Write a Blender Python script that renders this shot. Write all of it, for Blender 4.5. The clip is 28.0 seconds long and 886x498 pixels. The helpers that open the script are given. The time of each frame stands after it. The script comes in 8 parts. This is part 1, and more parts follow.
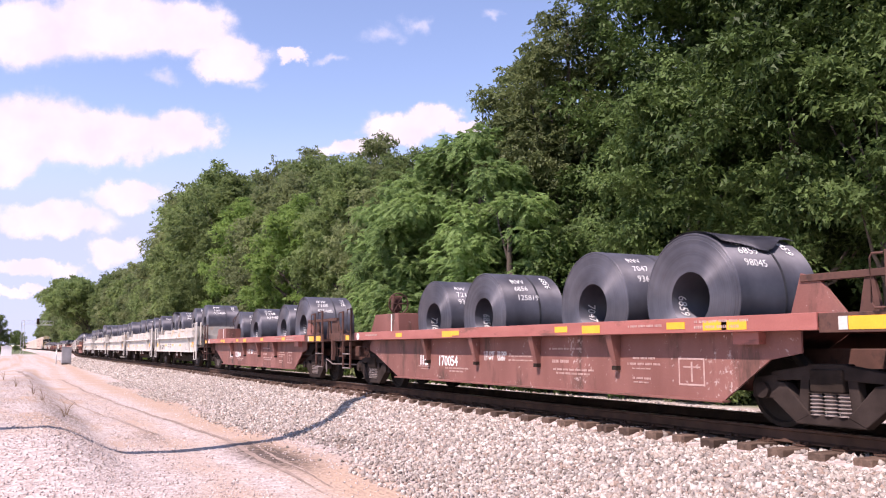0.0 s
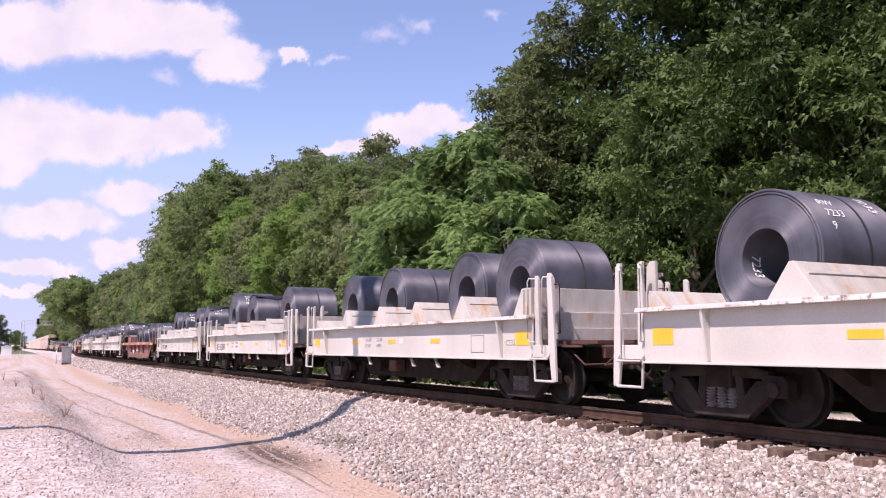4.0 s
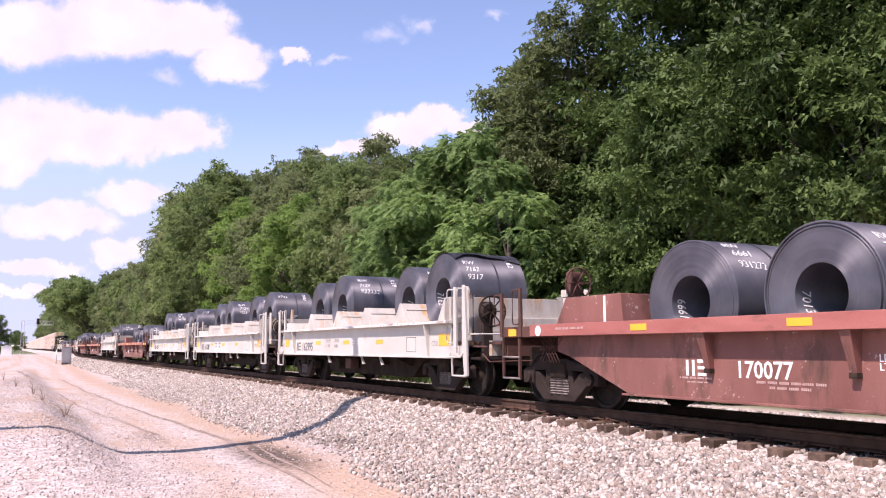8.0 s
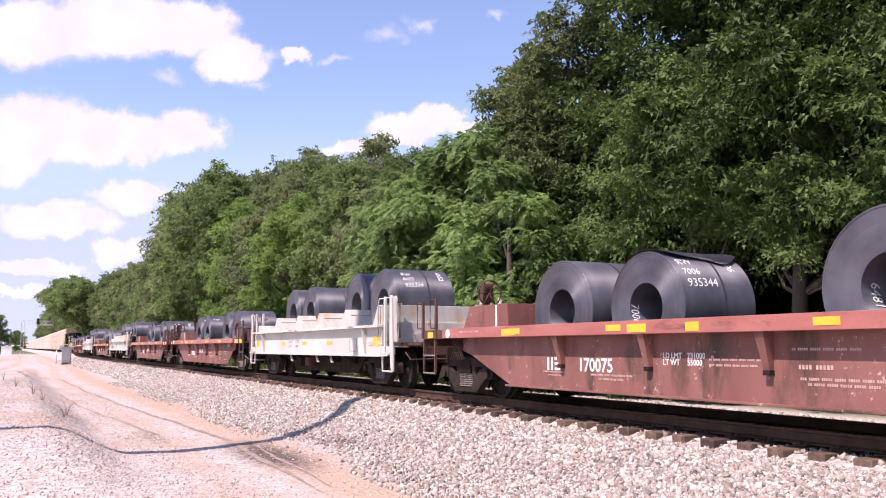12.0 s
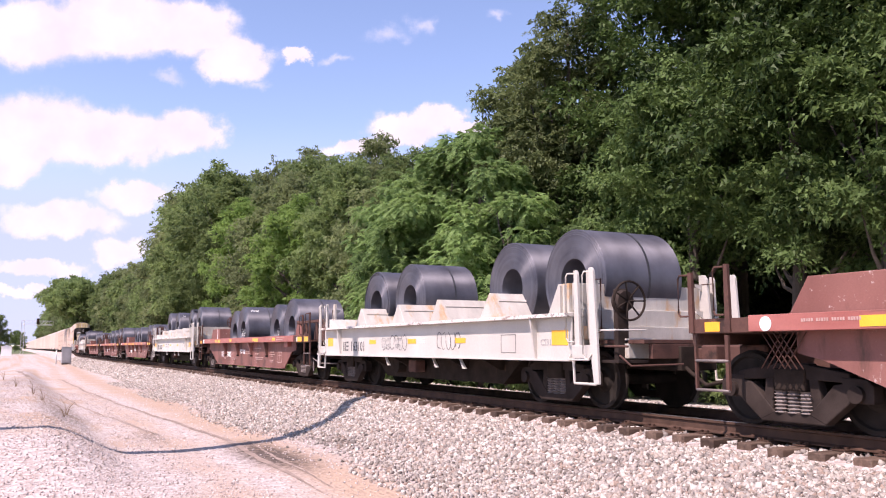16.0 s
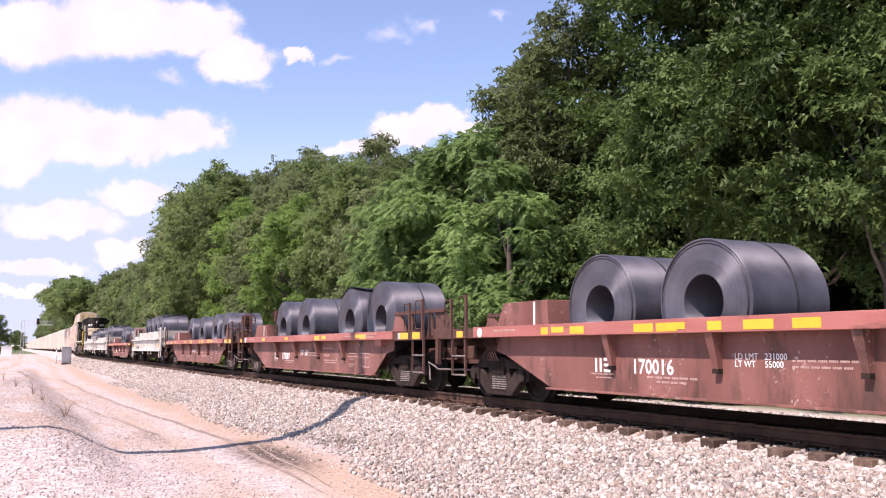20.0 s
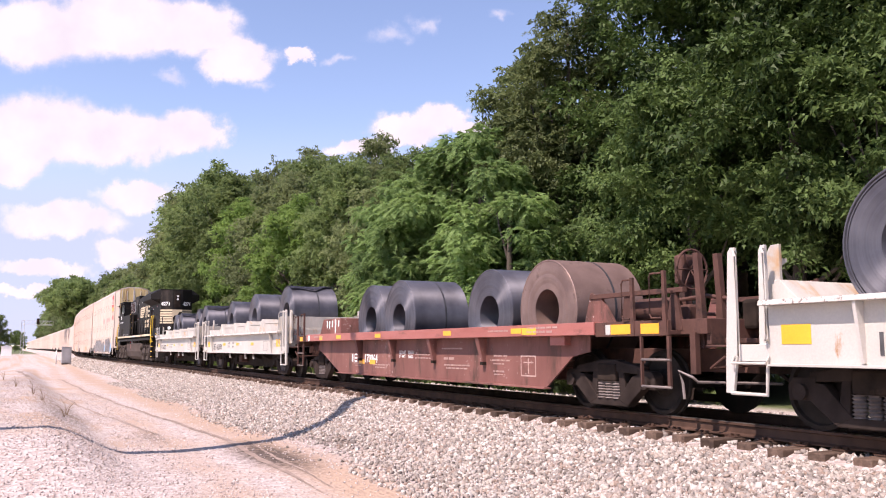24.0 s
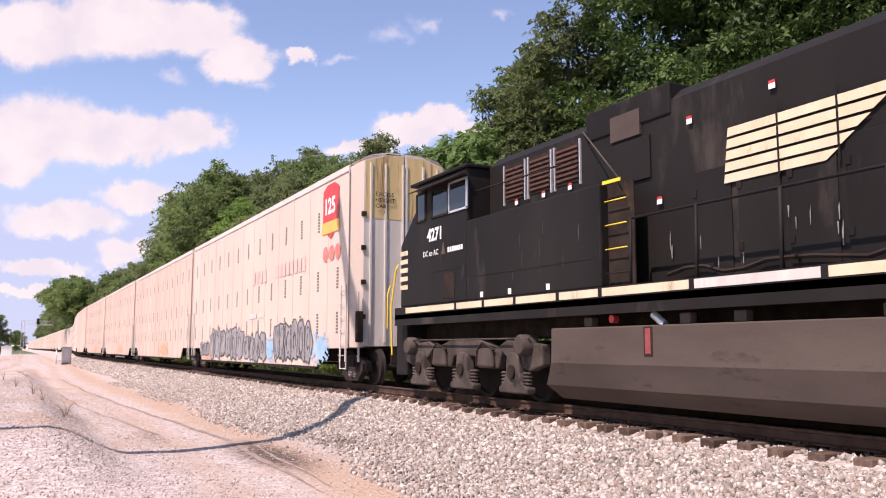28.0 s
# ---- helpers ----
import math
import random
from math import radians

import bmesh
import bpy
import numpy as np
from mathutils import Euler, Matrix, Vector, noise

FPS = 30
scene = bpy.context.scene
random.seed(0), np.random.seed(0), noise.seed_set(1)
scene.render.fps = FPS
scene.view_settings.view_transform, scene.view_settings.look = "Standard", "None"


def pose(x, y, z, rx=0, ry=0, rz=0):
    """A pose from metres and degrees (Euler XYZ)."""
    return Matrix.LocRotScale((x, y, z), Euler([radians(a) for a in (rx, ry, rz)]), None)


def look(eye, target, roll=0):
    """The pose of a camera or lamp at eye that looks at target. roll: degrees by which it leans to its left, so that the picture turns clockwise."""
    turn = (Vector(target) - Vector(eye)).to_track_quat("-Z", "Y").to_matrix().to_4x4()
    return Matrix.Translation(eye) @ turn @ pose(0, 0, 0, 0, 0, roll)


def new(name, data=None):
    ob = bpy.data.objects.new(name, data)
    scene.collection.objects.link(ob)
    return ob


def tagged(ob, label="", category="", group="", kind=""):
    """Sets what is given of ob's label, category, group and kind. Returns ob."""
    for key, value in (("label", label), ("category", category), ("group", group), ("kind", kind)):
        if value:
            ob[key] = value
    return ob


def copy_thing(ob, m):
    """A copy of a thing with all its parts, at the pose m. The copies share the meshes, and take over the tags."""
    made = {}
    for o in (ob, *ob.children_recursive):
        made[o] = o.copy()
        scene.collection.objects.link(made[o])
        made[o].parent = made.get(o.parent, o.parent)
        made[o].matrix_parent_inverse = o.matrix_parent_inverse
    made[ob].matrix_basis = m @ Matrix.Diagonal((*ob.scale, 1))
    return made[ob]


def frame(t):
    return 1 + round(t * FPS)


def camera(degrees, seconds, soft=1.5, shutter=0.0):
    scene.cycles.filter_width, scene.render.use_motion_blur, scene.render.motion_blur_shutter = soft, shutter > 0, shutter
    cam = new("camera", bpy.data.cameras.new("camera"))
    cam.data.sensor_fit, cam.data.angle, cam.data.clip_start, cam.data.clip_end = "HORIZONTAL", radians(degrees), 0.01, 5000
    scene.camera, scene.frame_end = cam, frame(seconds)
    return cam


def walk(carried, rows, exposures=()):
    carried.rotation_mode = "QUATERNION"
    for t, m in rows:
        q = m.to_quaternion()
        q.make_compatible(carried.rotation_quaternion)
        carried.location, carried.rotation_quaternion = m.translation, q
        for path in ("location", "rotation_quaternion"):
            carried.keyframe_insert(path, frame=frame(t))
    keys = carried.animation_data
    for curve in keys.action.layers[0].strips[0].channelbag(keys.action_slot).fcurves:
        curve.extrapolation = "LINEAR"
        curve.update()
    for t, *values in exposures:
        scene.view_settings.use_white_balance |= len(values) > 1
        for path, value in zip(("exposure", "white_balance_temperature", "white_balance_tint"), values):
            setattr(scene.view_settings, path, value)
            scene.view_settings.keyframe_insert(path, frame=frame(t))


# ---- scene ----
# ---- camera: it stands on a tripod beside the track ----
EYE = (0.0, 0.0, 1.71)
cam = camera(55.2, 28.0, soft=1.1, shutter=0.0)
CAM_POSE = pose(*EYE, 90 + 6.65, 0, -26.84)
walk(cam, [(0.0, CAM_POSE), (28.0, CAM_POSE)], exposures=[(0.0, 0.75, 6800, 33), (1.0, 0.80, 6750, 33), (2.0, 0.68, 6600, 34), (3.0, 0.58, 6640, 35), (6.0, 0.58, 6620, 34), (7.0, 0.68, 6650, 34), (8.0, 0.75, 6750, 33), (9.0, 0.66, 6550, 34), (10.0, 0.64, 6620, 34), (11.0, 0.65, 6600, 34),
      (12.0, 0.80, 6750, 32), (15.0, 0.86, 6900, 31), (16.0, 0.77, 6750, 33), (17.0, 0.68, 6650, 33), (18.0, 0.74, 6800, 32), (19.0, 0.62, 6600, 33), (20.0, 0.81, 6800, 30), (21.0, 0.81, 6920, 30), (24.0, 0.74, 6950, 30), (25.0, 0.74, 6920, 31), (26.0, 0.62, 6750, 32), (26.5, 0.60, 7000, 31), (27.0, 0.58, 6950, 31), (28.0, 0.58, 7000, 29)])

# ---- light: clear summer sky with fair-weather clouds, high sun square to the train's near side ----
SUN_EL, SUN_AZ = 55.0, 250.0          # azimuth from +y towards +x
world = bpy.data.worlds.new("sky")
scene.world = world
world.use_nodes = True
wt = world.node_tree
wt.nodes.clear()
sky = wt.nodes.new("ShaderNodeTexSky")
sky.sky_type = "NISHITA"
sky.sun_disc = False
sky.sun_elevation, sky.sun_rotation = radians(SUN_EL), radians(SUN_AZ)
sky.altitude, sky.air_density, sky.dust_density, sky.ozone_density = 200, 1.0, 0.3, 2.0
bg = wt.nodes.new("ShaderNodeBackground")
bg.inputs["Strength"].default_value = 0.134
wo = wt.nodes.new("ShaderNodeOutputWorld")
wt.links.new(sky.outputs[0], bg.inputs[0])
wt.links.new(bg.outputs[0], wo.inputs[0])
sun_to = Vector((math.sin(radians(SUN_AZ)) * math.cos(radians(SUN_EL)),
                 math.cos(radians(SUN_AZ)) * math.cos(radians(SUN_EL)), math.sin(radians(SUN_EL))))
sun = new("sun", bpy.data.lights.new("sun", "SUN"))
sun.data.energy, sun.data.angle, sun.data.color = 4.55, radians(0.53), (1.0, 0.95, 0.87)
sun.matrix_basis = look(tuple(sun_to * 60), (0, 0, 0))

# ---- plan (metres): the track runs along +y; z = 0 is the gravel lot, rail heads are at RAIL ----
TRACK_X, RAIL = 9.23, 0.75
RED_LEN, WHITE_LEN, LOCO_LEN, RACK_LEN = 17.5, 14.54, 22.3, 21.8


def smooth01(v):
    v = min(1.0, max(0.0, v))
    return v * v * (3 - 2 * v)


SHIFT, SHIFT_A, SHIFT_B = 4.7, 106.0, 232.0     # the line shifts over at the junction down the track


def track_off(y):
    return SHIFT * smooth01((y - SHIFT_A) / (SHIFT_B - SHIFT_A))


def track_pose(q, z=RAIL):
    slope = (track_off(q + 0.5) - track_off(q - 0.5))
    return pose(TRACK_X + track_off(q), q, z, 0, 0, -math.degrees(math.atan(slope)))


def run(t):
    """How far the train has gone by t seconds."""
    return 14.64 * t - 0.0085 * t * t


# ---- small mesh kit ----
def part(name, bm, material, parent=None, label="", bevel=0.0, smooth=False):
    me = bpy.data.meshes.new(name)
    bm.normal_update()
    for e in bm.edges:
        if len(e.link_faces) == 2 and e.calc_face_angle(0) > 0.7:
            e.smooth = False
    bm.to_mesh(me)
    bm.free()
    for m in (material if isinstance(material, (list, tuple)) else [material]):
        me.materials.append(m)
    if smooth:
        me.shade_smooth()
    ob = new(name, me)
    if parent is not None:
        ob.parent = parent
    if label:
        ob["label"] = label
    if bevel:
        md = ob.modifiers.new("bevel", "BEVEL")
        md.width, md.segments, md.limit_method, md.angle_limit = bevel, 2, "ANGLE", radians(40)
    return ob


def thing(name, label, category, group="", kind=""):
    return tagged(new(name), label, category, group, kind)


def shared(name, ob, parent, m):
    """Another object on ob's mesh, under parent."""
    o = new(name, ob.data)
    o.parent = parent
    o.matrix_basis = m
    for md in ob.modifiers:
        k = o.modifiers.new("bevel", "BEVEL")
        k.width, k.segments, k.limit_method, k.angle_limit = md.width, md.segments, md.limit_method, md.angle_limit
    return o


def hexa(bm, p, mi=0):
    """A block from 8 corners: bottom four, then top four, both anticlockwise from above."""
    v = [bm.verts.new(c) for c in p]
    for f in ((3, 2, 1, 0), (4, 5, 6, 7), (0, 1, 5, 4), (1, 2, 6, 5), (2, 3, 7, 6), (3, 0, 4, 7)):
        bm.faces.new([v[i] for i in f]).material_index = mi
    return v


def slab(bm, x0, x1, y0, y1, z0, z1, mi=0):
    x0, x1, y0, y1, z0, z1 = min(x0, x1), max(x0, x1), min(y0, y1), max(y0, y1), min(z0, z1), max(z0, z1)
    return hexa(bm, [(x0, y0, z0), (x1, y0, z0), (x1, y1, z0), (x0, y1, z0),
                     (x0, y0, z1), (x1, y0, z1), (x1, y1, z1), (x0, y1, z1)], mi)


def boxm(*a):
    bm = bmesh.new()
    slab(bm, *a)
    return bm


def prism_x(bm, pts, x0, x1, mi=0):
    """A plate: the outline pts (y, z) drawn from x0 to x1."""
    a = [bm.verts.new((x0, y, z)) for y, z in pts]
    b = [bm.verts.new((x1, y, z)) for y, z in pts]
    n = len(pts)
    fs = [bm.faces.new(a), bm.faces.new(b[::-1])]
    fs += [bm.faces.new((a[(i + 1) % n], a[i], b[i], b[(i + 1) % n])) for i in range(n)]
    for f in fs:
        f.material_index = mi
    bmesh.ops.recalc_face_normals(bm, faces=fs)


def prism_y(bm, pts, y0, y1, mi=0):
    """The outline pts (x, z) drawn from y0 to y1."""
    a = [bm.verts.new((x, y0, z)) for x, z in pts]
    b = [bm.verts.new((x, y1, z)) for x, z in pts]
    n = len(pts)
    fs = [bm.faces.new(a), bm.faces.new(b[::-1])]
    fs += [bm.faces.new((a[(i + 1) % n], a[i], b[i], b[(i + 1) % n])) for i in range(n)]
    for f in fs:
        f.material_index = mi
    bmesh.ops.recalc_face_normals(bm, faces=fs)


def tube(bm, path, r, sides=8, closed=False):
    """A round bar along the points of path."""
    pts = [Vector(p) for p in path]
    rings, n = [], len(pts)
    for i, p in enumerate(pts):
        d = (pts[(i + 1) % n] - pts[i - 1]) if closed else (pts[min(i + 1, n - 1)] - pts[max(i - 1, 0)])
        q = d.normalized().to_track_quat("Z", "Y")
        rr = r[i] if isinstance(r, (list, tuple)) else r
        rings.append([bm.verts.new(p + q @ Vector((rr * math.cos(a), rr * math.sin(a), 0)))
                      for a in [2 * math.pi * k / sides for k in range(sides)]])
    for i in range(n if closed else n - 1):
        a, b = rings[i], rings[(i + 1) % n]
        for k in range(sides):
            bm.faces.new((a[k], a[(k + 1) % sides], b[(k + 1) % sides], b[k])).smooth = True
    if not closed:
        bm.faces.new(rings[0][::-1])
        bm.faces.new(rings[-1])


def lathe_x(bm, prof, segs=32, y=0.0, z=0.0, mi=0, wobble=None):
    """Turns the profile (x, radius) round an axis along x through (y, z)."""
    rings = []
    for i, (x, r) in enumerate(prof):
        ring = []
        for k in range(segs):
            a = 2 * math.pi * k / segs
            rr = r + (wobble(i, a) if wobble else 0)
            ring.append(bm.verts.new((x, y + rr * math.cos(a), z + rr * math.sin(a))))
        rings.append(ring)
    for a, b in zip(rings, rings[1:]):
        for k in range(segs):
            f = bm.faces.new((a[k], b[k], b[(k + 1) % segs], a[(k + 1) % segs]))
            f.material_index = mi
            f.smooth = True
    return rings


def disc_x(bm, x0, x1, r, y, z, segs=20, mi=0):
    rings = lathe_x(bm, [(x0, r), (x1, r)], segs, y, z, mi)
    for ring in rings:
        f = bm.faces.new(ring)
        f.material_index = mi
    bmesh.ops.recalc_face_normals(bm, faces=bm.faces)


def soup(name, verts, faces, material, parent=None):
    """A mesh of many faces with equally many corners, from arrays of points (n, 3) and of their numbers (m, k)."""
    m, k = faces.shape
    me = bpy.data.meshes.new(name)
    me.vertices.add(len(verts))
    me.vertices.foreach_set("co", np.ascontiguousarray(verts, dtype=np.float32).ravel())
    me.loops.add(m * k)
    me.loops.foreach_set("vertex_index", np.ascontiguousarray(faces, dtype=np.int32).ravel())
    me.polygons.add(m)
    me.polygons.foreach_set("loop_start", np.arange(0, m * k, k, dtype=np.int32))
    me.polygons.foreach_set("loop_total", np.full(m, k, dtype=np.int32))
    me.update(calc_edges=True)
    me.materials.append(material)
    ob = new(name, me)
    if parent is not None:
        ob.parent = parent
    return ob

# ---- materials ----
def surface(name, a, b, scale=3.0, rough=0.6, metal=0.0, grain=40.0, bump=0.15, rust=None, rust_amount=0.0, rust_scale=2.5,
            streak=(1, 1, 1), spread=0.0, spec=0.5, coords="Object", fleck=0.12, chip=None, chip_level=0.66):
    """Paint, stone, steel or soil: two colours by broad noise, fine grain, optional rust or dirt by a noise threshold."""
    m = bpy.data.materials.new(name)
    m.use_nodes = True
    nt = m.node_tree
    nd, ln = nt.nodes, nt.links
    bs = nd["Principled BSDF"]
    bs.inputs["Roughness"].default_value, bs.inputs["Metallic"].default_value = rough, metal
    bs.inputs["Specular IOR Level"].default_value = spec
    tc = nd.new("ShaderNodeTexCoord")
    mp = nd.new("ShaderNodeMapping")
    mp.inputs["Scale"].default_value = streak
    ln.new(tc.outputs[coords], mp.inputs[0])
    oi = nd.new("ShaderNodeObjectInfo")
    shift = nd.new("ShaderNodeVectorMath")
    shift.operation = "MULTIPLY_ADD"
    shift.inputs[1].default_value = (37, 11, 23)
    cmb = nd.new("ShaderNodeCombineXYZ")
    for i in range(3):
        ln.new(oi.outputs["Random"], cmb.inputs[i])
    ln.new(cmb.outputs[0], shift.inputs[0])
    ln.new(mp.outputs[0], shift.inputs[2])
    n1 = nd.new("ShaderNodeTexNoise")
    n1.inputs["Scale"].default_value, n1.inputs["Detail"].default_value = scale, 5
    n2 = nd.new("ShaderNodeTexNoise")
    n2.inputs["Scale"].default_value, n2.inputs["Detail"].default_value = grain, 4
    ln.new(shift.outputs[0], n1.inputs[0])
    ln.new(tc.outputs[coords], n2.inputs[0])
    r1 = nd.new("ShaderNodeValToRGB")
    r1.color_ramp.elements[0].position, r1.color_ramp.elements[1].position = 0.3, 0.7
    r1.color_ramp.elements[0].color, r1.color_ramp.elements[1].color = (*a, 1), (*b, 1)
    ln.new(n1.outputs["Fac"], r1.inputs[0])
    col = r1.outputs[0]
    mx = nd.new("ShaderNodeMix")
    mx.data_type, mx.blend_type = "RGBA", "OVERLAY"
    mx.inputs[0].default_value = fleck
    ln.new(col, mx.inputs[6])
    ln.new(n2.outputs["Fac"], mx.inputs[7])
    col = mx.outputs[2]
    if rust:
        n3 = nd.new("ShaderNodeTexNoise")
        n3.inputs["Scale"].default_value, n3.inputs["Detail"].default_value, n3.inputs["Roughness"].default_value = rust_scale, 8, 0.65
        ln.new(shift.outputs[0], n3.inputs[0])
        r3 = nd.new("ShaderNodeValToRGB")
        r3.color_ramp.elements[0].position, r3.color_ramp.elements[1].position = 0.68 - rust_amount * 0.3, 0.76 - rust_amount * 0.2
        ln.new(n3.outputs["Fac"], r3.inputs[0])
        m3 = nd.new("ShaderNodeMix")
        m3.data_type = "RGBA"
        m3.inputs[7].default_value = (*rust, 1)
        ln.new(r3.outputs[0], m3.inputs[0])
        ln.new(col, m3.inputs[6])
        col = m3.outputs[2]
    if chip:
        n4 = nd.new("ShaderNodeTexNoise")
        n4.inputs["Scale"].default_value, n4.inputs["Detail"].default_value, n4.inputs["Roughness"].default_value = 12.0, 7, 0.72
        ln.new(tc.outputs[coords], n4.inputs[0])
        a4 = nd.new("ShaderNodeMath")
        a4.operation = "MULTIPLY_ADD"
        a4.inputs[1].default_value = 0.35
        ln.new(n1.outputs["Fac"], a4.inputs[0])
        ln.new(n4.outputs["Fac"], a4.inputs[2])
        r4 = nd.new("ShaderNodeMapRange")
        r4.inputs[1].default_value, r4.inputs[2].default_value, r4.inputs[4].default_value = chip_level + 0.175, chip_level + 0.215, 0.8
        ln.new(a4.outputs[0], r4.inputs[0])
        m4 = nd.new("ShaderNodeMix")
        m4.data_type = "RGBA"
        m4.inputs[7].default_value = (*chip, 1)
        ln.new(r4.outputs[0], m4.inputs[0])
        ln.new(col, m4.inputs[6])
        col = m4.outputs[2]
    if spread:
        hv = nd.new("ShaderNodeHueSaturation")
        mr = nd.new("ShaderNodeMapRange")
        mr.inputs[3].default_value, mr.inputs[4].default_value = 1 - spread, 1 + spread
        ln.new(oi.outputs["Random"], mr.inputs[0])
        ln.new(mr.outputs[0], hv.inputs["Value"])
        ln.new(col, hv.inputs["Color"])
        col = hv.outputs[0]
    ln.new(col, bs.inputs["Base Color"])
    if bump:
        bp = nd.new("ShaderNodeBump")
        bp.inputs["Strength"].default_value, bp.inputs["Distance"].default_value = bump, 0.01
        ln.new(n2.outputs["Fac"], bp.inputs["Height"])
        ln.new(bp.outputs[0], bs.inputs["Normal"])
    return m


def foliage(name, dark, light, through_light=0.56):
    m = bpy.data.materials.new(name)
    m.use_nodes = True
    nt = m.node_tree
    nd, ln = nt.nodes, nt.links
    bs = nd["Principled BSDF"]
    bs.inputs["Roughness"].default_value = 0.55
    bs.inputs["Specular IOR Level"].default_value = 0.2
    ge = nd.new("ShaderNodeNewGeometry")
    tc = nd.new("ShaderNodeTexCoord")
    no = nd.new("ShaderNodeTexNoise")
    no.inputs["Scale"].default_value, no.inputs["Detail"].default_value = 0.45, 3
    ln.new(tc.outputs["Object"], no.inputs[0])
    ad = nd.new("ShaderNodeMath")
    ad.operation = "MULTIPLY_ADD"
    ad.inputs[1].default_value = 0.42
    ln.new(ge.outputs["Random Per Island"], ad.inputs[0])
    ml = nd.new("ShaderNodeMath")
    ml.operation = "MULTIPLY_ADD"
    ml.inputs[1].default_value, ml.inputs[2].default_value = 1.5, -0.45
    ln.new(no.outputs["Fac"], ml.inputs[0])
    ln.new(ml.outputs[0], ad.inputs[2])
    rp = nd.new("ShaderNodeValToRGB")
    rp.color_ramp.elements[0].color, rp.color_ramp.elements[1].color = (*dark, 1), (*light, 1)
    ln.new(ad.outputs[0], rp.inputs[0])
    oi = nd.new("ShaderNodeObjectInfo")
    hv = nd.new("ShaderNodeHueSaturation")
    mr = nd.new("ShaderNodeMapRange")
    mr.inputs[3].default_value, mr.inputs[4].default_value = 0.8, 1.2
    ln.new(oi.outputs["Random"], mr.inputs[0])
    ln.new(mr.outputs[0], hv.inputs["Value"])
    ln.new(rp.outputs[0], hv.inputs["Color"])
    ln.new(hv.outputs[0], bs.inputs["Base Color"])
    tr = nd.new("ShaderNodeBsdfTranslucent")
    ln.new(hv.outputs[0], tr.inputs[0])
    ms = nd.new("ShaderNodeMixShader")
    ms.inputs[0].default_value = through_light
    ln.new(bs.outputs[0], ms.inputs[1])
    ln.new(tr.outputs[0], ms.inputs[2])
    ln.new(ms.outputs[0], nd["Material Output"].inputs[0])
    return m


RED = surface("red_oxide_paint", (0.150, 0.061, 0.049), (0.250, 0.112, 0.092), 1.1, 0.65, spec=0.25, rust=(0.078, 0.043, 0.033), rust_amount=0.55, rust_scale=1.6, streak=(1, 1, 0.35), chip=(0.46, 0.36, 0.33), chip_level=0.64)
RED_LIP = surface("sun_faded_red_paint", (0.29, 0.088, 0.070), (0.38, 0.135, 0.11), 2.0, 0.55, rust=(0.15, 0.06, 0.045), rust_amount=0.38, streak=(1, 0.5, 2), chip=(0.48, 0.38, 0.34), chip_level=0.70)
BROWN = surface("rusty_brown_steel", (0.062, 0.032, 0.025), (0.125, 0.060, 0.046), 2.5, 0.8, rust=(0.035, 0.022, 0.018), rust_amount=0.5, spec=0.25)
WHITE = surface("weathered_white_paint", (0.44, 0.412, 0.37), (0.545, 0.517, 0.47), 0.9, 0.55, rust=(0.36, 0.20, 0.10), rust_amount=0.02, rust_scale=3.0, streak=(1, 1, 0.4))
WHITE_LIP = surface("chipped_white_sill_paint", (0.44, 0.412, 0.37), (0.545, 0.517, 0.47), 0.9, 0.55, rust=(0.17, 0.10, 0.068), rust_amount=0.50, rust_scale=3.0, streak=(1, 0.6, 2), chip=(0.10, 0.06, 0.045), chip_level=0.57)
WHITE_DIRTY = surface("grimy_white_paint", (0.38, 0.355, 0.315), (0.50, 0.47, 0.42), 2.2, 0.6, rust=(0.44, 0.27, 0.14), rust_amount=0.44, rust_scale=1.5, streak=(2.2, 0.8, 0.8))


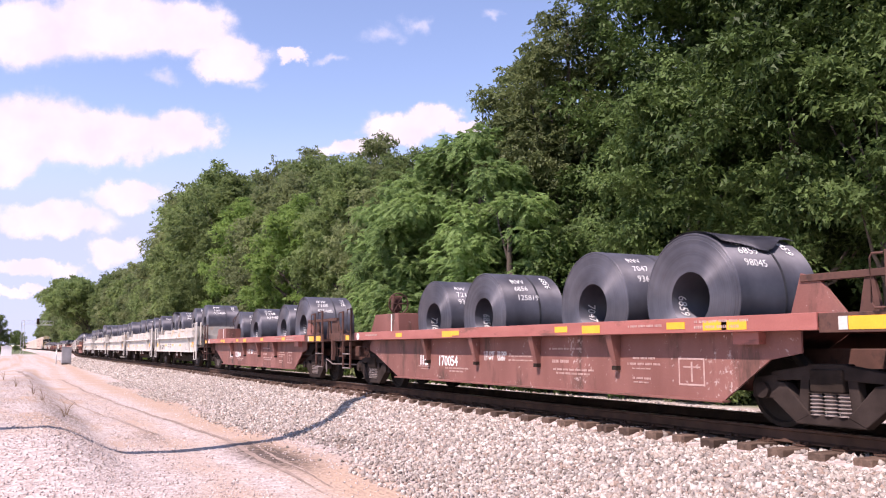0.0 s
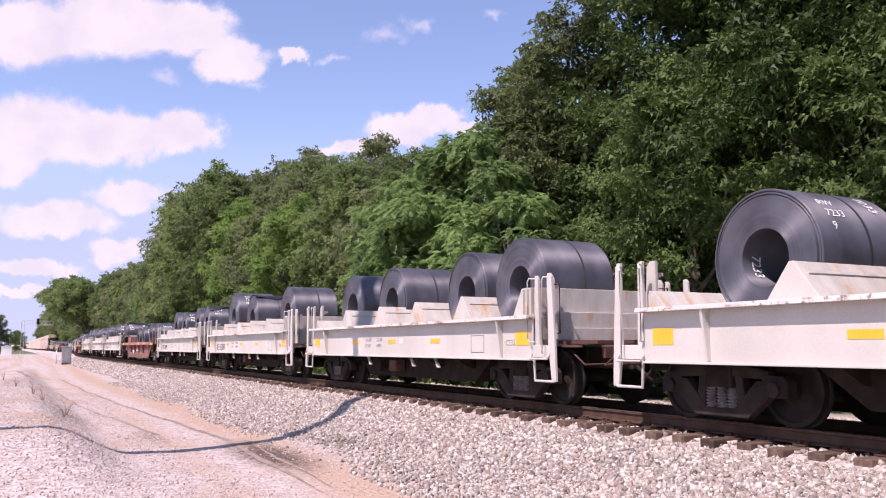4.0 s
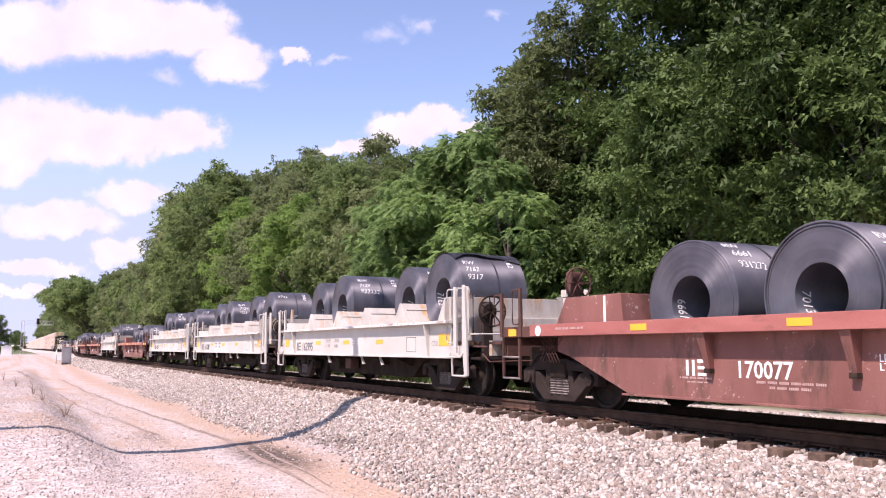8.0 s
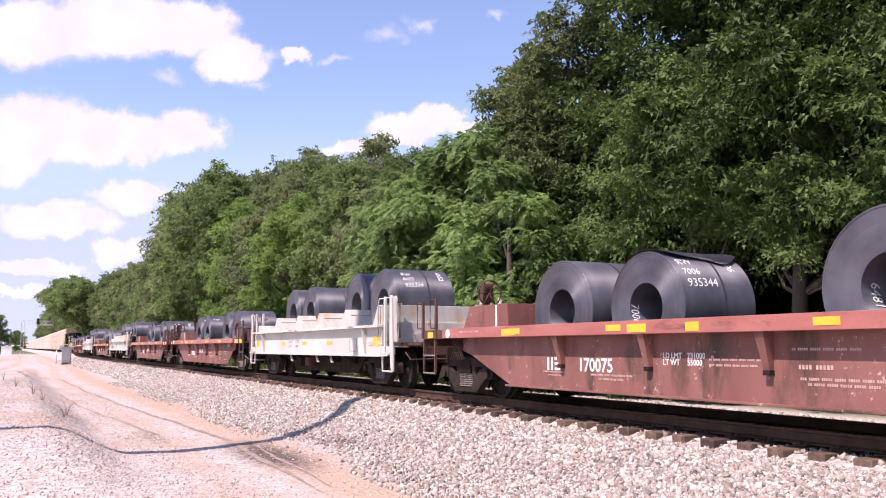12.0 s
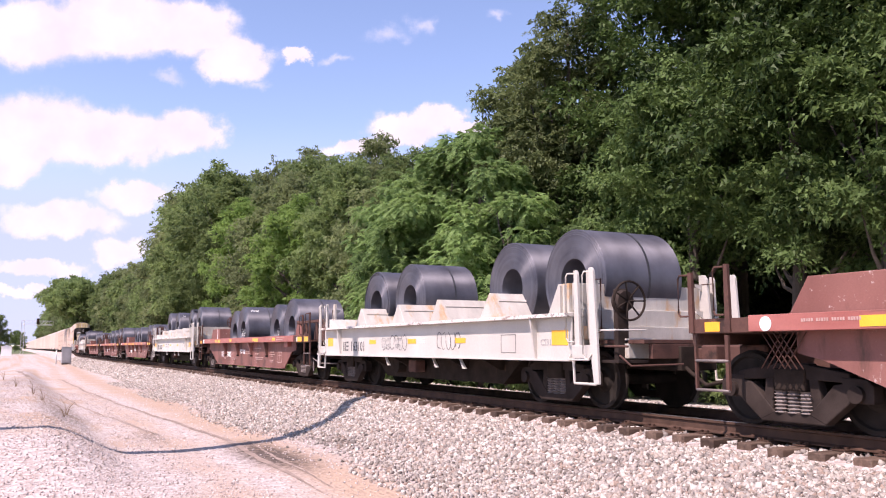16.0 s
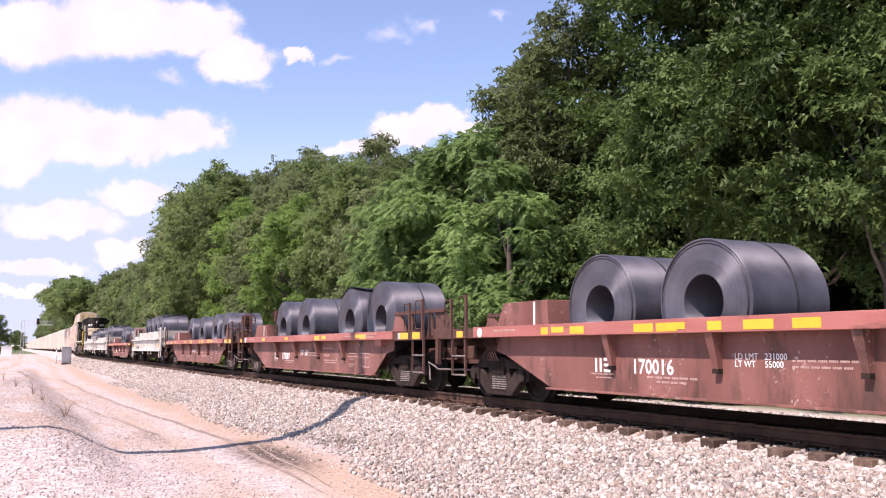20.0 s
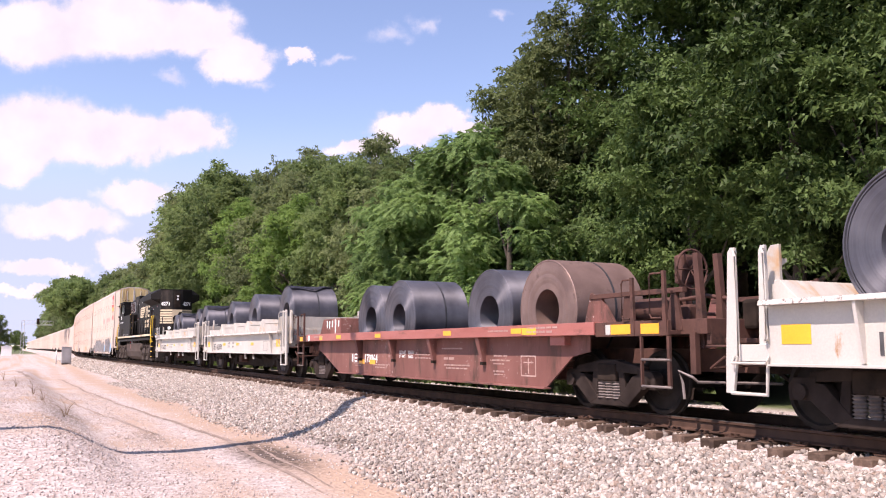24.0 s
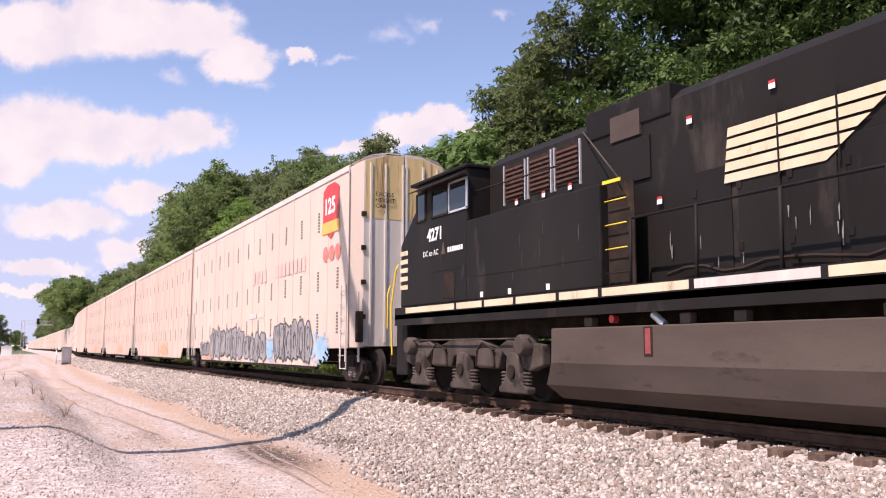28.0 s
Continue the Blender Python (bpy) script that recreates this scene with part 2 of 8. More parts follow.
def coil_steel():
    """Hot-rolled strip seen on edge: fine rings round the bore, streaks along the strip, blue-grey scale."""
    m = bpy.data.materials.new("hot_rolled_strip")
    m.use_nodes = True
    nd, ln = m.node_tree.nodes, m.node_tree.links
    bs = nd["Principled BSDF"]
    tc = nd.new("ShaderNodeTexCoord")
    sx = nd.new("ShaderNodeSeparateXYZ")
    ln.new(tc.outputs["Object"], sx.inputs[0])
    yz = nd.new("ShaderNodeCombineXYZ")
    ln.new(sx.outputs[1], yz.inputs[1])
    ln.new(sx.outputs[2], yz.inputs[2])
    le = nd.new("ShaderNodeVectorMath")
    le.operation = "LENGTH"
    ln.new(yz.outputs[0], le.inputs[0])
    oi = nd.new("ShaderNodeObjectInfo")
    rad = nd.new("ShaderNodeCombineXYZ")
    ln.new(le.outputs["Value"], rad.inputs[0])
    mu = nd.new("ShaderNodeMath")
    mu.operation = "MULTIPLY"
    mu.inputs[1].default_value = 0.035
    ln.new(sx.outputs[0], mu.inputs[0])
    ln.new(mu.outputs[0], rad.inputs[1])
    ln.new(oi.outputs["Random"], rad.inputs[2])
    n1 = nd.new("ShaderNodeTexNoise")
    n1.inputs["Scale"].default_value, n1.inputs["Detail"].default_value, n1.inputs["Roughness"].default_value = 34, 6, 0.7
    ln.new(rad.outputs[0], n1.inputs[0])
    n2 = nd.new("ShaderNodeTexNoise")
    n2.inputs["Scale"].default_value, n2.inputs["Detail"].default_value = 1.7, 5
    sh = nd.new("ShaderNodeVectorMath")
    sh.operation = "ADD"
    ln.new(tc.outputs["Object"], sh.inputs[0])
    ln.new(oi.outputs["Random"], sh.inputs[1])
    ln.new(sh.outputs[0], n2.inputs[0])
    ad = nd.new("ShaderNodeMath")
    ad.operation = "MULTIPLY_ADD"
    ad.inputs[1].default_value = 0.28
    ln.new(n1.outputs["Fac"], ad.inputs[0])
    ml = nd.new("ShaderNodeMath")
    ml.operation = "MULTIPLY"
    ml.inputs[1].default_value = 0.77
    ln.new(n2.outputs["Fac"], ml.inputs[0])
    ln.new(ml.outputs[0], ad.inputs[2])
    rp = nd.new("ShaderNodeValToRGB")
    rp.color_ramp.elements[0].position, rp.color_ramp.elements[1].position = 0.34, 0.70
    rp.color_ramp.elements[0].color, rp.color_ramp.elements[1].color = (0.058, 0.057, 0.069, 1), (0.150, 0.149, 0.172, 1)
    ln.new(ad.outputs[0], rp.inputs[0])
    ln.new(rp.outputs[0], bs.inputs["Base Color"])
    bs.inputs["Metallic"].default_value = 0.47
    bs.inputs["Anisotropic"].default_value, bs.inputs["Anisotropic Rotation"].default_value = 0.88, 0.25
    tg = nd.new("ShaderNodeTangent")
    tg.direction_type, tg.axis = "RADIAL", "X"
    ln.new(tg.outputs[0], bs.inputs["Tangent"])
    rr = nd.new("ShaderNodeMapRange")
    rr.inputs[3].default_value, rr.inputs[4].default_value = 0.50, 0.68
    ln.new(n2.outputs["Fac"], rr.inputs[0])
    ln.new(rr.outputs[0], bs.inputs["Roughness"])
    bp = nd.new("ShaderNodeBump")
    bp.inputs["Strength"].default_value, bp.inputs["Distance"].default_value = 0.12, 0.003
    ln.new(n1.outputs["Fac"], bp.inputs["Height"])
    ln.new(bp.outputs[0], bs.inputs["Normal"])
    return m


STEEL_COIL = coil_steel()
WORN_MARK = surface("worn_white_stencil", (0.36, 0.22, 0.19), (0.48, 0.34, 0.30), 14, 0.7)
BAND = surface("dull_steel_band", (0.05, 0.05, 0.055), (0.08, 0.08, 0.085), 5, 0.5, 0.5)
GRIME = surface("black_running_gear", (0.019, 0.014, 0.0115), (0.040, 0.029, 0.023), 4.0, 0.9, 0.0, spec=0.08, rust=(0.065, 0.042, 0.03), rust_amount=0.25)
WHEEL = surface("worn_wheel_steel", (0.017, 0.014, 0.0125), (0.036, 0.029, 0.025), 4.0, 0.75, spec=0.1)
TRUCK = surface("dusty_cast_steel", (0.022, 0.016, 0.014), (0.048, 0.036, 0.031), 3.0, 0.85, 0.0, spec=0.08, rust=(0.035, 0.025, 0.021), rust_amount=0.35)
LOCO_TRUCK = surface("oily_dusty_truck", (0.043, 0.034, 0.029), (0.090, 0.071, 0.061), 2.0, 0.85, spec=0.15, rust=(0.026, 0.020, 0.017), rust_amount=0.45, rust_scale=3.0)
YELLOW = surface("reflective_yellow_sheet", (0.80, 0.36, 0.02), (0.88, 0.43, 0.03), 3.0, 0.4)
RAIL_SIDE = surface("rusty_rail", (0.045, 0.026, 0.019), (0.095, 0.055, 0.040), 4.0, 0.8, spec=0.12)
RAIL_TOP = surface("polished_rail_head", (0.45, 0.43, 0.41), (0.55, 0.53, 0.51), 6.0, 0.3, 0.9)
TIE = surface("creosoted_oak", (0.062, 0.040, 0.030), (0.145, 0.098, 0.073), 2.0, 0.85, streak=(1, 6, 6), spread=0.35, bump=0.5, fleck=0.4, spec=0.2)
PAINT_MARK = surface("white_paint_marker", (0.72, 0.72, 0.70), (0.8, 0.8, 0.78), 5.0, 0.6)
STENCIL_BLACK = surface("black_stencil_paint", (0.05, 0.05, 0.052), (0.09, 0.09, 0.092), 6.0, 0.7)
BLACK = surface("black_engine_paint", (0.0098, 0.0083, 0.0078), (0.018, 0.0154, 0.0138), 0.8, 0.62, grain=12, bump=0.06, spec=0.14, rust=(0.046, 0.037, 0.031), rust_amount=0.36, rust_scale=1.0, streak=(1, 1, 0.3))
GREY_TANK = surface("dusty_fuel_tank", (0.066, 0.050, 0.042), (0.108, 0.084, 0.071), 1.2, 0.85, spec=0.12, rust=(0.048, 0.036, 0.029), rust_amount=0.3, streak=(1, 0.3, 1))
CREAM = surface("faded_cream_paint", (0.54, 0.43, 0.355), (0.61, 0.50, 0.42), 0.5, 0.55, rust=(0.45, 0.33, 0.24), rust_amount=0.02, rust_scale=0.8, streak=(1, 1, 0.3))
CREAM_PINK = surface("faded_pinkish_panels", (0.50, 0.36, 0.29), (0.60, 0.46, 0.38), 0.35, 0.55, rust=(0.40, 0.25, 0.17), rust_amount=0.1, rust_scale=0.8, streak=(1, 1, 0.25))
GALV = surface("galvanised_steel", (0.50, 0.51, 0.52), (0.62, 0.63, 0.64), 5, 0.45, 0.5)
BARK = surface("tree_bark", (0.050, 0.040, 0.031), (0.11, 0.088, 0.070), 3.0, 0.9, grain=14, bump=0.9, streak=(1, 1, 0.25), fleck=0.4)
# wide dark-to-light ramp colours in the crowns' shaded gaps and lit clumps
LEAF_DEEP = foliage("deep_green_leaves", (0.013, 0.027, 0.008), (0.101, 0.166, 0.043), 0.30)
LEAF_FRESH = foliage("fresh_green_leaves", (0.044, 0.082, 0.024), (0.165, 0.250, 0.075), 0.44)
LEAF_MID = foliage("green_leaves", (0.095, 0.138, 0.050), (0.255, 0.340, 0.124))
LEAF_BRIGHT = foliage("bright_green_leaves", (0.100, 0.172, 0.042), (0.275, 0.405, 0.112))
LEAF_SUMAC = foliage("compound_green_leaves", (0.080, 0.145, 0.050), (0.265, 0.39, 0.132))
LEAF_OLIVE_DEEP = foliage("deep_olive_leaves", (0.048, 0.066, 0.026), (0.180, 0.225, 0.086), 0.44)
LEAF_OLIVE = foliage("olive_green_leaves", (0.108, 0.140, 0.062), (0.285, 0.335, 0.147))


def loose_stone(name, ramp):
    """Crushed stone: every piece has its own shade."""
    m = bpy.data.materials.new(name)
    m.use_nodes = True
    nd, ln = m.node_tree.nodes, m.node_tree.links
    bs = nd["Principled BSDF"]
    bs.inputs["Roughness"].default_value = 0.85
    ge = nd.new("ShaderNodeNewGeometry")
    rp = nd.new("ShaderNodeValToRGB")
    rp.color_ramp.interpolation = "LINEAR"
    rp.color_ramp.elements[0].color, rp.color_ramp.elements[1].color = (*ramp[0], 1), (*ramp[-1], 1)
    for i, c in enumerate(ramp[1:-1]):
        e = rp.color_ramp.elements.new((i + 1) / (len(ramp) - 1))
        e.color = (*c, 1)
    ln.new(ge.outputs["Random Per Island"], rp.inputs[0])
    tc = nd.new("ShaderNodeTexCoord")
    no = nd.new("ShaderNodeTexNoise")
    no.inputs["Scale"].default_value, no.inputs["Detail"].default_value = 45, 4
    ln.new(tc.outputs["Object"], no.inputs[0])
    mx = nd.new("ShaderNodeMix")
    mx.data_type, mx.blend_type = "RGBA", "OVERLAY"
    mx.inputs[0].default_value = 0.4
    ln.new(rp.outputs[0], mx.inputs[6])
    ln.new(no.outputs["Fac"], mx.inputs[7])
    ln.new(mx.outputs[2], bs.inputs["Base Color"])
    return m


BALLAST = loose_stone("crushed_ballast", [(0.095, 0.078, 0.065), (0.33, 0.285, 0.245), (0.175, 0.15, 0.132), (0.46, 0.415, 0.36), (0.24, 0.17, 0.13), (0.36, 0.325, 0.295), (0.56, 0.515, 0.46)])
SOILY = loose_stone("lot_gravel", [(0.24, 0.19, 0.165), (0.46, 0.39, 0.36), (0.36, 0.285, 0.25), (0.56, 0.50, 0.465), (0.48, 0.42, 0.39)])


def ground_material():
    """Pinkish crushed-stone lot with tan wheel tracks, and pale grey ballast towards the rails."""
    m = bpy.data.materials.new("gravel_lot")
    m.use_nodes = True
    nt = m.node_tree
    nd, ln = nt.nodes, nt.links
    bs = nd["Principled BSDF"]
    bs.inputs["Roughness"].default_value = 0.9
    tc = nd.new("ShaderNodeTexCoord")
    vo = nd.new("ShaderNodeTexVoronoi")
    vo.inputs["Scale"].default_value = 17
    ln.new(tc.outputs["Object"], vo.inputs["Vector"])
    n1 = nd.new("ShaderNodeTexNoise")
    n1.inputs["Scale"].default_value, n1.inputs["Detail"].default_value = 0.55, 6
    ln.new(tc.outputs["Object"], n1.inputs[0])
    n2 = nd.new("ShaderNodeTexNoise")
    n2.inputs["Scale"].default_value, n2.inputs["Detail"].default_value = 9.0, 5
    ln.new(tc.outputs["Object"], n2.inputs[0])
    stone = nd.new("ShaderNodeValToRGB")
    cr = stone.color_ramp
    cr.elements[0].color, cr.elements[1].color = (0.31, 0.25, 0.225, 1), (0.53, 0.465, 0.435, 1)
    sp = nd.new("ShaderNodeSeparateColor")
    ln.new(vo.outputs["Color"], sp.inputs[0])
    ln.new(sp.outputs[0], stone.inputs[0])
    dirt = nd.new("ShaderNodeValToRGB")
    dirt.color_ramp.elements[0].color, dirt.color_ramp.elements[1].color = (0.32, 0.215, 0.15, 1), (0.45, 0.33, 0.245, 1)
    ln.new(n2.outputs["Fac"], dirt.inputs[0])
    at = nd.new("ShaderNodeAttribute")
    at.attribute_name = "dirt"
    am = nd.new("ShaderNodeMath")
    am.operation = "MULTIPLY_ADD"
    am.inputs[1].default_value = 1.6
    ln.new(n1.outputs["Fac"], am.inputs[0])
    sub = nd.new("ShaderNodeMath")
    sub.operation = "ADD"
    sub.inputs[1].default_value = -1.25
    ln.new(at.outputs["Fac"], sub.inputs[0])
    ln.new(sub.outputs[0], am.inputs[2])
    n3 = nd.new("ShaderNodeMath")
    n3.operation = "MULTIPLY_ADD"
    n3.inputs[1].default_value = 0.6
    ln.new(n2.outputs["Fac"], n3.inputs[0])
    ln.new(am.outputs[0], n3.inputs[2])
    cl = nd.new("ShaderNodeClamp")
    ln.new(n3.outputs[0], cl.inputs[0])
    mx = nd.new("ShaderNodeMix")
    mx.data_type = "RGBA"
    ln.new(cl.outputs[0], mx.inputs[0])
    ln.new(stone.outputs[0], mx.inputs[6])
    ln.new(dirt.outputs[0], mx.inputs[7])
    # green verge away from the lot
    gr = nd.new("ShaderNodeAttribute")
    gr.attribute_name = "verge"
    gc = nd.new("ShaderNodeValToRGB")
    gc.color_ramp.elements[0].color, gc.color_ramp.elements[1].color = (0.05, 0.075, 0.025, 1), (0.12, 0.15, 0.05, 1)
    ln.new(n2.outputs["Fac"], gc.inputs[0])
    mg = nd.new("ShaderNodeMix")
    mg.data_type = "RGBA"
    ln.new(gr.outputs["Fac"], mg.inputs[0])
    ln.new(mx.outputs[2], mg.inputs[6])
    ln.new(gc.outputs[0], mg.inputs[7])
    # damp hollow
    wet = nd.new("ShaderNodeAttribute")
    wet.attribute_name = "damp"
    mw = nd.new("ShaderNodeMix")
    mw.data_type = "RGBA"
    mw.inputs[7].default_value = (0.075, 0.052, 0.038, 1)
    wm = nd.new("ShaderNodeMath")
    wm.operation = "MULTIPLY"
    ln.new(wet.outputs["Fac"], wm.inputs[0])
    ln.new(n2.outputs["Fac"], wm.inputs[1])
    w2 = nd.new("ShaderNodeMapRange")
    w2.inputs[1].default_value, w2.inputs[2].default_value = 0.14, 0.46
    ln.new(wm.outputs[0], w2.inputs[0])
    ln.new(w2.outputs[0], mw.inputs[0])
    ln.new(mg.outputs[2], mw.inputs[6])
    ln.new(mw.outputs[2], bs.inputs["Base Color"])
    bp = nd.new("ShaderNodeBump")
    bp.inputs["Strength"].default_value, bp.inputs["Distance"].default_value = 0.7, 0.03
    ln.new(vo.outputs["Distance"], bp.inputs["Height"])
    bp2 = nd.new("ShaderNodeBump")
    bp2.inputs["Strength"].default_value, bp2.inputs["Distance"].default_value = 0.5, 0.05
    ln.new(n2.outputs["Fac"], bp2.inputs["Height"])
    ln.new(bp.outputs[0], bp2.inputs["Normal"])
    ln.new(bp2.outputs[0], bs.inputs["Normal"])
    return m


# ---- ground: one sheet out to the horizon ----
def ground_z(x, y):
    d = x - TRACK_X - track_off(y)
    near = smooth01((d + 4.3) / 2.6)                     # ballast shoulder towards the lot
    z = 0.43 * near - 0.98 * smooth01((d - 4.0) / 1.6) + 0.56 * smooth01((d - 6.2) / 2.0)      # far shoulder drops into a ditch
    z += 0.085 * smooth01((1.32 - abs(d)) / 0.18)           # crib ballast between the rails
    if d < -1.6:
        k = smooth01((-d - 1.6) / 3)
        z += k * (0.045 * noise.noise((x * 0.5, y * 0.35, 0)) + 0.015 * noise.noise((x * 2.1, y * 2.0, 5)))
        z += 0.46 * (1 - smooth01((x - 0.55) / 1.25)) * smooth01((y - 10.0) / 3.5) * (1 - smooth01((y - 45) / 35))   # raised spoil beside the lot
    return z


def axis(a, b, fine_a, fine_b, step, grow=1.35):
    v, s = [], step
    p = fine_a
    while p <= fine_b:
        v.append(p)
        p += step
    p, s = fine_a, step
    while p > a:
        s *= grow
        p -= s
        v.insert(0, max(p, a))
    p, s = v[-1], step
    while p < b:
        s *= grow
        p += s
        v.append(min(p, b))
    return v


def lot_dirt(x, y):
    """Wheel tracks of bare soil along the lot."""
    v = 0.0
    for c, w, k in ((3.75, 0.75, 1.15), (5.0, 0.3, 0.5), (2.3, 0.5, 0.85)):
        v = max(v, k * math.exp(-((x - c - 0.012 * (y - 12) - 0.3 * math.sin(y * 0.09)) / w) ** 2))
    blot = noise.noise((x * 0.9, y * 0.45, 3)) + 0.5 * noise.noise((x * 2.7, y * 1.6, 8))
    v = max(v, min(1.15, 0.35 + 2.0 * blot) * smooth01((y - 12.5) / 4) * smooth01((2.8 - x) / 0.9))
    return v


def make_ground():
    xs, ys = axis(-900, 900, -8, 14, 0.22), axis(-600, 1500, 5, 40, 0.3)
    nx, ny = len(xs), len(ys)
    verts = [(x, y, ground_z(x, y)) for y in ys for x in xs]
    faces = [(j * nx + i, j * nx + i + 1, (j + 1) * nx + i + 1, (j + 1) * nx + i) for j in range(ny - 1) for i in range(nx - 1)]
    me = bpy.data.meshes.new("ground")
    me.from_pydata(verts, [], faces)
    dirt = me.attributes.new("dirt", "FLOAT", "POINT")
    verge = me.attributes.new("verge", "FLOAT", "POINT")
    damp = me.attributes.new("damp", "FLOAT", "POINT")
    for i, (x, y, z) in enumerate(verts):
        dirt.data[i].value = lot_dirt(x, y) if x < 6 else 0.0
        d = x - TRACK_X - track_off(y)
        verge.data[i].value = max(smooth01((d - 9.2) / 1.2), smooth01((-x - 14) / 8), smooth01((y - 240) / 60) if d < -7 else 0)
        damp.data[i].value = max(math.exp(-((x - 3.8) / 0.6) ** 2 - ((y - 13.7) / 2.3) ** 2), 0.85 * math.exp(-((x - 5.45) / 0.6) ** 2 - ((y - 14.8) / 1.3) ** 2), 0.6 * math.exp(-((x - 2.5) / 0.35) ** 2 - ((y - 17.5) / 2.5) ** 2), 0.62 * math.exp(-((x - 1.1) / 0.8) ** 2 - ((y - 22) / 6.0) ** 2), 0.5 * math.exp(-((x - 0.2) / 1.0) ** 2 - ((y - 36) / 8.0) ** 2))
    me.materials.append(ground_material())
    me.shade_smooth()
    tagged(new("ground", me), "pinkish crushed-stone lot with tan wheel tracks and grassy verge", "ground", kind="structure")


def ground_streaks():
    """Narrow darker ribbons along the lot: soil ruts, and thin wire shadows painted as colour."""
    soil = surface("packed_dark_soil", (0.20, 0.145, 0.115), (0.31, 0.235, 0.19), 2.5, 0.9, rust=(0.40, 0.31, 0.26), rust_amount=0.45, rust_scale=5.0)
    # the last, widest ribbon is a cable shadow on the spoil, painted dark
    for line, w in ((((2.4, 53), (2.68, 37.7), (3.08, 26.3), (3.47, 20.2), (3.66, 16.7), (3.53, 12.7), (3.42, 9.8)), 0.07), (((3.95, 16.2), (3.86, 14.2), (3.75, 12.0), (3.62, 10.0)), 0.045),
                    (((1.55, 36.0), (1.9, 27.0), (2.35, 21.0), (2.8, 17.4)), 0.06), (((0.2, 62.0), (0.5, 48.0), (0.95, 38.0)), 0.16)):
        bm = bmesh.new()
        last = None
        y_far, y_near = line[0][1], line[-1][1]
        for (xa, ya), (xb, yb) in zip(line, line[1:]):
            n = max(2, int(abs(yb - ya) / 0.22))
            for k in range(n):
                f = k / n
                x, y = xa + (xb - xa) * f + 0.02 * math.sin(y_wave(ya, yb, f)), ya + (yb - ya) * f
                q = w * (0.6 + 0.8 * abs(noise.noise((x, y * 1.7, 4)))) * min(1.0, 0.05 + (y_far - y) / 3, 0.05 + (y - y_near) / 3)
                pair = [bm.verts.new((x + e * q, y, ground_z(x + e * q, y) + 0.009)) for e in (-1, 1)]
                if last:
                    bm.faces.new((last[0], last[1], pair[1], pair[0]))
                last = pair
        bmesh.ops.recalc_face_normals(bm, faces=bm.faces)
        tagged(part("wheel_rut", bm, soil), "narrow darker streak in the gravel, painted for soil ruts and wire shadow", "rut", kind="structure")


def y_wave(a, b, f):
    return 1.3 * (a + (b - a) * f)


make_ground()
ground_streaks()

# ---- track ----
def make_track():
    line = thing("railway_track", "rusty steel rails spiked to dark wooden ties on ballast", "railway track", kind="structure")
    prof = [(-0.07, -0.17), (0.07, -0.17), (0.07, -0.155), (0.012, -0.135), (0.012, -0.045), (0.036, -0.035), (0.036, -0.004), (0.028, 0.0),
            (-0.028, 0.0), (-0.036, -0.004), (-0.036, -0.035), (-0.012, -0.045), (-0.012, -0.135), (-0.07, -0.155)]
    stations = [-70 + 10 * i for i in range(18)] + [112 + 6 * i for i in range(22)] + [260, 300, 360, 430, 520, 650]
    for side in (-1, 1):
        bm = bmesh.new()
        rings = [[bm.verts.new((TRACK_X + track_off(y) + side * 0.753 + px, y, RAIL + pz)) for px, pz in prof] for y in stations]
        for a, b in zip(rings, rings[1:]):
            for k in range(len(prof)):
                f = bm.faces.new((a[k], b[k], b[(k + 1) % len(prof)], a[(k + 1) % len(prof)]))
                f.material_index = 1 if k in (6, 7, 8) else 0
        bmesh.ops.recalc_face_normals(bm, faces=bm.faces)
        part("rail", bm, [RAIL_SIDE, RAIL_TOP], line)
    # ties near the camera are single pieces, the rest are one mesh
    tie = part("tie", boxm(-1.3, 1.3, -0.115, 0.115, -0.36, -0.185), TIE, line, bevel=0.012)
    y0 = -3.0
    tie.matrix_basis = pose(TRACK_X, y0, RAIL)
    rnd = random.Random(4)
    n = 150
    for i in range(1, n):
        shared("tie", tie, line, pose(TRACK_X + rnd.uniform(-0.06, 0.06), y0 + i * 0.535 + rnd.uniform(-0.03, 0.03), RAIL + rnd.uniform(-0.008, 0.004), 0, 0, rnd.uniform(-1.2, 1.2)))
    bm = bmesh.new()
    y = y0 + n * 0.535
    while y < 330:
        c = TRACK_X + track_off(y)
        slab(bm, c - 1.3, c + 1.3, y - 0.115, y + 0.115, RAIL - 0.36, RAIL - 0.185)
        y += 0.535
    for i in range(1, 120):
        y = y0 - i * 0.535
        slab(bm, TRACK_X - 1.3, TRACK_X + 1.3, y - 0.115, y + 0.115, RAIL - 0.36, RAIL - 0.185)
    tagged(part("tie_row", bm, TIE, line), kind="stuff")
    # tie plates with spikes
    bm = bmesh.new()
    for sx in (-0.753, 0.753):
        slab(bm, sx - 0.18, sx + 0.18, -0.09, 0.09, -0.183, -0.168)
        for dx in (-0.095, 0.095):
            for dy in (-0.05, 0.05):
                slab(bm, sx + dx - 0.02, sx + dx + 0.02, dy - 0.015, dy + 0.015, -0.18, -0.14)
    plate = part("tie_plate", bm, RAIL_SIDE, line)
    plate.matrix_basis = pose(TRACK_X, y0, RAIL)
    for i in range(1, n):
        shared("tie_plate", plate, line, pose(TRACK_X, y0 + i * 0.535, RAIL))


make_track()


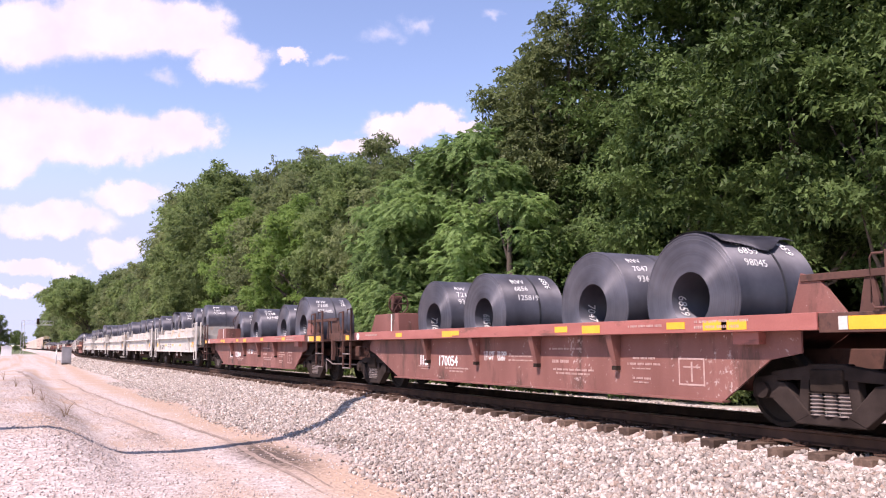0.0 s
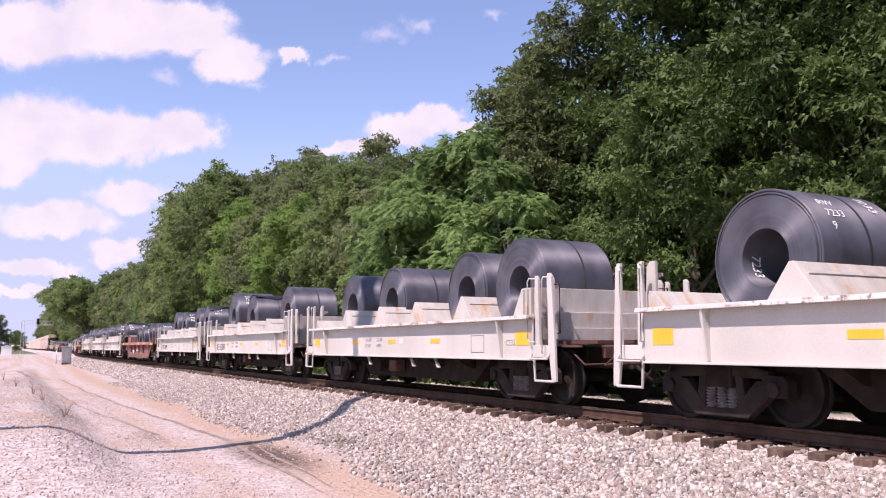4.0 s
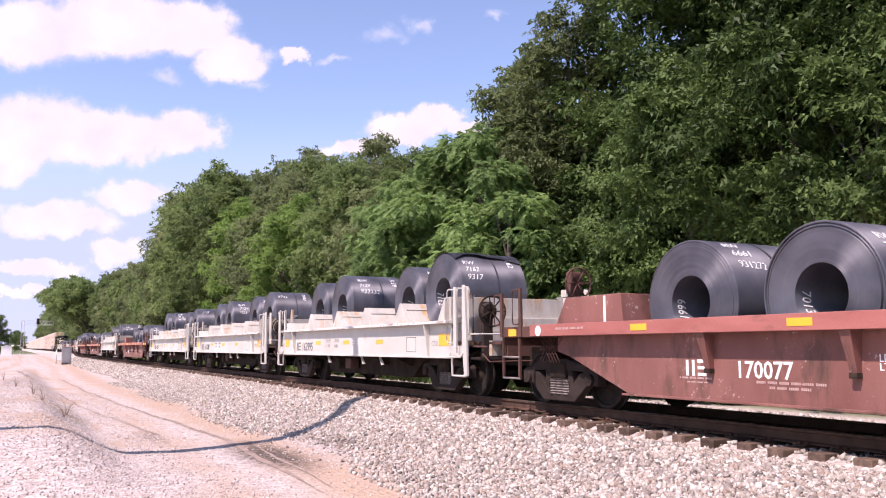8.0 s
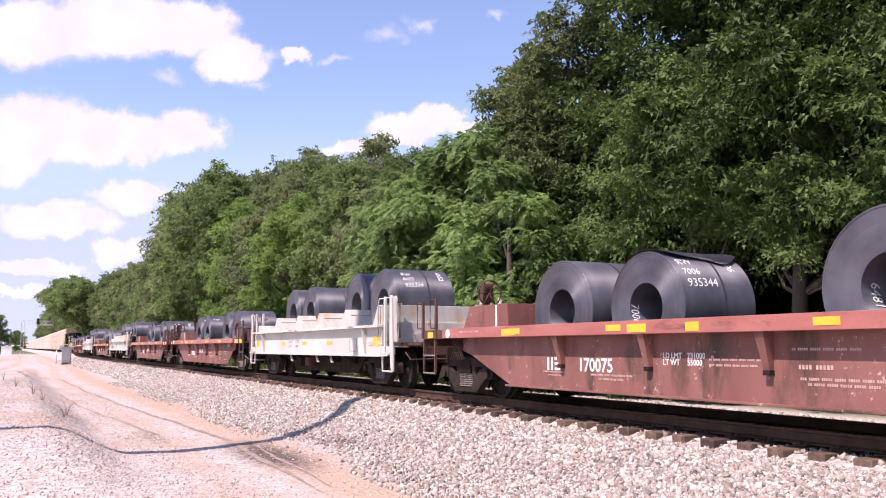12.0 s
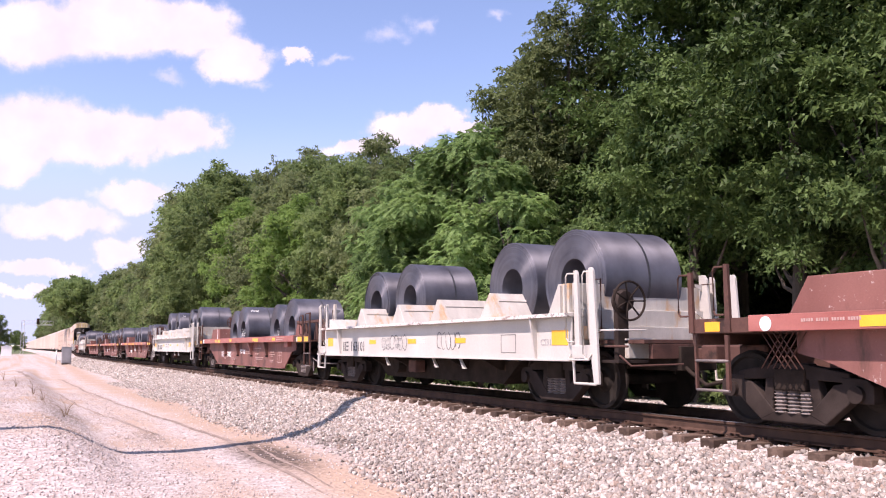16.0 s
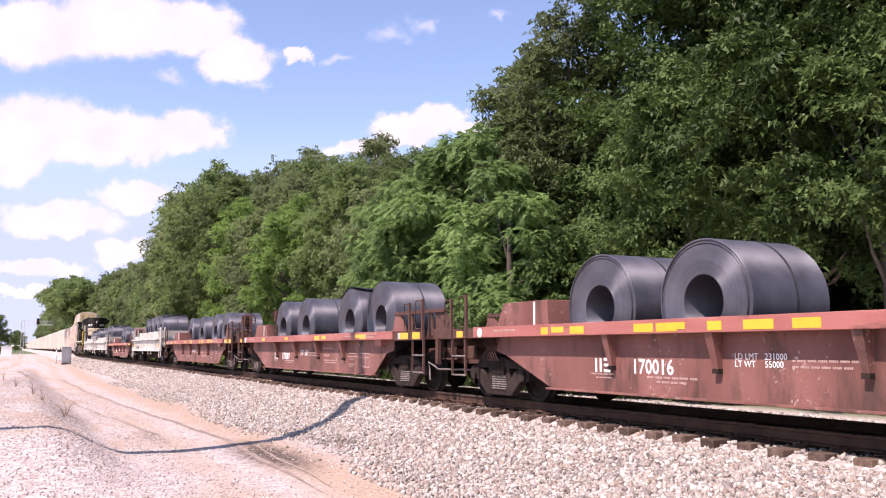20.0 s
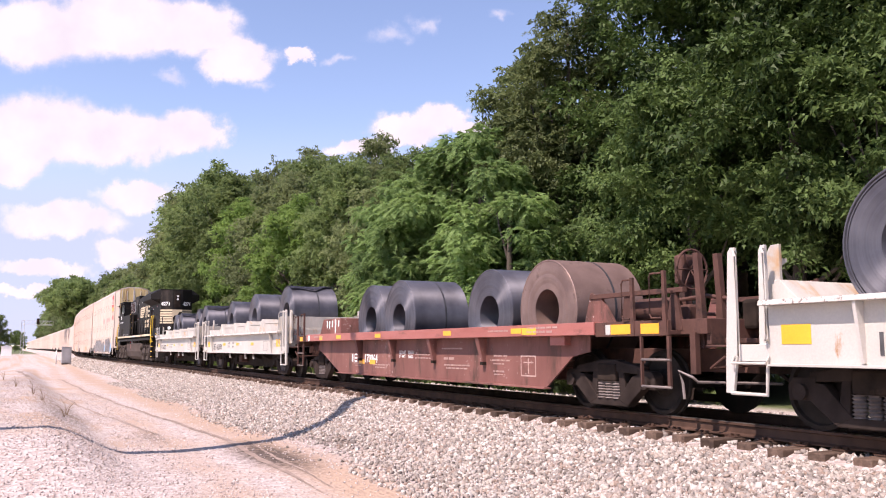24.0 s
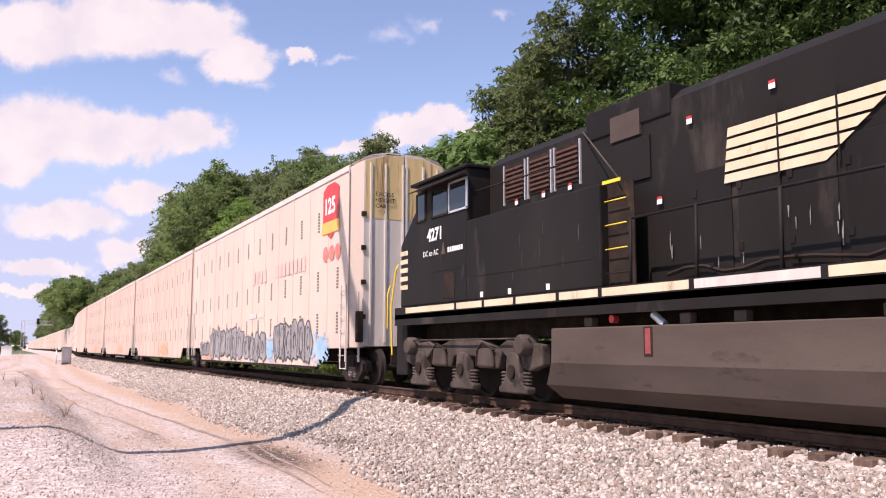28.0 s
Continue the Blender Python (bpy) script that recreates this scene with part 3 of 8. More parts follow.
def letters(text, size, material, parent, m, name="lettering", shear=0.0, bold=0.0):
    """Painted characters in the built-in font, reading along local x, standing up along local y."""
    cu = bpy.data.curves.new(name, "FONT")
    cu.body, cu.size, cu.extrude, cu.shear, cu.offset = text, size, 0.002, shear, bold
    cu.resolution_u = 2
    tmp = bpy.data.objects.new(name, cu)
    me = bpy.data.meshes.new_from_object(tmp)
    bpy.data.objects.remove(tmp)
    me.materials.clear()
    me.materials.append(material)
    o = new(name, me)
    o.parent = parent
    o.matrix_basis = m
    return o


def side_m(y, z, x):
    """Writing on the side that faces -x: reads towards -y."""
    return Matrix(((0, 0, -1, x), (-1, 0, 0, y), (0, 1, 0, z), (0, 0, 0, 1)))


def bars(rows, x, material, parent, name="marking"):
    """Small writing as plain bars on the side plane x: rows of (y from, y to, z, height)."""
    bm = bmesh.new()
    for ya, yb, z, h in rows:
        a, b = min(ya, yb), max(ya, yb)
        if b - a < 0.3 or h > 0.06:
            slab(bm, x - 0.004, x, a, b, z, z + h)
            continue
        k = 0                                   # a line of small characters: short dashes in words
        while a < b - 0.02:
            slab(bm, x - 0.004, x, a, min(b, a + h * 0.62), z, z + h)
            k += 1
            a += h * (0.95 if k % 5 else 1.8)
    return tagged(part(name, bm, material, parent), kind="stuff" if len(rows) > 1 else "")


SPRING = surface("worn_spring_steel", (0.13, 0.105, 0.095), (0.22, 0.185, 0.17), 6, 0.6, 0.1)
wheels = []                                   # (wheelset, place on its car, radius)


# ---- running gear ----
def make_truck(parent, y, wheel_r=0.457, base=1.778):
    """A three-piece freight truck: cast side frames, bolster, springs and two wheelsets."""
    tr = thing("truck", "", "")
    tr.parent = parent
    tr.location = (0, y, 0)
    h = base / 2
    for sx in (-1, 1):
        bm = bmesh.new()
        x0, x1 = sx * 0.93, sx * 1.10
        # a heavy casting: top bar, pedestals, tub-shaped bottom, round two small windows and the spring nest
        for k, quad in enumerate(([(-h - 0.19, 0.36), (-h + 0.17, 0.36), (-h + 0.20, 0.64), (-h - 0.12, 0.62), (-h - 0.19, 0.55)], [(h - 0.17, 0.36), (h + 0.19, 0.36), (h + 0.19, 0.55), (h + 0.12, 0.62), (h - 0.20, 0.64)],
                     [(-h + 0.1, 0.57), (-0.2, 0.60), (-0.2, 0.77), (-h + 0.1, 0.68)], [(0.2, 0.60), (h - 0.1, 0.57), (h - 0.1, 0.68), (0.2, 0.77)],
                     [(-0.26, 0.60), (0.26, 0.60), (0.26, 0.78), (-0.26, 0.78)],
                     [(-h + 0.10, 0.36), (-0.46, 0.10), (-0.24, 0.20), (-h + 0.30, 0.55), (-h + 0.12, 0.58)], [(h - 0.10, 0.36), (h - 0.12, 0.58), (h - 0.30, 0.55), (0.24, 0.20), (0.46, 0.10)],
                     [(-0.47, 0.09), (0.47, 0.09), (0.44, 0.21), (-0.44, 0.21)],
                     [(-0.44, 0.18), (-0.29, 0.18), (-0.24, 0.68), (-0.36, 0.68)], [(0.29, 0.18), (0.44, 0.18), (0.36, 0.68), (0.24, 0.68)])):
            prism_x(bm, quad, x0 + sx * 0.003 * k, x1 - sx * 0.004 * (k % 5) - sx * 0.001 * (k // 5))
        part("side_frame", bm, TRUCK, tr, bevel=0.015)
        if sx > 0:
            continue
        for sy in (-0.185, 0.0, 0.185):
            bm = bmesh.new()
            prof = [((0.092, 0.062)[k % 2], 0.205 + 0.021 * k) for k in range(13)]
            rings = [[bm.verts.new((sx * 1.03 + r * math.cos(q), sy + r * math.sin(q), z)) for q in [math.pi * j / 5 for j in range(10)]] for r, z in prof]
            for r1, r2 in zip(rings, rings[1:]):
                for q in range(10):
                    bm.faces.new((r1[q], r1[(q + 1) % 10], r2[(q + 1) % 10], r2[q]))
            part("spring", bm, SPRING, tr)
        for sy in (-h, h):
            bm = bmesh.new()
            disc_x(bm, sx * 1.06, sx * 1.15, 0.095, sy, wheel_r, 14)
            part("bearing_cap", bm, TRUCK, tr)
    part("bolster", boxm(-1.12, 1.12, -0.22, 0.22, 0.46, 0.72), GRIME, tr, bevel=0.02)
    for sy in (-h, h):
        bm = bmesh.new()
        for sx in (-1, 1):
            lathe_x(bm, [(sx * 0.67, 0.0), (sx * 0.67, wheel_r + 0.03), (sx * 0.70, wheel_r + 0.025), (sx * 0.715, wheel_r), (sx * 0.80, wheel_r - 0.005), (sx * 0.81, wheel_r - 0.06),
                         (sx * 0.77, wheel_r - 0.08), (sx * 0.755, 0.20), (sx * 0.80, 0.15), (sx * 0.80, 0.0)], 28)
        lathe_x(bm, [(-0.68, 0.085), (0.68, 0.085)], 12)
        bmesh.ops.remove_doubles(bm, verts=bm.verts, dist=0.0005)
        bmesh.ops.recalc_face_normals(bm, faces=bm.faces)
        w = part("wheelset", bm, WHEEL, tr)
        w.location = (0, sy, wheel_r)
    return tr


def coupler(parent, y, sign):
    bm = bmesh.new()
    slab(bm, -0.09, 0.09, y, y + sign * 0.55, 0.78, 0.96)
    slab(bm, -0.17, 0.14, y + sign * 0.42, y + sign * 0.72, 0.74, 1.0)
    slab(bm, 0.04, 0.17, y + sign * 0.6, y + sign * 0.80, 0.75, 0.99)
    part("coupler", bm, BROWN, parent, bevel=0.03)
    bm = bmesh.new()
    tube(bm, [(-0.25, y, 0.80), (-0.25, y + sign * 0.25, 0.62), (-0.2, y + sign * 0.55, 0.42), (-0.05, y + sign * 0.75, 0.48)], 0.03)
    part("air_hose", bm, GRIME, parent)


def ladder(parent, x, y0, y1, z0, z1, rungs, material, name="ladder"):
    bm = bmesh.new()
    for y in (y0, y1):
        slab(bm, x - 0.012, x + 0.012, y - 0.03, y + 0.03, z0, z1)
    for i in range(rungs):
        z = z0 + (z1 - z0) * (i + 0.5) / rungs
        tube(bm, [(x - 0.05, y0, z), (x - 0.05, y1, z)], 0.011, 6)
    return part(name, bm, material, parent)


def grab(parent, pts, material, r=0.016, name="handrail"):
    bm = bmesh.new()
    tube(bm, pts, r, 8)
    return part(name, bm, material, parent)


def scatter_stones():
    """Loose ballast on the shoulder and between the ties, sparser gravel over the lot."""
    octa = np.array([(1, 0, 0), (-1, 0, 0), (0, 1, 0), (0, -1, 0), (0, 0, 1), (0, 0, -1)], float)
    tri = np.array([(0, 2, 4), (2, 1, 4), (1, 3, 4), (3, 0, 4), (2, 0, 5), (1, 2, 5), (3, 1, 5), (0, 3, 5)])

    def pile(name, label, n, xa, xb, ya, yb, size, material, seed, power=1.6, keep=None):
        rng = np.random.default_rng(seed)
        y = ya + (yb - ya) * rng.random(n) ** power
        x = xa + (xb - xa) * rng.random(n)
        if keep is not None:
            ok = keep(x, y, rng)
            x, y = x[ok], y[ok]
            n = len(x)
        z = np.array([ground_z(float(p), float(q)) for p, q in zip(x, y)])
        s = size * (0.5 + 0.9 * rng.random(n))
        v = octa[None] * (0.65 + 0.7 * rng.random((n, 6, 1))) * s[:, None, None] * (0.6 + 0.6 * rng.random((n, 1, 3)))
        q = rng.normal(size=(n, 4))
        q /= np.linalg.norm(q, axis=1)[:, None]
        w, a, b, c = q.T
        R = np.stack([1 - 2 * (b * b + c * c), 2 * (a * b - w * c), 2 * (a * c + w * b), 2 * (a * b + w * c), 1 - 2 * (a * a + c * c), 2 * (b * c - w * a),
                      2 * (a * c - w * b), 2 * (b * c + w * a), 1 - 2 * (a * a + b * b)], 1).reshape(n, 3, 3)
        v = np.einsum("nij,nkj->nki", R, v) + np.stack([x, y, z + s * 0.25], 1)[:, None]
        faces = (np.arange(n)[:, None, None] * 6 + tri[None]).reshape(-1, 3)
        ob = soup(name, v.reshape(-1, 3), faces, material)
        tagged(ob, label, "stones", kind="stuff")

    def off_ties(x, y, rng):
        d = np.abs(((y + 3.0) / 0.535 + 0.5) % 1 - 0.5) * 0.535
        return (d > 0.12) & (np.abs(np.abs(x - TRACK_X) - 0.753) > 0.09)

    pile("ballast_stones", "pale grey and pinkish crushed ballast stones on the track shoulder", 66000, 4.2, 7.95, 4.5, 46, 0.036, BALLAST, 1, keep=lambda x, y, rng: rng.random(len(x)) < np.clip((x - 4.2 - 0.5 * np.sin(y * 0.55)) / 1.7, 0.02, 1))
    pile("ballast_stones", "pale ballast stones further along the shoulder", 11000, 5.2, 7.95, 44, 120, 0.07, BALLAST, 5, power=1.3)
    pile("ballast_stones", "pale grey crushed ballast stones between the ties", 16000, 7.9, 10.6, 3, 46, 0.040, BALLAST, 2, keep=off_ties)
    pile("ballast_stones", "pale crushed ballast stones on the far shoulder", 9000, 10.6, 13.4, 6, 60, 0.045, BALLAST, 6)
    pile("gravel_stones", "small loose pinkish gravel over the lot", 42000, -3.0, 5.0, 8.5, 36, 0.0145, SOILY, 3, keep=lambda x, y, rng: rng.random(len(x)) > 0.93 * np.exp(-((x - 3.6) / 1.1) ** 2))


scatter_stones()

FAINT = surface("worn_grey_stencil", (0.245, 0.24, 0.235), (0.345, 0.34, 0.33), 8, 0.7)


# ---- red coil car; a counts from the far end of its long lip towards the brake end, y = 6.9 - a ----
def red_car():
    car = thing("coil_car", "rust-red steel coil car with troughs, open top", "rail car", "coil cars of the train")

    def Y(a):
        return 6.9 - a

    for sx in (-1, 1):
        # long lip: channel along the top edge
        bm = bmesh.new()
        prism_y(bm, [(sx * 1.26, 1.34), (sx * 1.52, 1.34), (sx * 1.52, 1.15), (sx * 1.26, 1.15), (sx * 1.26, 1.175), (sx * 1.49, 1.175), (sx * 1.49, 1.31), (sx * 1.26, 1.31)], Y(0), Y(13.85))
        part("side_lip", bm, RED_LIP, car, "lighter red top channel", bevel=0.006)
        bm = bmesh.new()
        prism_x(bm, [(Y(0.5), 1.15), (Y(0.5), 0.90), (Y(0.85), 0.82), (Y(2.25), 0.31), (Y(12.25), 0.31), (Y(13.0), 0.82), (Y(13.45), 0.9), (Y(13.45), 1.15)], sx * 1.27, sx * 1.30)
        part("side_plate", bm, RED, car)
        bm = bmesh.new()
        slab(bm, sx * 1.24, sx * 1.38, Y(2.2), Y(12.3), 0.285, 0.315)
        part("bottom_flange", bm, RED, car, bevel=0.005)
        for a in (3.9, 6.0, 8.1, 10.2):
            bm = bmesh.new()
            hexa(bm, [(sx * 1.30, Y(a) - 0.04, 0.66), (sx * 1.36, Y(a) - 0.04, 0.66), (sx * 1.36, Y(a) + 0.04, 0.66), (sx * 1.30, Y(a) + 0.04, 0.66),
                      (sx * 1.30, Y(a) - 0.07, 1.15), (sx * 1.49, Y(a) - 0.07, 1.15), (sx * 1.49, Y(a) + 0.07, 1.15), (sx * 1.30, Y(a) + 0.07, 1.15)])
            bmesh.ops.recalc_face_normals(bm, faces=bm.faces)
            part("bracket", bm, RED, car)
            if sx > 0:
                continue
            bm = bmesh.new()
            slab(bm, sx * 1.30, sx * 1.385, Y(a) - 0.05, Y(a) + 0.05, 0.64, 0.70)
            part("bracket_foot", bm, GRIME, car)
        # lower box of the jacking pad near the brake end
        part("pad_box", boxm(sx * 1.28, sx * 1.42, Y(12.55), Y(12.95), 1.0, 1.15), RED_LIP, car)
    # deck plates sloping into four troughs
    prof = [(Y(0.5), 1.25), (Y(1.2), 1.25), (Y(2.0), 0.75), (Y(2.9), 0.62), (Y(3.6), 1.05), (Y(4.4), 0.62), (Y(5.2), 0.75), (Y(6.0), 1.2), (Y(7.6), 1.2), (Y(8.4), 0.7),
            (Y(9.2), 0.62), (Y(9.9), 1.05), (Y(10.5), 0.62), (Y(11.4), 0.75), (Y(12.2), 1.22), (Y(13.4), 1.22)]
    bm = bmesh.new()
    top = [[bm.verts.new((x, y, z)) for y, z in prof] for x in (-1.268, 1.268)]
    for i in range(len(prof) - 1):
        bm.faces.new((top[0][i], top[0][i + 1], top[1][i + 1], top[1][i]))
    bmesh.ops.solidify(bm, geom=bm.faces[:], thickness=0.02)
    part("trough_floor", bm, BROWN, car)
    part("centre_sill", boxm(-0.33, 0.33, Y(-0.95), Y(15.9), 0.62, 0.95), BROWN, car, bevel=0.01)
    # end hopper sheet behind the first trough
    bm = bmesh.new()
    hexa(bm, [(-1.2, Y(2.05), 1.26), (1.2, Y(2.05), 1.26), (1.2, Y(0.26), 1.26), (-1.2, Y(0.26), 1.26),
              (-1.2, Y(2.0), 1.77), (1.2, Y(2.0), 1.77), (1.2, Y(0.60), 1.77), (-1.2, Y(0.60), 1.77)])
    part("end_bulkhead", bm, RED, car, bevel=0.01)
    # near-end platform: a wide channel, then a narrower one out to the coupler
    bm = bmesh.new()
    slab(bm, -1.45, 1.45, Y(13.85), Y(15.42), 1.14, 1.19)
    slab(bm, -1.49, -1.44, Y(13.85), Y(15.42), 1.12, 1.33)
    slab(bm, 1.44, 1.49, Y(13.85), Y(15.42), 1.12, 1.33)
    part("end_platform", bm, BROWN, car, bevel=0.006)
    for sx in (-1, 1):
        part("reflector", boxm(sx * 1.49, sx * 1.495, Y(14.22), Y(14.66), 1.15, 1.29), YELLOW, car)
        part("reflector", boxm(sx * 1.49, sx * 1.495, Y(14.88), Y(15.25), 1.15, 1.29), YELLOW, car)
        part("reflector", boxm(sx * 1.49, sx * 1.495, Y(14.10), Y(14.21), 1.15, 1.29), WHITE, car)
    for sx in (-1, 1):
        bm = bmesh.new()
        prism_x(bm, [(Y(13.30), 1.34), (Y(14.02), 1.34), (Y(13.72), 1.70), (Y(13.46), 1.80)], sx * 1.27, sx * 1.22)
        part("frame_post", bm, RED, car)
        for a in (14.32, 15.30):
            bm = bmesh.new()
            prism_x(bm, [(Y(a - 0.16), 1.2), (Y(a + 0.16), 1.2), (Y(a + 0.05), 1.72), (Y(a - 0.05), 1.72)], sx * 1.27, sx * 1.23)
            part("gusset", bm, BROWN, car)
        # two posts with a grab iron each, and the stirrup below
        for a, d, top in ((14.70, 0.17, 1.94), (15.36, 0.24, 1.99)):
            bm = bmesh.new()
            prism_x(bm, [(Y(a - 0.03), 1.125), (Y(a + 0.05), 1.125), (Y(a + 0.025), top), (Y(a - 0.025), top)], sx * 1.503, sx * 1.46)
            part("grab_post", bm, BROWN, car)
            grab(car, [(sx * 1.50, Y(a - 0.04), 1.36), (sx * 1.53, Y(a - d + 0.03), 1.36), (sx * 1.53, Y(a - d), 1.41), (sx * 1.53, Y(a - d), top - 0.08), (sx * 1.53, Y(a - d + 0.03), top - 0.03), (sx * 1.49, Y(a - 0.04), top - 0.03)], BROWN, 0.013)
        part("step_hanger", boxm(sx * 1.50, sx * 1.46, Y(14.86), Y(14.89), 0.44, 1.115), BROWN, car)
        part("step_hanger", boxm(sx * 1.50, sx * 1.46, Y(15.40), Y(15.45), 0.44, 1.115), BROWN, car)
        for z in (0.44, 0.80):
            grab(car, [(sx * 1.49, Y(14.88), z), (sx * 1.49, Y(15.46), z)], SPRING, 0.018, "step")
        part("corner_post", boxm(sx * 1.30, sx * 1.22, Y(15.72), Y(15.62), 0.62, 1.16), BROWN, car)
    # far-end platform with its posts and stirrup
    for sx in (-1, 1):
        for a, top in ((-0.98, 1.92), (-0.36, 1.98)):
            bm = bmesh.new()
            prism_x(bm, [(Y(a - 0.035), 1.145), (Y(a + 0.05), 1.145), (Y(a + 0.03), top), (Y(a - 0.03), top)], sx * 1.493, sx * 1.45)
            part("grab_post", bm, BROWN, car)
            grab(car, [(sx * 1.49, Y(a - 0.04), 1.36), (sx * 1.52, Y(a - 0.15), 1.36), (sx * 1.52, Y(a - 0.18), 1.41), (sx * 1.52, Y(a - 0.18), top - 0.08), (sx * 1.52, Y(a - 0.15), top - 0.03), (sx * 1.48, Y(a - 0.04), top - 0.03)], BROWN, 0.013)
        part("step_hanger", boxm(sx * 1.50, sx * 1.46, Y(-0.92), Y(-0.89), 0.44, 1.115), BROWN, car)
        part("step_hanger", boxm(sx * 1.50, sx * 1.46, Y(-0.40), Y(-0.35), 0.44, 1.115), BROWN, car)
        for z in (0.44, 0.80):
            grab(car, [(sx * 1.49, Y(-0.90), z), (sx * 1.49, Y(-0.35), z)], SPRING, 0.018, "step")
        part("reflector", boxm(sx * 1.47, sx * 1.475, Y(-0.75), Y(-0.50), 1.16, 1.28), YELLOW, car)
        # woven wire screen under the platform edge
        bm = bmesh.new()
        for k in range(-4, 9):
            for d in (-1, 1):
                ya, yb = Y(0.0) - 0.085 * k, Y(0.0) - 0.085 * k + d * 0.32
                lo_y, hi_y = Y(0.66), Y(0.0)
                if lo_y <= ya <= hi_y and lo_y <= yb <= hi_y:
                    tube(bm, [(sx * 1.33, ya, 0.72), (sx * 1.33, yb, 1.14)], 0.009, 4)
        tagged(part("screen", bm, BROWN, car), kind="stuff")
    bm = bmesh.new()
    slab(bm, -1.45, 1.45, Y(0), Y(-1.0), 1.14, 1.18)
    slab(bm, -1.47, -1.42, Y(0), Y(-1.0), 1.14, 1.32)
    slab(bm, 1.42, 1.47, Y(0), Y(-1.0), 1.14, 1.32)
    slab(bm, -1.45, 1.45, Y(-0.92), Y(-1.0), 1.0, 1.32)
    part("end_platform", bm, BROWN, car, bevel=0.006)
    # draft gear seen between the platforms
    part("draft_box", boxm(-0.7, 0.7, Y(-0.5), Y(-0.95), 0.72, 1.0), BROWN, car, bevel=0.03)
    part("draft_box", boxm(-0.7, 0.7, Y(15.9), Y(16.3), 0.72, 1.0), BROWN, car, bevel=0.03)
    # lit edge of the sheet behind the first trough, painted on as a pale strip
    part("sheet_edge", boxm(-1.21, -1.203, Y(1.60), Y(1.65), 1.35, 1.75), PAINT_MARK, car)
    for a in (2.6, 5.3, 8.9, 11.5):
        part("reflector", boxm(-1.525, -1.52, Y(a), Y(a + 0.34), 1.2, 1.29), YELLOW, car)
    # small painted data, dot and panel
    bm = bmesh.new()
    disc_x(bm, -1.522, -1.527, 0.085, Y(0.26), 1.235, 20)
    part("white_dot", bm, PAINT_MARK, car)
    bars([(Y(0.75), Y(1.5), 1.245, 0.035), (Y(12.0), Y(12.9), 1.27, 0.03), (Y(12.0), Y(12.75), 1.2, 0.035), (Y(10.7), Y(11.4), 1.24, 0.03)], -1.521, WORN_MARK, car)
    bars([(Y(3.3), Y(3.9), 0.56, 0.025), (Y(3.45), Y(3.85), 0.51, 0.02), (Y(4.6), Y(5.6), 0.54, 0.03), (Y(4.8), Y(5.4), 0.48, 0.03), 
          (Y(7.15), Y(7.2), 0.83, 0.03), (Y(7.1), Y(8.0), 0.80, 0.025), (Y(7.1), Y(7.9), 0.73, 0.025), (Y(8.5), Y(8.95), 0.72, 0.05), (Y(8.5), Y(9.6), 0.60, 0.03),
          (Y(8.6), Y(9.5), 0.54, 0.03), (Y(10.5), Y(11.0), 0.80, 0.03), (Y(10.4), Y(11.1), 0.72, 0.03), (Y(10.5), Y(10.9), 0.66, 0.02), (Y(10.5), Y(10.9), 0.52, 0.03), (Y(10.5), Y(10.85), 0.47, 0.02),
          (Y(8.4), Y(9.3), 0.93, 0.03)], -1.301, WORN_MARK, car)
    for a, z, row in ((6.25, 0.82, "LD LMT"), (6.25, 0.73, "LT WT"), (6.72, 0.82, "231000"), (6.72, 0.73, "55000")):
        letters(row, 0.11, PAINT_MARK, car, side_m(Y(a), z, -1.302))
    bm = bmesh.new()
    rim = [[bm.verts.new((-1.304, Y(11.7) + e * a, 0.65 + f * b)) for e, f in ((-1, -1), (1, -1), (1, 1), (-1, 1))] for a, b in ((0.24, 0.18), (0.215, 0.155))]
    for k in range(4):
        bm.faces.new((rim[0][k], rim[0][(k + 1) % 4], rim[1][(k + 1) % 4], rim[1][k]))
    part("data_panel", bm, WORN_MARK, car)
    part("panel_mark", boxm(-1.304, -1.301, Y(11.72), Y(11.69), 0.52, 0.78), WORN_MARK, car)
    part("panel_mark", boxm(-1.304, -1.301, Y(11.86), Y(11.55), 0.70, 0.72), WORN_MARK, car)
    make_truck(car, Y(0.2))
    make_truck(car, Y(13.6))
    coupler(car, Y(15.9), -1)
    coupler(car, Y(-0.95), 1)
    bm = bmesh.new()
    tube(bm, [(-1.42, Y(15.62), 0.30), (-1.42, Y(15.60), 0.50), (-1.40, Y(15.50), 0.66), (-1.36, Y(15.72), 0.58), (-1.30, Y(15.75), 0.52), (-0.4, Y(16.3), 0.50)], 0.02, 6)
    part("cut_lever", bm, SPRING, car)
    return car


def hand_brake(car, x, y, z, foot):
    """Brake wheel on a gear case, facing back along the train."""
    bm = bmesh.new()
    tube(bm, [(x + 0.28 * math.cos(a), y, z + 0.28 * math.sin(a)) for a in [2 * math.pi * k / 24 for k in range(24)]], 0.018, 6, True)
    rim = part("brake_wheel", bm, BROWN, car)
    for k in range(6):
        a = 2 * math.pi * k / 6
        bm = bmesh.new()
        tube(bm, [(x, y + 0.03, z), (x + 0.27 * math.cos(a), y, z + 0.27 * math.sin(a))], 0.013, 6)
        part("spoke", bm, BROWN, rim)
    part("brake_gear", boxm(x - 0.14, x + 0.14, y + 0.05, y + 0.22, z - 0.2, z + 0.22), BROWN, car, bevel=0.04)
    part("brake_stand", boxm(x - 0.06, x + 0.06, y + 0.08, y + 0.2, foot, z - 0.15), BROWN, car)


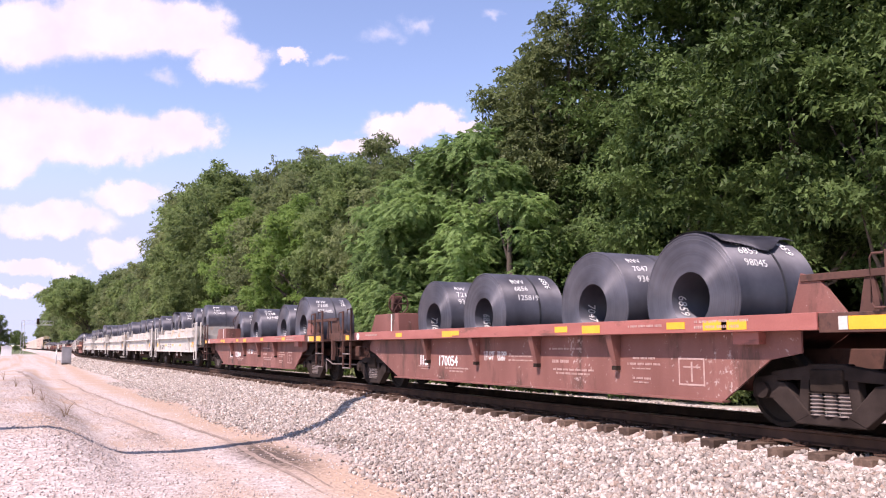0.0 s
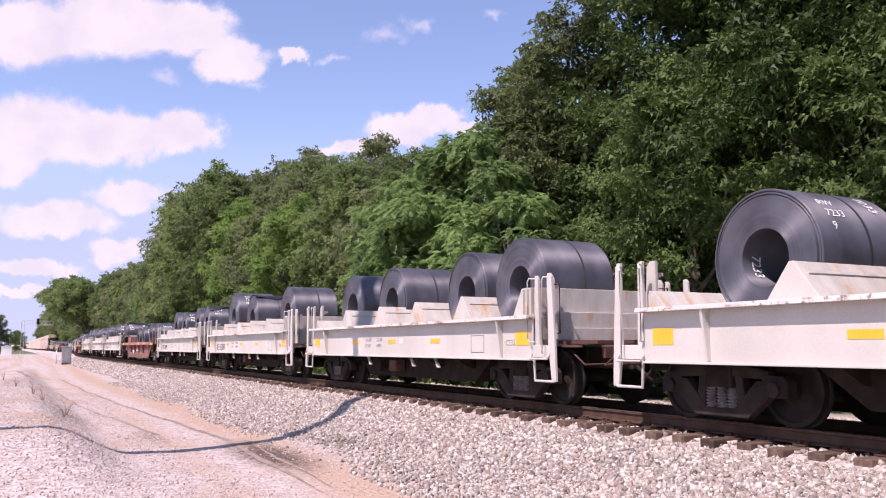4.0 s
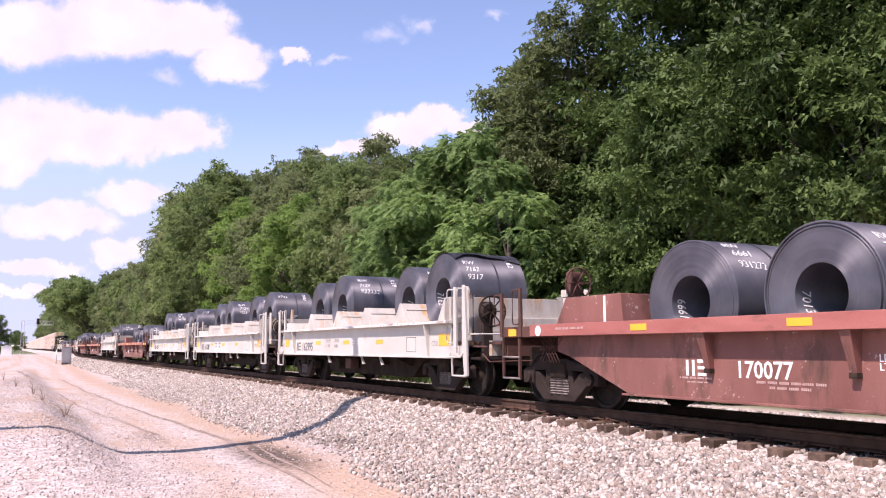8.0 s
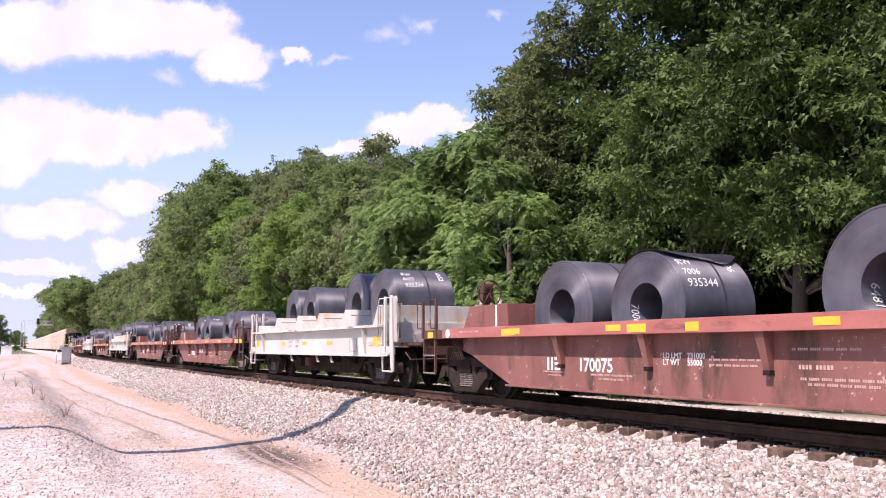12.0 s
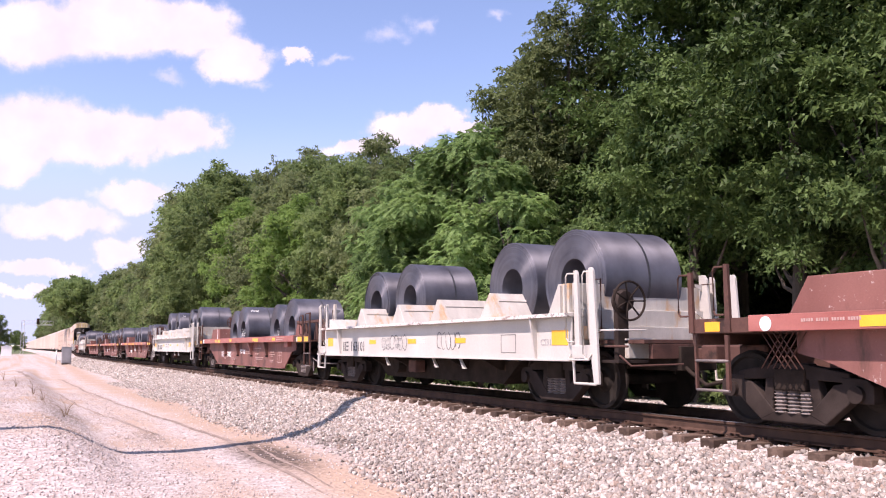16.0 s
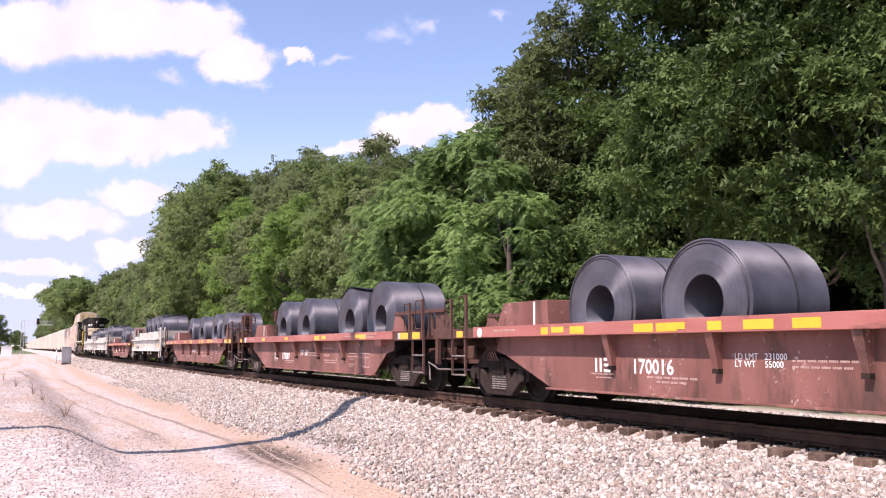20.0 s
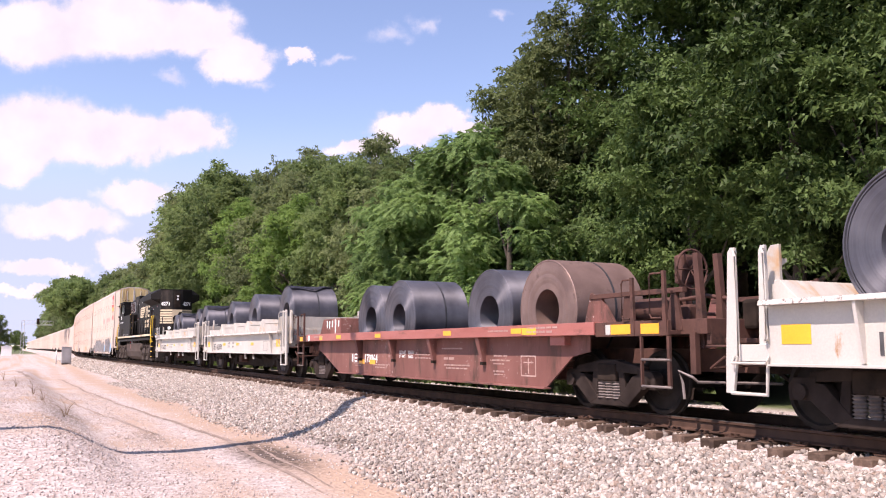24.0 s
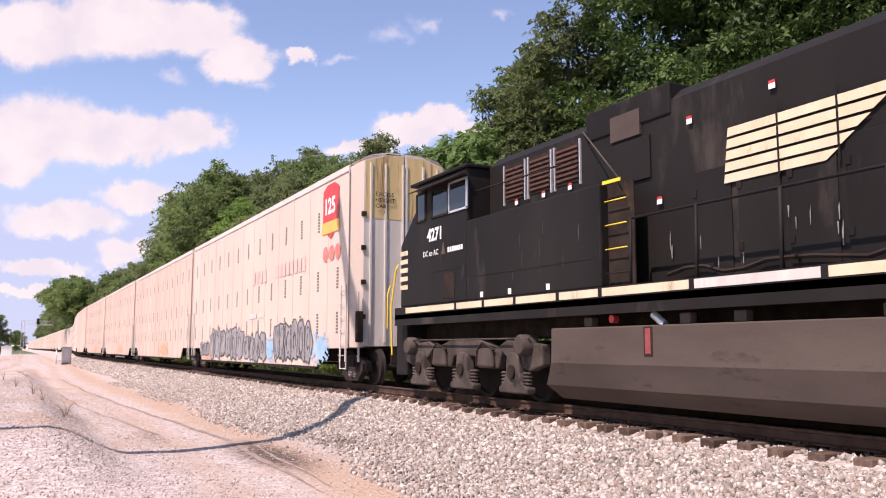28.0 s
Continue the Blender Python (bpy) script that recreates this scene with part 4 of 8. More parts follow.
def red_end_walled(car):
    """Sheeted near end with a railed top and wire screens; the hand brake stands at the other end."""
    def Y(a):
        return 6.9 - a
    part("end_beam", boxm(-1.2, 1.2, Y(16.3), Y(16.4), 1.0, 1.34), BROWN, car, bevel=0.01)
    for sx in (-1, 1):
        part("end_channel", boxm(sx * 1.26, sx * 1.20, Y(15.42), Y(16.4), 1.14, 1.36), BROWN, car, bevel=0.006)
        part("top_rail", boxm(sx * 1.29, sx * 1.21, Y(13.46), Y(16.0), 1.70, 1.78), BROWN, car, bevel=0.006)
        bm = bmesh.new()
        prism_x(bm, [(Y(15.52), 1.2), (Y(16.38), 1.2), (Y(16.02), 1.695), (Y(15.52), 1.695)], sx * 1.25, sx * 1.225)
        part("end_sheet", bm, BROWN, car)
        for a0, a1 in ((15.30, 15.72), (15.84, 16.28)):
            bm = bmesh.new()
            n = 7
            for k in range(-n, 2 * n):
                for d in (-1, 1):
                    p0, p1 = a0 + (a1 - a0) * k / n, a0 + (a1 - a0) * k / n + d * 0.42
                    q0, q1 = min(p0, p1), max(p0, p1)
                    if q0 < a0 - 0.21 or q1 > a1 + 0.21:
                        continue
                    pts = [(p, 0.74 + 0.42 * (p - p0) / (p1 - p0)) for p in (max(q0, a0), min(q1, a1))]
                    if abs(pts[0][0] - pts[1][0]) > 0.02:
                        tube(bm, [(sx * 1.14, Y(p), z) for p, z in pts], 0.009, 4)
            tagged(part("wire_screen", bm, BROWN, car), kind="stuff")
            part("screen_frame", boxm(sx * 1.16, sx * 1.12, Y(a0), Y(a1), 0.72, 0.75), BROWN, car)
    hand_brake(car, 0.0, Y(-0.70), 2.14, 1.18)


def red_end_tank(car):
    """Open near end with the air tank, valve and tall brake posts."""
    def Y(a):
        return 6.9 - a
    part("end_beam", boxm(-1.2, 1.2, Y(15.82), Y(15.9), 1.0, 1.34), BROWN, car, bevel=0.01)
    for sx in (-1, 1):
        part("end_channel", boxm(sx * 1.26, sx * 1.20, Y(15.42), Y(15.9), 1.14, 1.34), BROWN, car, bevel=0.006)
        part("top_rail", boxm(sx * 1.29, sx * 1.21, Y(13.46), Y(15.5), 1.70, 1.77), BROWN, car, bevel=0.006)
    bm = bmesh.new()
    lathe_x(bm, [(-0.42, 0.0), (-0.41, 0.13), (-0.34, 0.17), (0.34, 0.17), (0.41, 0.13), (0.42, 0.0)], 18)
    bmesh.ops.rotate(bm, verts=bm.verts, cent=(0, 0, 0), matrix=Matrix.Rotation(radians(90), 3, "Z"))
    bmesh.ops.translate(bm, verts=bm.verts, vec=(-1.0, Y(14.66), 1.50))
    bmesh.ops.recalc_face_normals(bm, faces=bm.faces)
    part("air_tank", bm, BROWN, car)
    for a in (14.45, 14.9):
        part("tank_cradle", boxm(-1.12, -0.88, Y(a), Y(a + 0.05), 1.19, 1.36), BROWN, car)
    part("valve_box", boxm(-1.05, -0.75, Y(15.35), Y(15.15), 1.19, 1.55), BROWN, car, bevel=0.04)
    grab(car, [(-0.95, Y(15.05), 1.62), (-0.85, Y(15.5), 1.66), (-0.8, Y(15.9), 1.60)], BROWN, 0.03, "pipe")
    grab(car, [(-0.9, Y(15.2), 1.42), (-0.7, Y(15.9), 1.40)], BROWN, 0.025, "pipe")
    for x, a in ((-1.12, 15.66), (-0.82, 15.72)):
        bm = bmesh.new()
        prism_x(bm, [(Y(a - 0.08), 1.0), (Y(a + 0.08), 1.0), (Y(a + 0.05), 1.5), (Y(a), 2.22), (Y(a - 0.09), 2.22), (Y(a - 0.05), 1.6)], x - 0.04, x + 0.04)
        part("brake_post", bm, BROWN, car)
    hand_brake(car, -0.78, Y(15.15), 2.05, 1.19)
    part("valve", boxm(-0.6, -0.2, Y(16.1), Y(15.85), 1.2, 1.6), GRIME, car, bevel=0.05)


# ---- white coil car; a counts from the far end of its side sill, y = 5.8 - a ----
def white_car():
    car = thing("coil_car", "weathered white steel coil car with troughs, open top", "rail car", "coil cars of the train")

    def Y(a):
        return 5.8 - a

    for sx in (-1, 1):
        bm = bmesh.new()
        slab(bm, sx * 1.43, sx * 1.46, Y(0), Y(11.6), 0.77, 1.44)
        part("side_plate", bm, WHITE, car)
        part("bottom_flange", boxm(sx * 1.40, sx * 1.50, Y(0), Y(11.6), 0.75, 0.78), WHITE, car, bevel=0.005)
        bm = bmesh.new()
        hexa(bm, [(sx * 1.20, Y(11.62), 1.44), (sx * 1.615, Y(11.62), 1.44), (sx * 1.615, Y(-0.02), 1.44), (sx * 1.20, Y(-0.02), 1.44),
                  (sx * 1.20, Y(11.62), 1.53), (sx * 1.60, Y(11.62), 1.50), (sx * 1.60, Y(-0.02), 1.50), (sx * 1.20, Y(-0.02), 1.53)])
        bmesh.ops.recalc_face_normals(bm, faces=bm.faces)
        part("side_lip", bm, WHITE_LIP, car, "white top lip with rust chips", bevel=0.008)
        # tapered gussets under the lip
        for a in (1.22, 10.6):
            bm = bmesh.new()
            hexa(bm, [(sx * 1.46, Y(a) - 0.02, 0.80), (sx * 1.50, Y(a) - 0.02, 0.80), (sx * 1.50, Y(a) + 0.02, 0.80), (sx * 1.46, Y(a) + 0.02, 0.80),
                      (sx * 1.46, Y(a) - 0.02, 1.44), (sx * 1.595, Y(a) - 0.02, 1.44), (sx * 1.595, Y(a) + 0.02, 1.44), (sx * 1.46, Y(a) + 0.02, 1.44)])
            bmesh.ops.recalc_face_normals(bm, faces=bm.faces)
            part("gusset", bm, WHITE, car)
        part("reflector", boxm(sx * 1.46, sx * 1.465, Y(0.18), Y(0.58), 1.0, 1.22), YELLOW, car)
        part("reflector", boxm(sx * 1.46, sx * 1.465, Y(11.05), Y(11.5), 1.0, 1.24), YELLOW, car)
        for a in (3.2, 5.45, 7.7):
            part("reflector", boxm(sx * 1.46, sx * 1.465, Y(a), Y(a + 0.42), 1.05, 1.15), YELLOW, car)
    # cross bearers: trough walls with flat tops
    for c, top in ((2.47, 1.94), (4.77, 1.94), (6.80, 1.95), (8.95, 1.96)):
        bm = bmesh.new()
        prism_x(bm, [(Y(c - 0.68), 1.11), (Y(c - 0.03), top), (Y(c + 0.03), top), (Y(c + 0.68), 1.11)], -1.40, 1.40)
        wall = part("trough_wall", bm, WHITE_DIRTY, car, "white saddle with rust-streaked slopes", bevel=0.008)
        ang = math.atan2(top - 1.11, 0.65)
        bm = bmesh.new()
        yb, zb = Y(c + 0.03 + 0.10), top - 0.10 * math.tan(ang)
        hexa(bm, [(-1.30, yb - 0.02, zb - 0.03), (1.30, yb - 0.02, zb - 0.03), (1.30, yb, zb), (-1.30, yb, zb),
                  (-1.30, yb - 0.035, zb - 0.015), (1.30, yb - 0.035, zb - 0.015), (1.30, yb - 0.012, zb + 0.018), (-1.30, yb - 0.012, zb + 0.018)])
        bmesh.ops.recalc_face_normals(bm, faces=bm.faces)
        part("weld_strip", bm, WHITE_DIRTY, wall)
    for pts in ([(0.03, 1.11), (0.04, 1.74), (0.12, 1.74), (0.80, 1.11)], [(10.60, 1.11), (11.15, 1.98), (11.44, 1.98), (11.44, 1.11)]):
        bm = bmesh.new()
        prism_x(bm, [(Y(a), z) for a, z in pts], -1.39, 1.39)
        part("trough_wall", bm, WHITE_DIRTY, car, bevel=0.008)
    # full-width end walls in stepped bands
    for a0, a1, z0, z1 in ((11.46, 11.52, 1.55, 1.98), (11.50, 11.60, 1.30, 1.57), (11.52, 11.66, 1.09, 1.30)):
        part("end_wall", boxm(-1.34, 1.34, Y(a0), Y(a1), z0, z1), WHITE_DIRTY, car, bevel=0.008)
    part("end_wall", boxm(-1.34, 1.34, Y(0.0), Y(-0.06), 1.09, 1.70), WHITE_DIRTY, car, bevel=0.008)
    for sx in (-1, 1):
        for a in (11.24, 11.36):
            part("end_rib", boxm(sx * 1.39, sx * 1.44, Y(a), Y(a + 0.03), 1.52, 1.95), WHITE_DIRTY, car)
    part("deck", boxm(-1.21, 1.21, Y(0.02), Y(11.58), 1.0, 1.10), WHITE_DIRTY, car)
    part("centre_sill", boxm(-0.35, 0.35, Y(-1.2), Y(12.8), 0.62, 0.98), GRIME, car, bevel=0.01)
    bm = bmesh.new()
    prism_x(bm, [(Y(2.3), 0.77), (Y(3.0), 0.28), (Y(8.6), 0.28), (Y(9.3), 0.77)], -0.9, 0.9)
    part("underframe", bm, GRIME, car)
    for sx in (-1, 1):
        for a in (3.0, 4.4, 7.2, 8.6):
            bm = bmesh.new()
            hexa(bm, [(sx * 0.9, Y(a) - 0.03, 0.55), (sx * 1.0, Y(a) - 0.03, 0.55), (sx * 1.0, Y(a) + 0.03, 0.55), (sx * 0.9, Y(a) + 0.03, 0.55),
                      (sx * 0.9, Y(a) - 0.03, 0.77), (sx * 1.42, Y(a) - 0.03, 0.77), (sx * 1.42, Y(a) + 0.03, 0.77), (sx * 0.9, Y(a) + 0.03, 0.77)])
            bmesh.ops.recalc_face_normals(bm, faces=bm.faces)
            part("hanger", bm, GRIME, car)
        for a in (4.05, 6.55, 7.75):
            bm = bmesh.new()
            prism_x(bm, [(Y(a), 0.76), (Y(a) - 0.03, 0.76), (Y(a) - 0.16, 0.56), (Y(a) - 0.24, 0.56)], sx * 1.42, sx * 1.36)
            part("foot_bracket", bm, WHITE, car)
    bm = bmesh.new()
    lathe_x(bm, [(-1.1, 0.0), (-1.1, 0.17), (-0.5, 0.17), (-0.5, 0.0)], 16, Y(4.0), 0.55)
    bmesh.ops.recalc_face_normals(bm, faces=bm.faces)
    part("air_tank", bm, GRIME, car)
    part("brake_valve", boxm(-1.2, -0.95, Y(5.3), Y(4.9), 0.42, 0.68), BROWN, car, bevel=0.03)
    # ends
    for e, base in ((1, 0.0), (-1, 11.6)):
        def E(d):
            return Y(base - e * d)
        part("end_platform", boxm(-1.0, 1.0, E(0.07), E(1.15), 1.02, 1.08), BROWN, car, bevel=0.006)
        part("end_beam", boxm(-0.85, 0.85, E(1.07), E(1.15), 0.8, 1.015), BROWN, car, bevel=0.006)
        for sx in (-1, 1):
            # two tapered posts, the outer one reaching down to the stirrup, with grab irons beside them
            bm = bmesh.new()
            prism_x(bm, [(E(0.04), 0.98), (E(0.17), 0.98), (E(0.13), 2.10), (E(0.10), 2.16), (E(0.04), 2.16)], sx * 1.44, sx * 1.39)
            part("corner_post", bm, WHITE, car, bevel=0.006)
            bm = bmesh.new()
            prism_x(bm, [(E(0.56), 0.42), (E(0.68), 0.42), (E(0.66), 0.85), (E(0.58), 2.12), (E(0.54), 2.17), (E(0.47), 2.17), (E(0.47), 1.0)], sx * 1.475, sx * 1.43)
            part("corner_post", bm, WHITE, car, bevel=0.006)
            bm = bmesh.new()
            prism_x(bm, [(E(0.04), 1.10), (E(0.30), 1.10), (E(0.22), 2.10), (E(0.16), 2.18), (E(0.04), 2.18)], sx * 1.20, sx * 1.15)
            part("tall_plate", bm, WHITE_DIRTY, car, bevel=0.006)
            for z in (1.45, 1.9):
                bm = bmesh.new()
                hexa(bm, [(sx * 1.15, E(0.12), z), (sx * 1.0, E(0.12), z + 0.08), (sx * 1.0, E(0.10), z + 0.08), (sx * 1.15, E(0.10), z),
                          (sx * 1.15, E(0.12), z + 0.12), (sx * 1.0, E(0.12), z + 0.12), (sx * 1.0, E(0.10), z + 0.12), (sx * 1.15, E(0.10), z + 0.12)])
                bmesh.ops.recalc_face_normals(bm, faces=bm.faces)
                part("gusset", bm, WHITE_DIRTY, car)
            for d, z0 in ((-0.03, 1.05), (0.40, 0.80)):
                grab(car, [(sx * 1.45, E(d + 0.08), z0), (sx * 1.53, E(d + 0.03), z0), (sx * 1.54, E(d), z0 + 0.06), (sx * 1.54, E(d), 2.05), (sx * 1.53, E(d + 0.03), 2.11), (sx * 1.43, E(d + 0.08), 2.11)], WHITE, 0.014)
            grab(car, [(sx * 1.16, E(0.10), 1.2), (sx * 1.16, E(0.36), 1.2), (sx * 1.16, E(0.36), 2.02), (sx * 1.16, E(0.10), 2.02)], BROWN, 0.016)
            part("step_plate", boxm(sx * 1.36, sx * 1.47, E(0.0), E(0.56), 0.80, 1.0), WHITE, car, bevel=0.006)
            grab(car, [(sx * 1.48, E(0.0), 0.86), (sx * 1.53, E(0.0), 0.78), (sx * 1.53, E(0.52), 0.78), (sx * 1.48, E(0.52), 0.86)], WHITE, 0.016, "step")
            grab(car, [(sx * 1.46, E(0.03), 0.80), (sx * 1.46, E(0.06), 0.42), (sx * 1.46, E(0.60), 0.42)], WHITE, 0.022, "step")
            grab(car, [(sx * 1.30, E(0.62), 0.98), (sx * 1.30, E(1.15), 0.98)], BROWN, 0.018)
        coupler(car, E(1.0), e)
        bm = bmesh.new()
        tube(bm, [(-1.25, E(0.9), 0.85), (-1.25, E(1.15), 0.70), (-0.4, E(1.3), 0.72)], 0.016, 6)
        part("cut_lever", bm, BROWN, car)
    # small data
    for a, z, row in ((4.05, 1.11, "LD LMT"), (4.05, 0.97, "LT WT"), (4.75, 1.11, "225200"), (4.75, 0.97, "60800")):
        letters(row, 0.12, FAINT, car, side_m(Y(a), z, -1.463))
    letters("CS31", 0.15, FAINT, car, side_m(Y(10.72), 1.0, -1.463))
    bars([(Y(6.1), Y(6.32), 1.10, 0.02), (Y(6.1), Y(6.32), 1.06, 0.02), (Y(6.1), Y(6.3), 1.14, 0.02)], -1.461, PAINT_MARK, car)
    bm = bmesh.new()
    for r in ((9.45, 9.95, 1.18, 1.19), (9.45, 9.95, 0.87, 0.88), (9.45, 9.46, 0.87, 1.19), (9.94, 9.95, 0.87, 1.19)):
        slab(bm, -1.463, -1.46, Y(r[0]), Y(r[1]), r[2], r[3])
    part("data_panel", bm, STENCIL_BLACK, car)
    make_truck(car, Y(1.0))
    make_truck(car, Y(10.6))
    return car


def coil_mesh(name, d, w, seed, outer_lift=0.0):
    """A steel coil, axis across the car: bore, wound rings on the faces, slightly telescoped edge, band round the middle."""
    rnd = random.Random(seed)
    bm = bmesh.new()
    R, r, h = d / 2, 0.375, w / 2
    rings = 9
    face = [(rnd.uniform(-0.004, 0.004), r + (R * 0.90 - r) * i / (rings - 1)) for i in range(rings)]
    lag = rnd.uniform(0.03, 0.06) if seed % 4 == 1 else rnd.uniform(0.002, 0.008)
    lap = 1.0 if seed % 4 == 1 else 0.3
    face += [(lag, R * 0.905), (lag, R * 0.925), (0.012 * lap, R * 0.93), (0.016 * lap, R * 0.95), (0.030 * lap, R * 0.953), (0.030 * lap, R * 0.965), (0.004, R * 0.97), (0.002, R - 0.012)]     # outer laps stand apart
    prof = [(-h + e, q) for e, q in face] + [(-h + 0.012, R), (h - 0.012, R)] + [(h + e, q) for e, q in face[::-1]]
    prof += [(h * 0.3, r + 0.002), (-h * 0.3, r + 0.002), (-h + face[0][0], r)]
    ph = rnd.uniform(0, 6.28)

    def wob(i, a):
        return 0.004 * math.sin(2 * a + ph) if 2 < i < len(prof) - 4 else 0.0
    lathe_x(bm, prof, 56, wobble=wob)
    bmesh.ops.remove_doubles(bm, verts=bm.verts, dist=0.0004)
    bmesh.ops.recalc_face_normals(bm, faces=bm.faces)
    for f in bm.faces:
        f.smooth = abs(f.normal.x) < 0.5
    return bm


def loose_wrap(parent, R, w, seed):
    """The sprung outer lap of a coil: a thin sheet with a wavy free edge that stands off near the top."""
    rnd = random.Random(seed)
    a0, ph = rnd.uniform(0.85, 1.15), rnd.uniform(0, 6.28)
    bm = bmesh.new()
    rows = []
    for k in range(12):
        f = k / 11
        row = []
        for i in range(11):
            x = -w / 2 - 0.012 + (w + 0.024) * i / 10
            a = a0 + (0.13 * math.sin(3.1 * x + ph) + 0.06 * math.sin(7.3 * x + 2 * ph)) * (1 - f) + 1.15 * f
            r = R + 0.010 + (0.045 + 0.02 * math.sin(4 * x + ph)) * (1 - f) ** 2
            row.append(bm.verts.new((x, -r * math.cos(a), r * math.sin(a))))
        rows.append(row)
    for a, b in zip(rows, rows[1:]):
        for q in range(10):
            bm.faces.new((a[q], a[q + 1], b[q + 1], b[q])).smooth = True
    bmesh.ops.solidify(bm, geom=bm.faces[:], thickness=0.010)
    return part("loose_wrap", bm, STEEL_COIL, parent)


def white_brake(car):
    """Hand-brake wheel with its gear box on the end platform of a white car."""
    y, x, z = 5.8 - 12.35, -1.02, 1.66
    bm = bmesh.new()
    tube(bm, [(x + 0.29 * math.cos(a), y - 0.12, z + 0.29 * math.sin(a)) for a in [2 * math.pi * k / 24 for k in range(24)]], 0.019, 6, True)
    rim = part("brake_wheel", bm, GRIME, car)
    for k in range(7):
        a = 2 * math.pi * k / 7
        bm = bmesh.new()
        tube(bm, [(x, y - 0.08, z), (x + 0.28 * math.cos(a), y - 0.12, z + 0.28 * math.sin(a))], 0.014, 6)
        part("spoke", bm, GRIME, rim)
    bm = bmesh.new()
    lathe_x(bm, [(-0.07, 0.0), (-0.07, 0.15), (0.05, 0.19), (0.07, 0.17), (0.07, 0.0)], 16)
    bmesh.ops.rotate(bm, verts=bm.verts, cent=(0, 0, 0), matrix=Matrix.Rotation(radians(90), 3, "Z"))
    bmesh.ops.translate(bm, verts=bm.verts, vec=(x, y + 0.03, z))
    bmesh.ops.recalc_face_normals(bm, faces=bm.faces)
    part("brake_gear", bm, TRUCK, car)
    part("brake_stand", boxm(x - 0.11, x + 0.11, y + 0.04, y + 0.14, 0.72, 1.85), TRUCK, car, bevel=0.02)
    part("brake_cover", boxm(x + 0.02, x + 0.55, y - 0.05, y + 0.1, 0.80, 1.10), WHITE_DIRTY, car, bevel=0.01)
    grab(car, [(-1.36, y + 0.25, 1.22), (-1.36, y - 0.2, 1.22), (-0.8, y - 0.2, 1.22)], WHITE, 0.014)
    part("brake_platform", boxm(-1.36, -0.8, y - 0.25, y + 0.25, 0.74, 0.78), TRUCK, car)


# ---- autorack: one tall enclosed unit, local y along the track ----
PINK_FADED = surface("faded_pink_lettering", (0.60, 0.37, 0.33), (0.64, 0.44, 0.39), 3, 0.6)
RED_FADED = surface("faded_red_round_badges", (0.52, 0.10, 0.09), (0.62, 0.24, 0.20), 5, 0.6)
BADGE_RED = surface("red_badge_paint", (0.52, 0.03, 0.03), (0.6, 0.05, 0.045), 4, 0.5)
BADGE_GOLD = surface("gold_badge_paint", (0.70, 0.36, 0.06), (0.78, 0.44, 0.10), 4, 0.5)
OCHRE = surface("ochre_end_panel", (0.52, 0.38, 0.17), (0.62, 0.47, 0.24), 1.5, 0.6, rust=(0.16, 0.075, 0.035), rust_amount=0.50, rust_scale=1.2, streak=(3, 3, 0.22))
DUSTY_END = surface("dusty_pale_end", (0.48, 0.44, 0.40), (0.64, 0.59, 0.54), 1.2, 0.6, rust=(0.28, 0.15, 0.08), rust_amount=0.3, rust_scale=1.2, streak=(3, 3, 0.25))
SPRAY_GREY = surface("dark_spray_paint", (0.05, 0.05, 0.055), (0.11, 0.11, 0.12), 4, 0.6)
SPRAY_FILL = surface("grey_spray_paint", (0.20, 0.19, 0.19), (0.34, 0.32, 0.32), 2, 0.6)
SPRAY_PALE = surface("pale_spray_paint", (0.56, 0.56, 0.60), (0.66, 0.66, 0.70), 3, 0.6)
VENT_SHADE = surface("shaded_vent_slots", (0.13, 0.10, 0.085), (0.20, 0.16, 0.13), 4, 0.7)
SPRAY_BLUE = surface("blue_spray_paint", (0.20, 0.38, 0.56), (0.32, 0.48, 0.62), 3, 0.6)
SPRAY_ORANGE = surface("orange_spray_paint", (0.60, 0.28, 0.16), (0.66, 0.36, 0.22), 3, 0.6)
RACK_ROOF = surface("pale_pink_roof", (0.60, 0.48, 0.44), (0.70, 0.58, 0.53), 1.5, 0.5)


def sprayed(parent, x, y0, y1, z0, z1, material, seed, n=9, name="graffiti", thick=0.055):
    """Sprayed letters that nobody can read: thick curling strokes."""
    rnd = random.Random(seed)
    bm = bmesh.new()
    for i in range(n):
        yc = y0 + (y1 - y0) * (i + 0.5) / n
        w, zc, h = (y1 - y0) / n * 0.55, (z0 + z1) / 2, (z1 - z0) / 2
        pts = []
        a0, sw = rnd.uniform(0, 6.28), rnd.uniform(3.2, 5.6) * rnd.choice((-1, 1))
        for k in range(12):
            a = a0 + sw * k / 11
            pts.append((yc + w * math.cos(a) * rnd.uniform(0.85, 1.1), zc + h * math.sin(a) * rnd.uniform(0.8, 1.05)))
        th = thick * rnd.uniform(0.6, 1.3)
        for (ya, za), (yb, zb) in zip(pts, pts[1:]):
            d = math.hypot(yb - ya, zb - za) + 1e-6
            ny, nz = -(zb - za) / d * th, (yb - ya) / d * th
            v = [bm.verts.new((x, ya + ny, za + nz)), bm.verts.new((x, yb + ny, zb + nz)), bm.verts.new((x, yb - ny, zb - nz)), bm.verts.new((x, ya - ny, za - nz))]
            bm.faces.new(v)
    return tagged(part(name, bm, material, parent), kind="stuff")


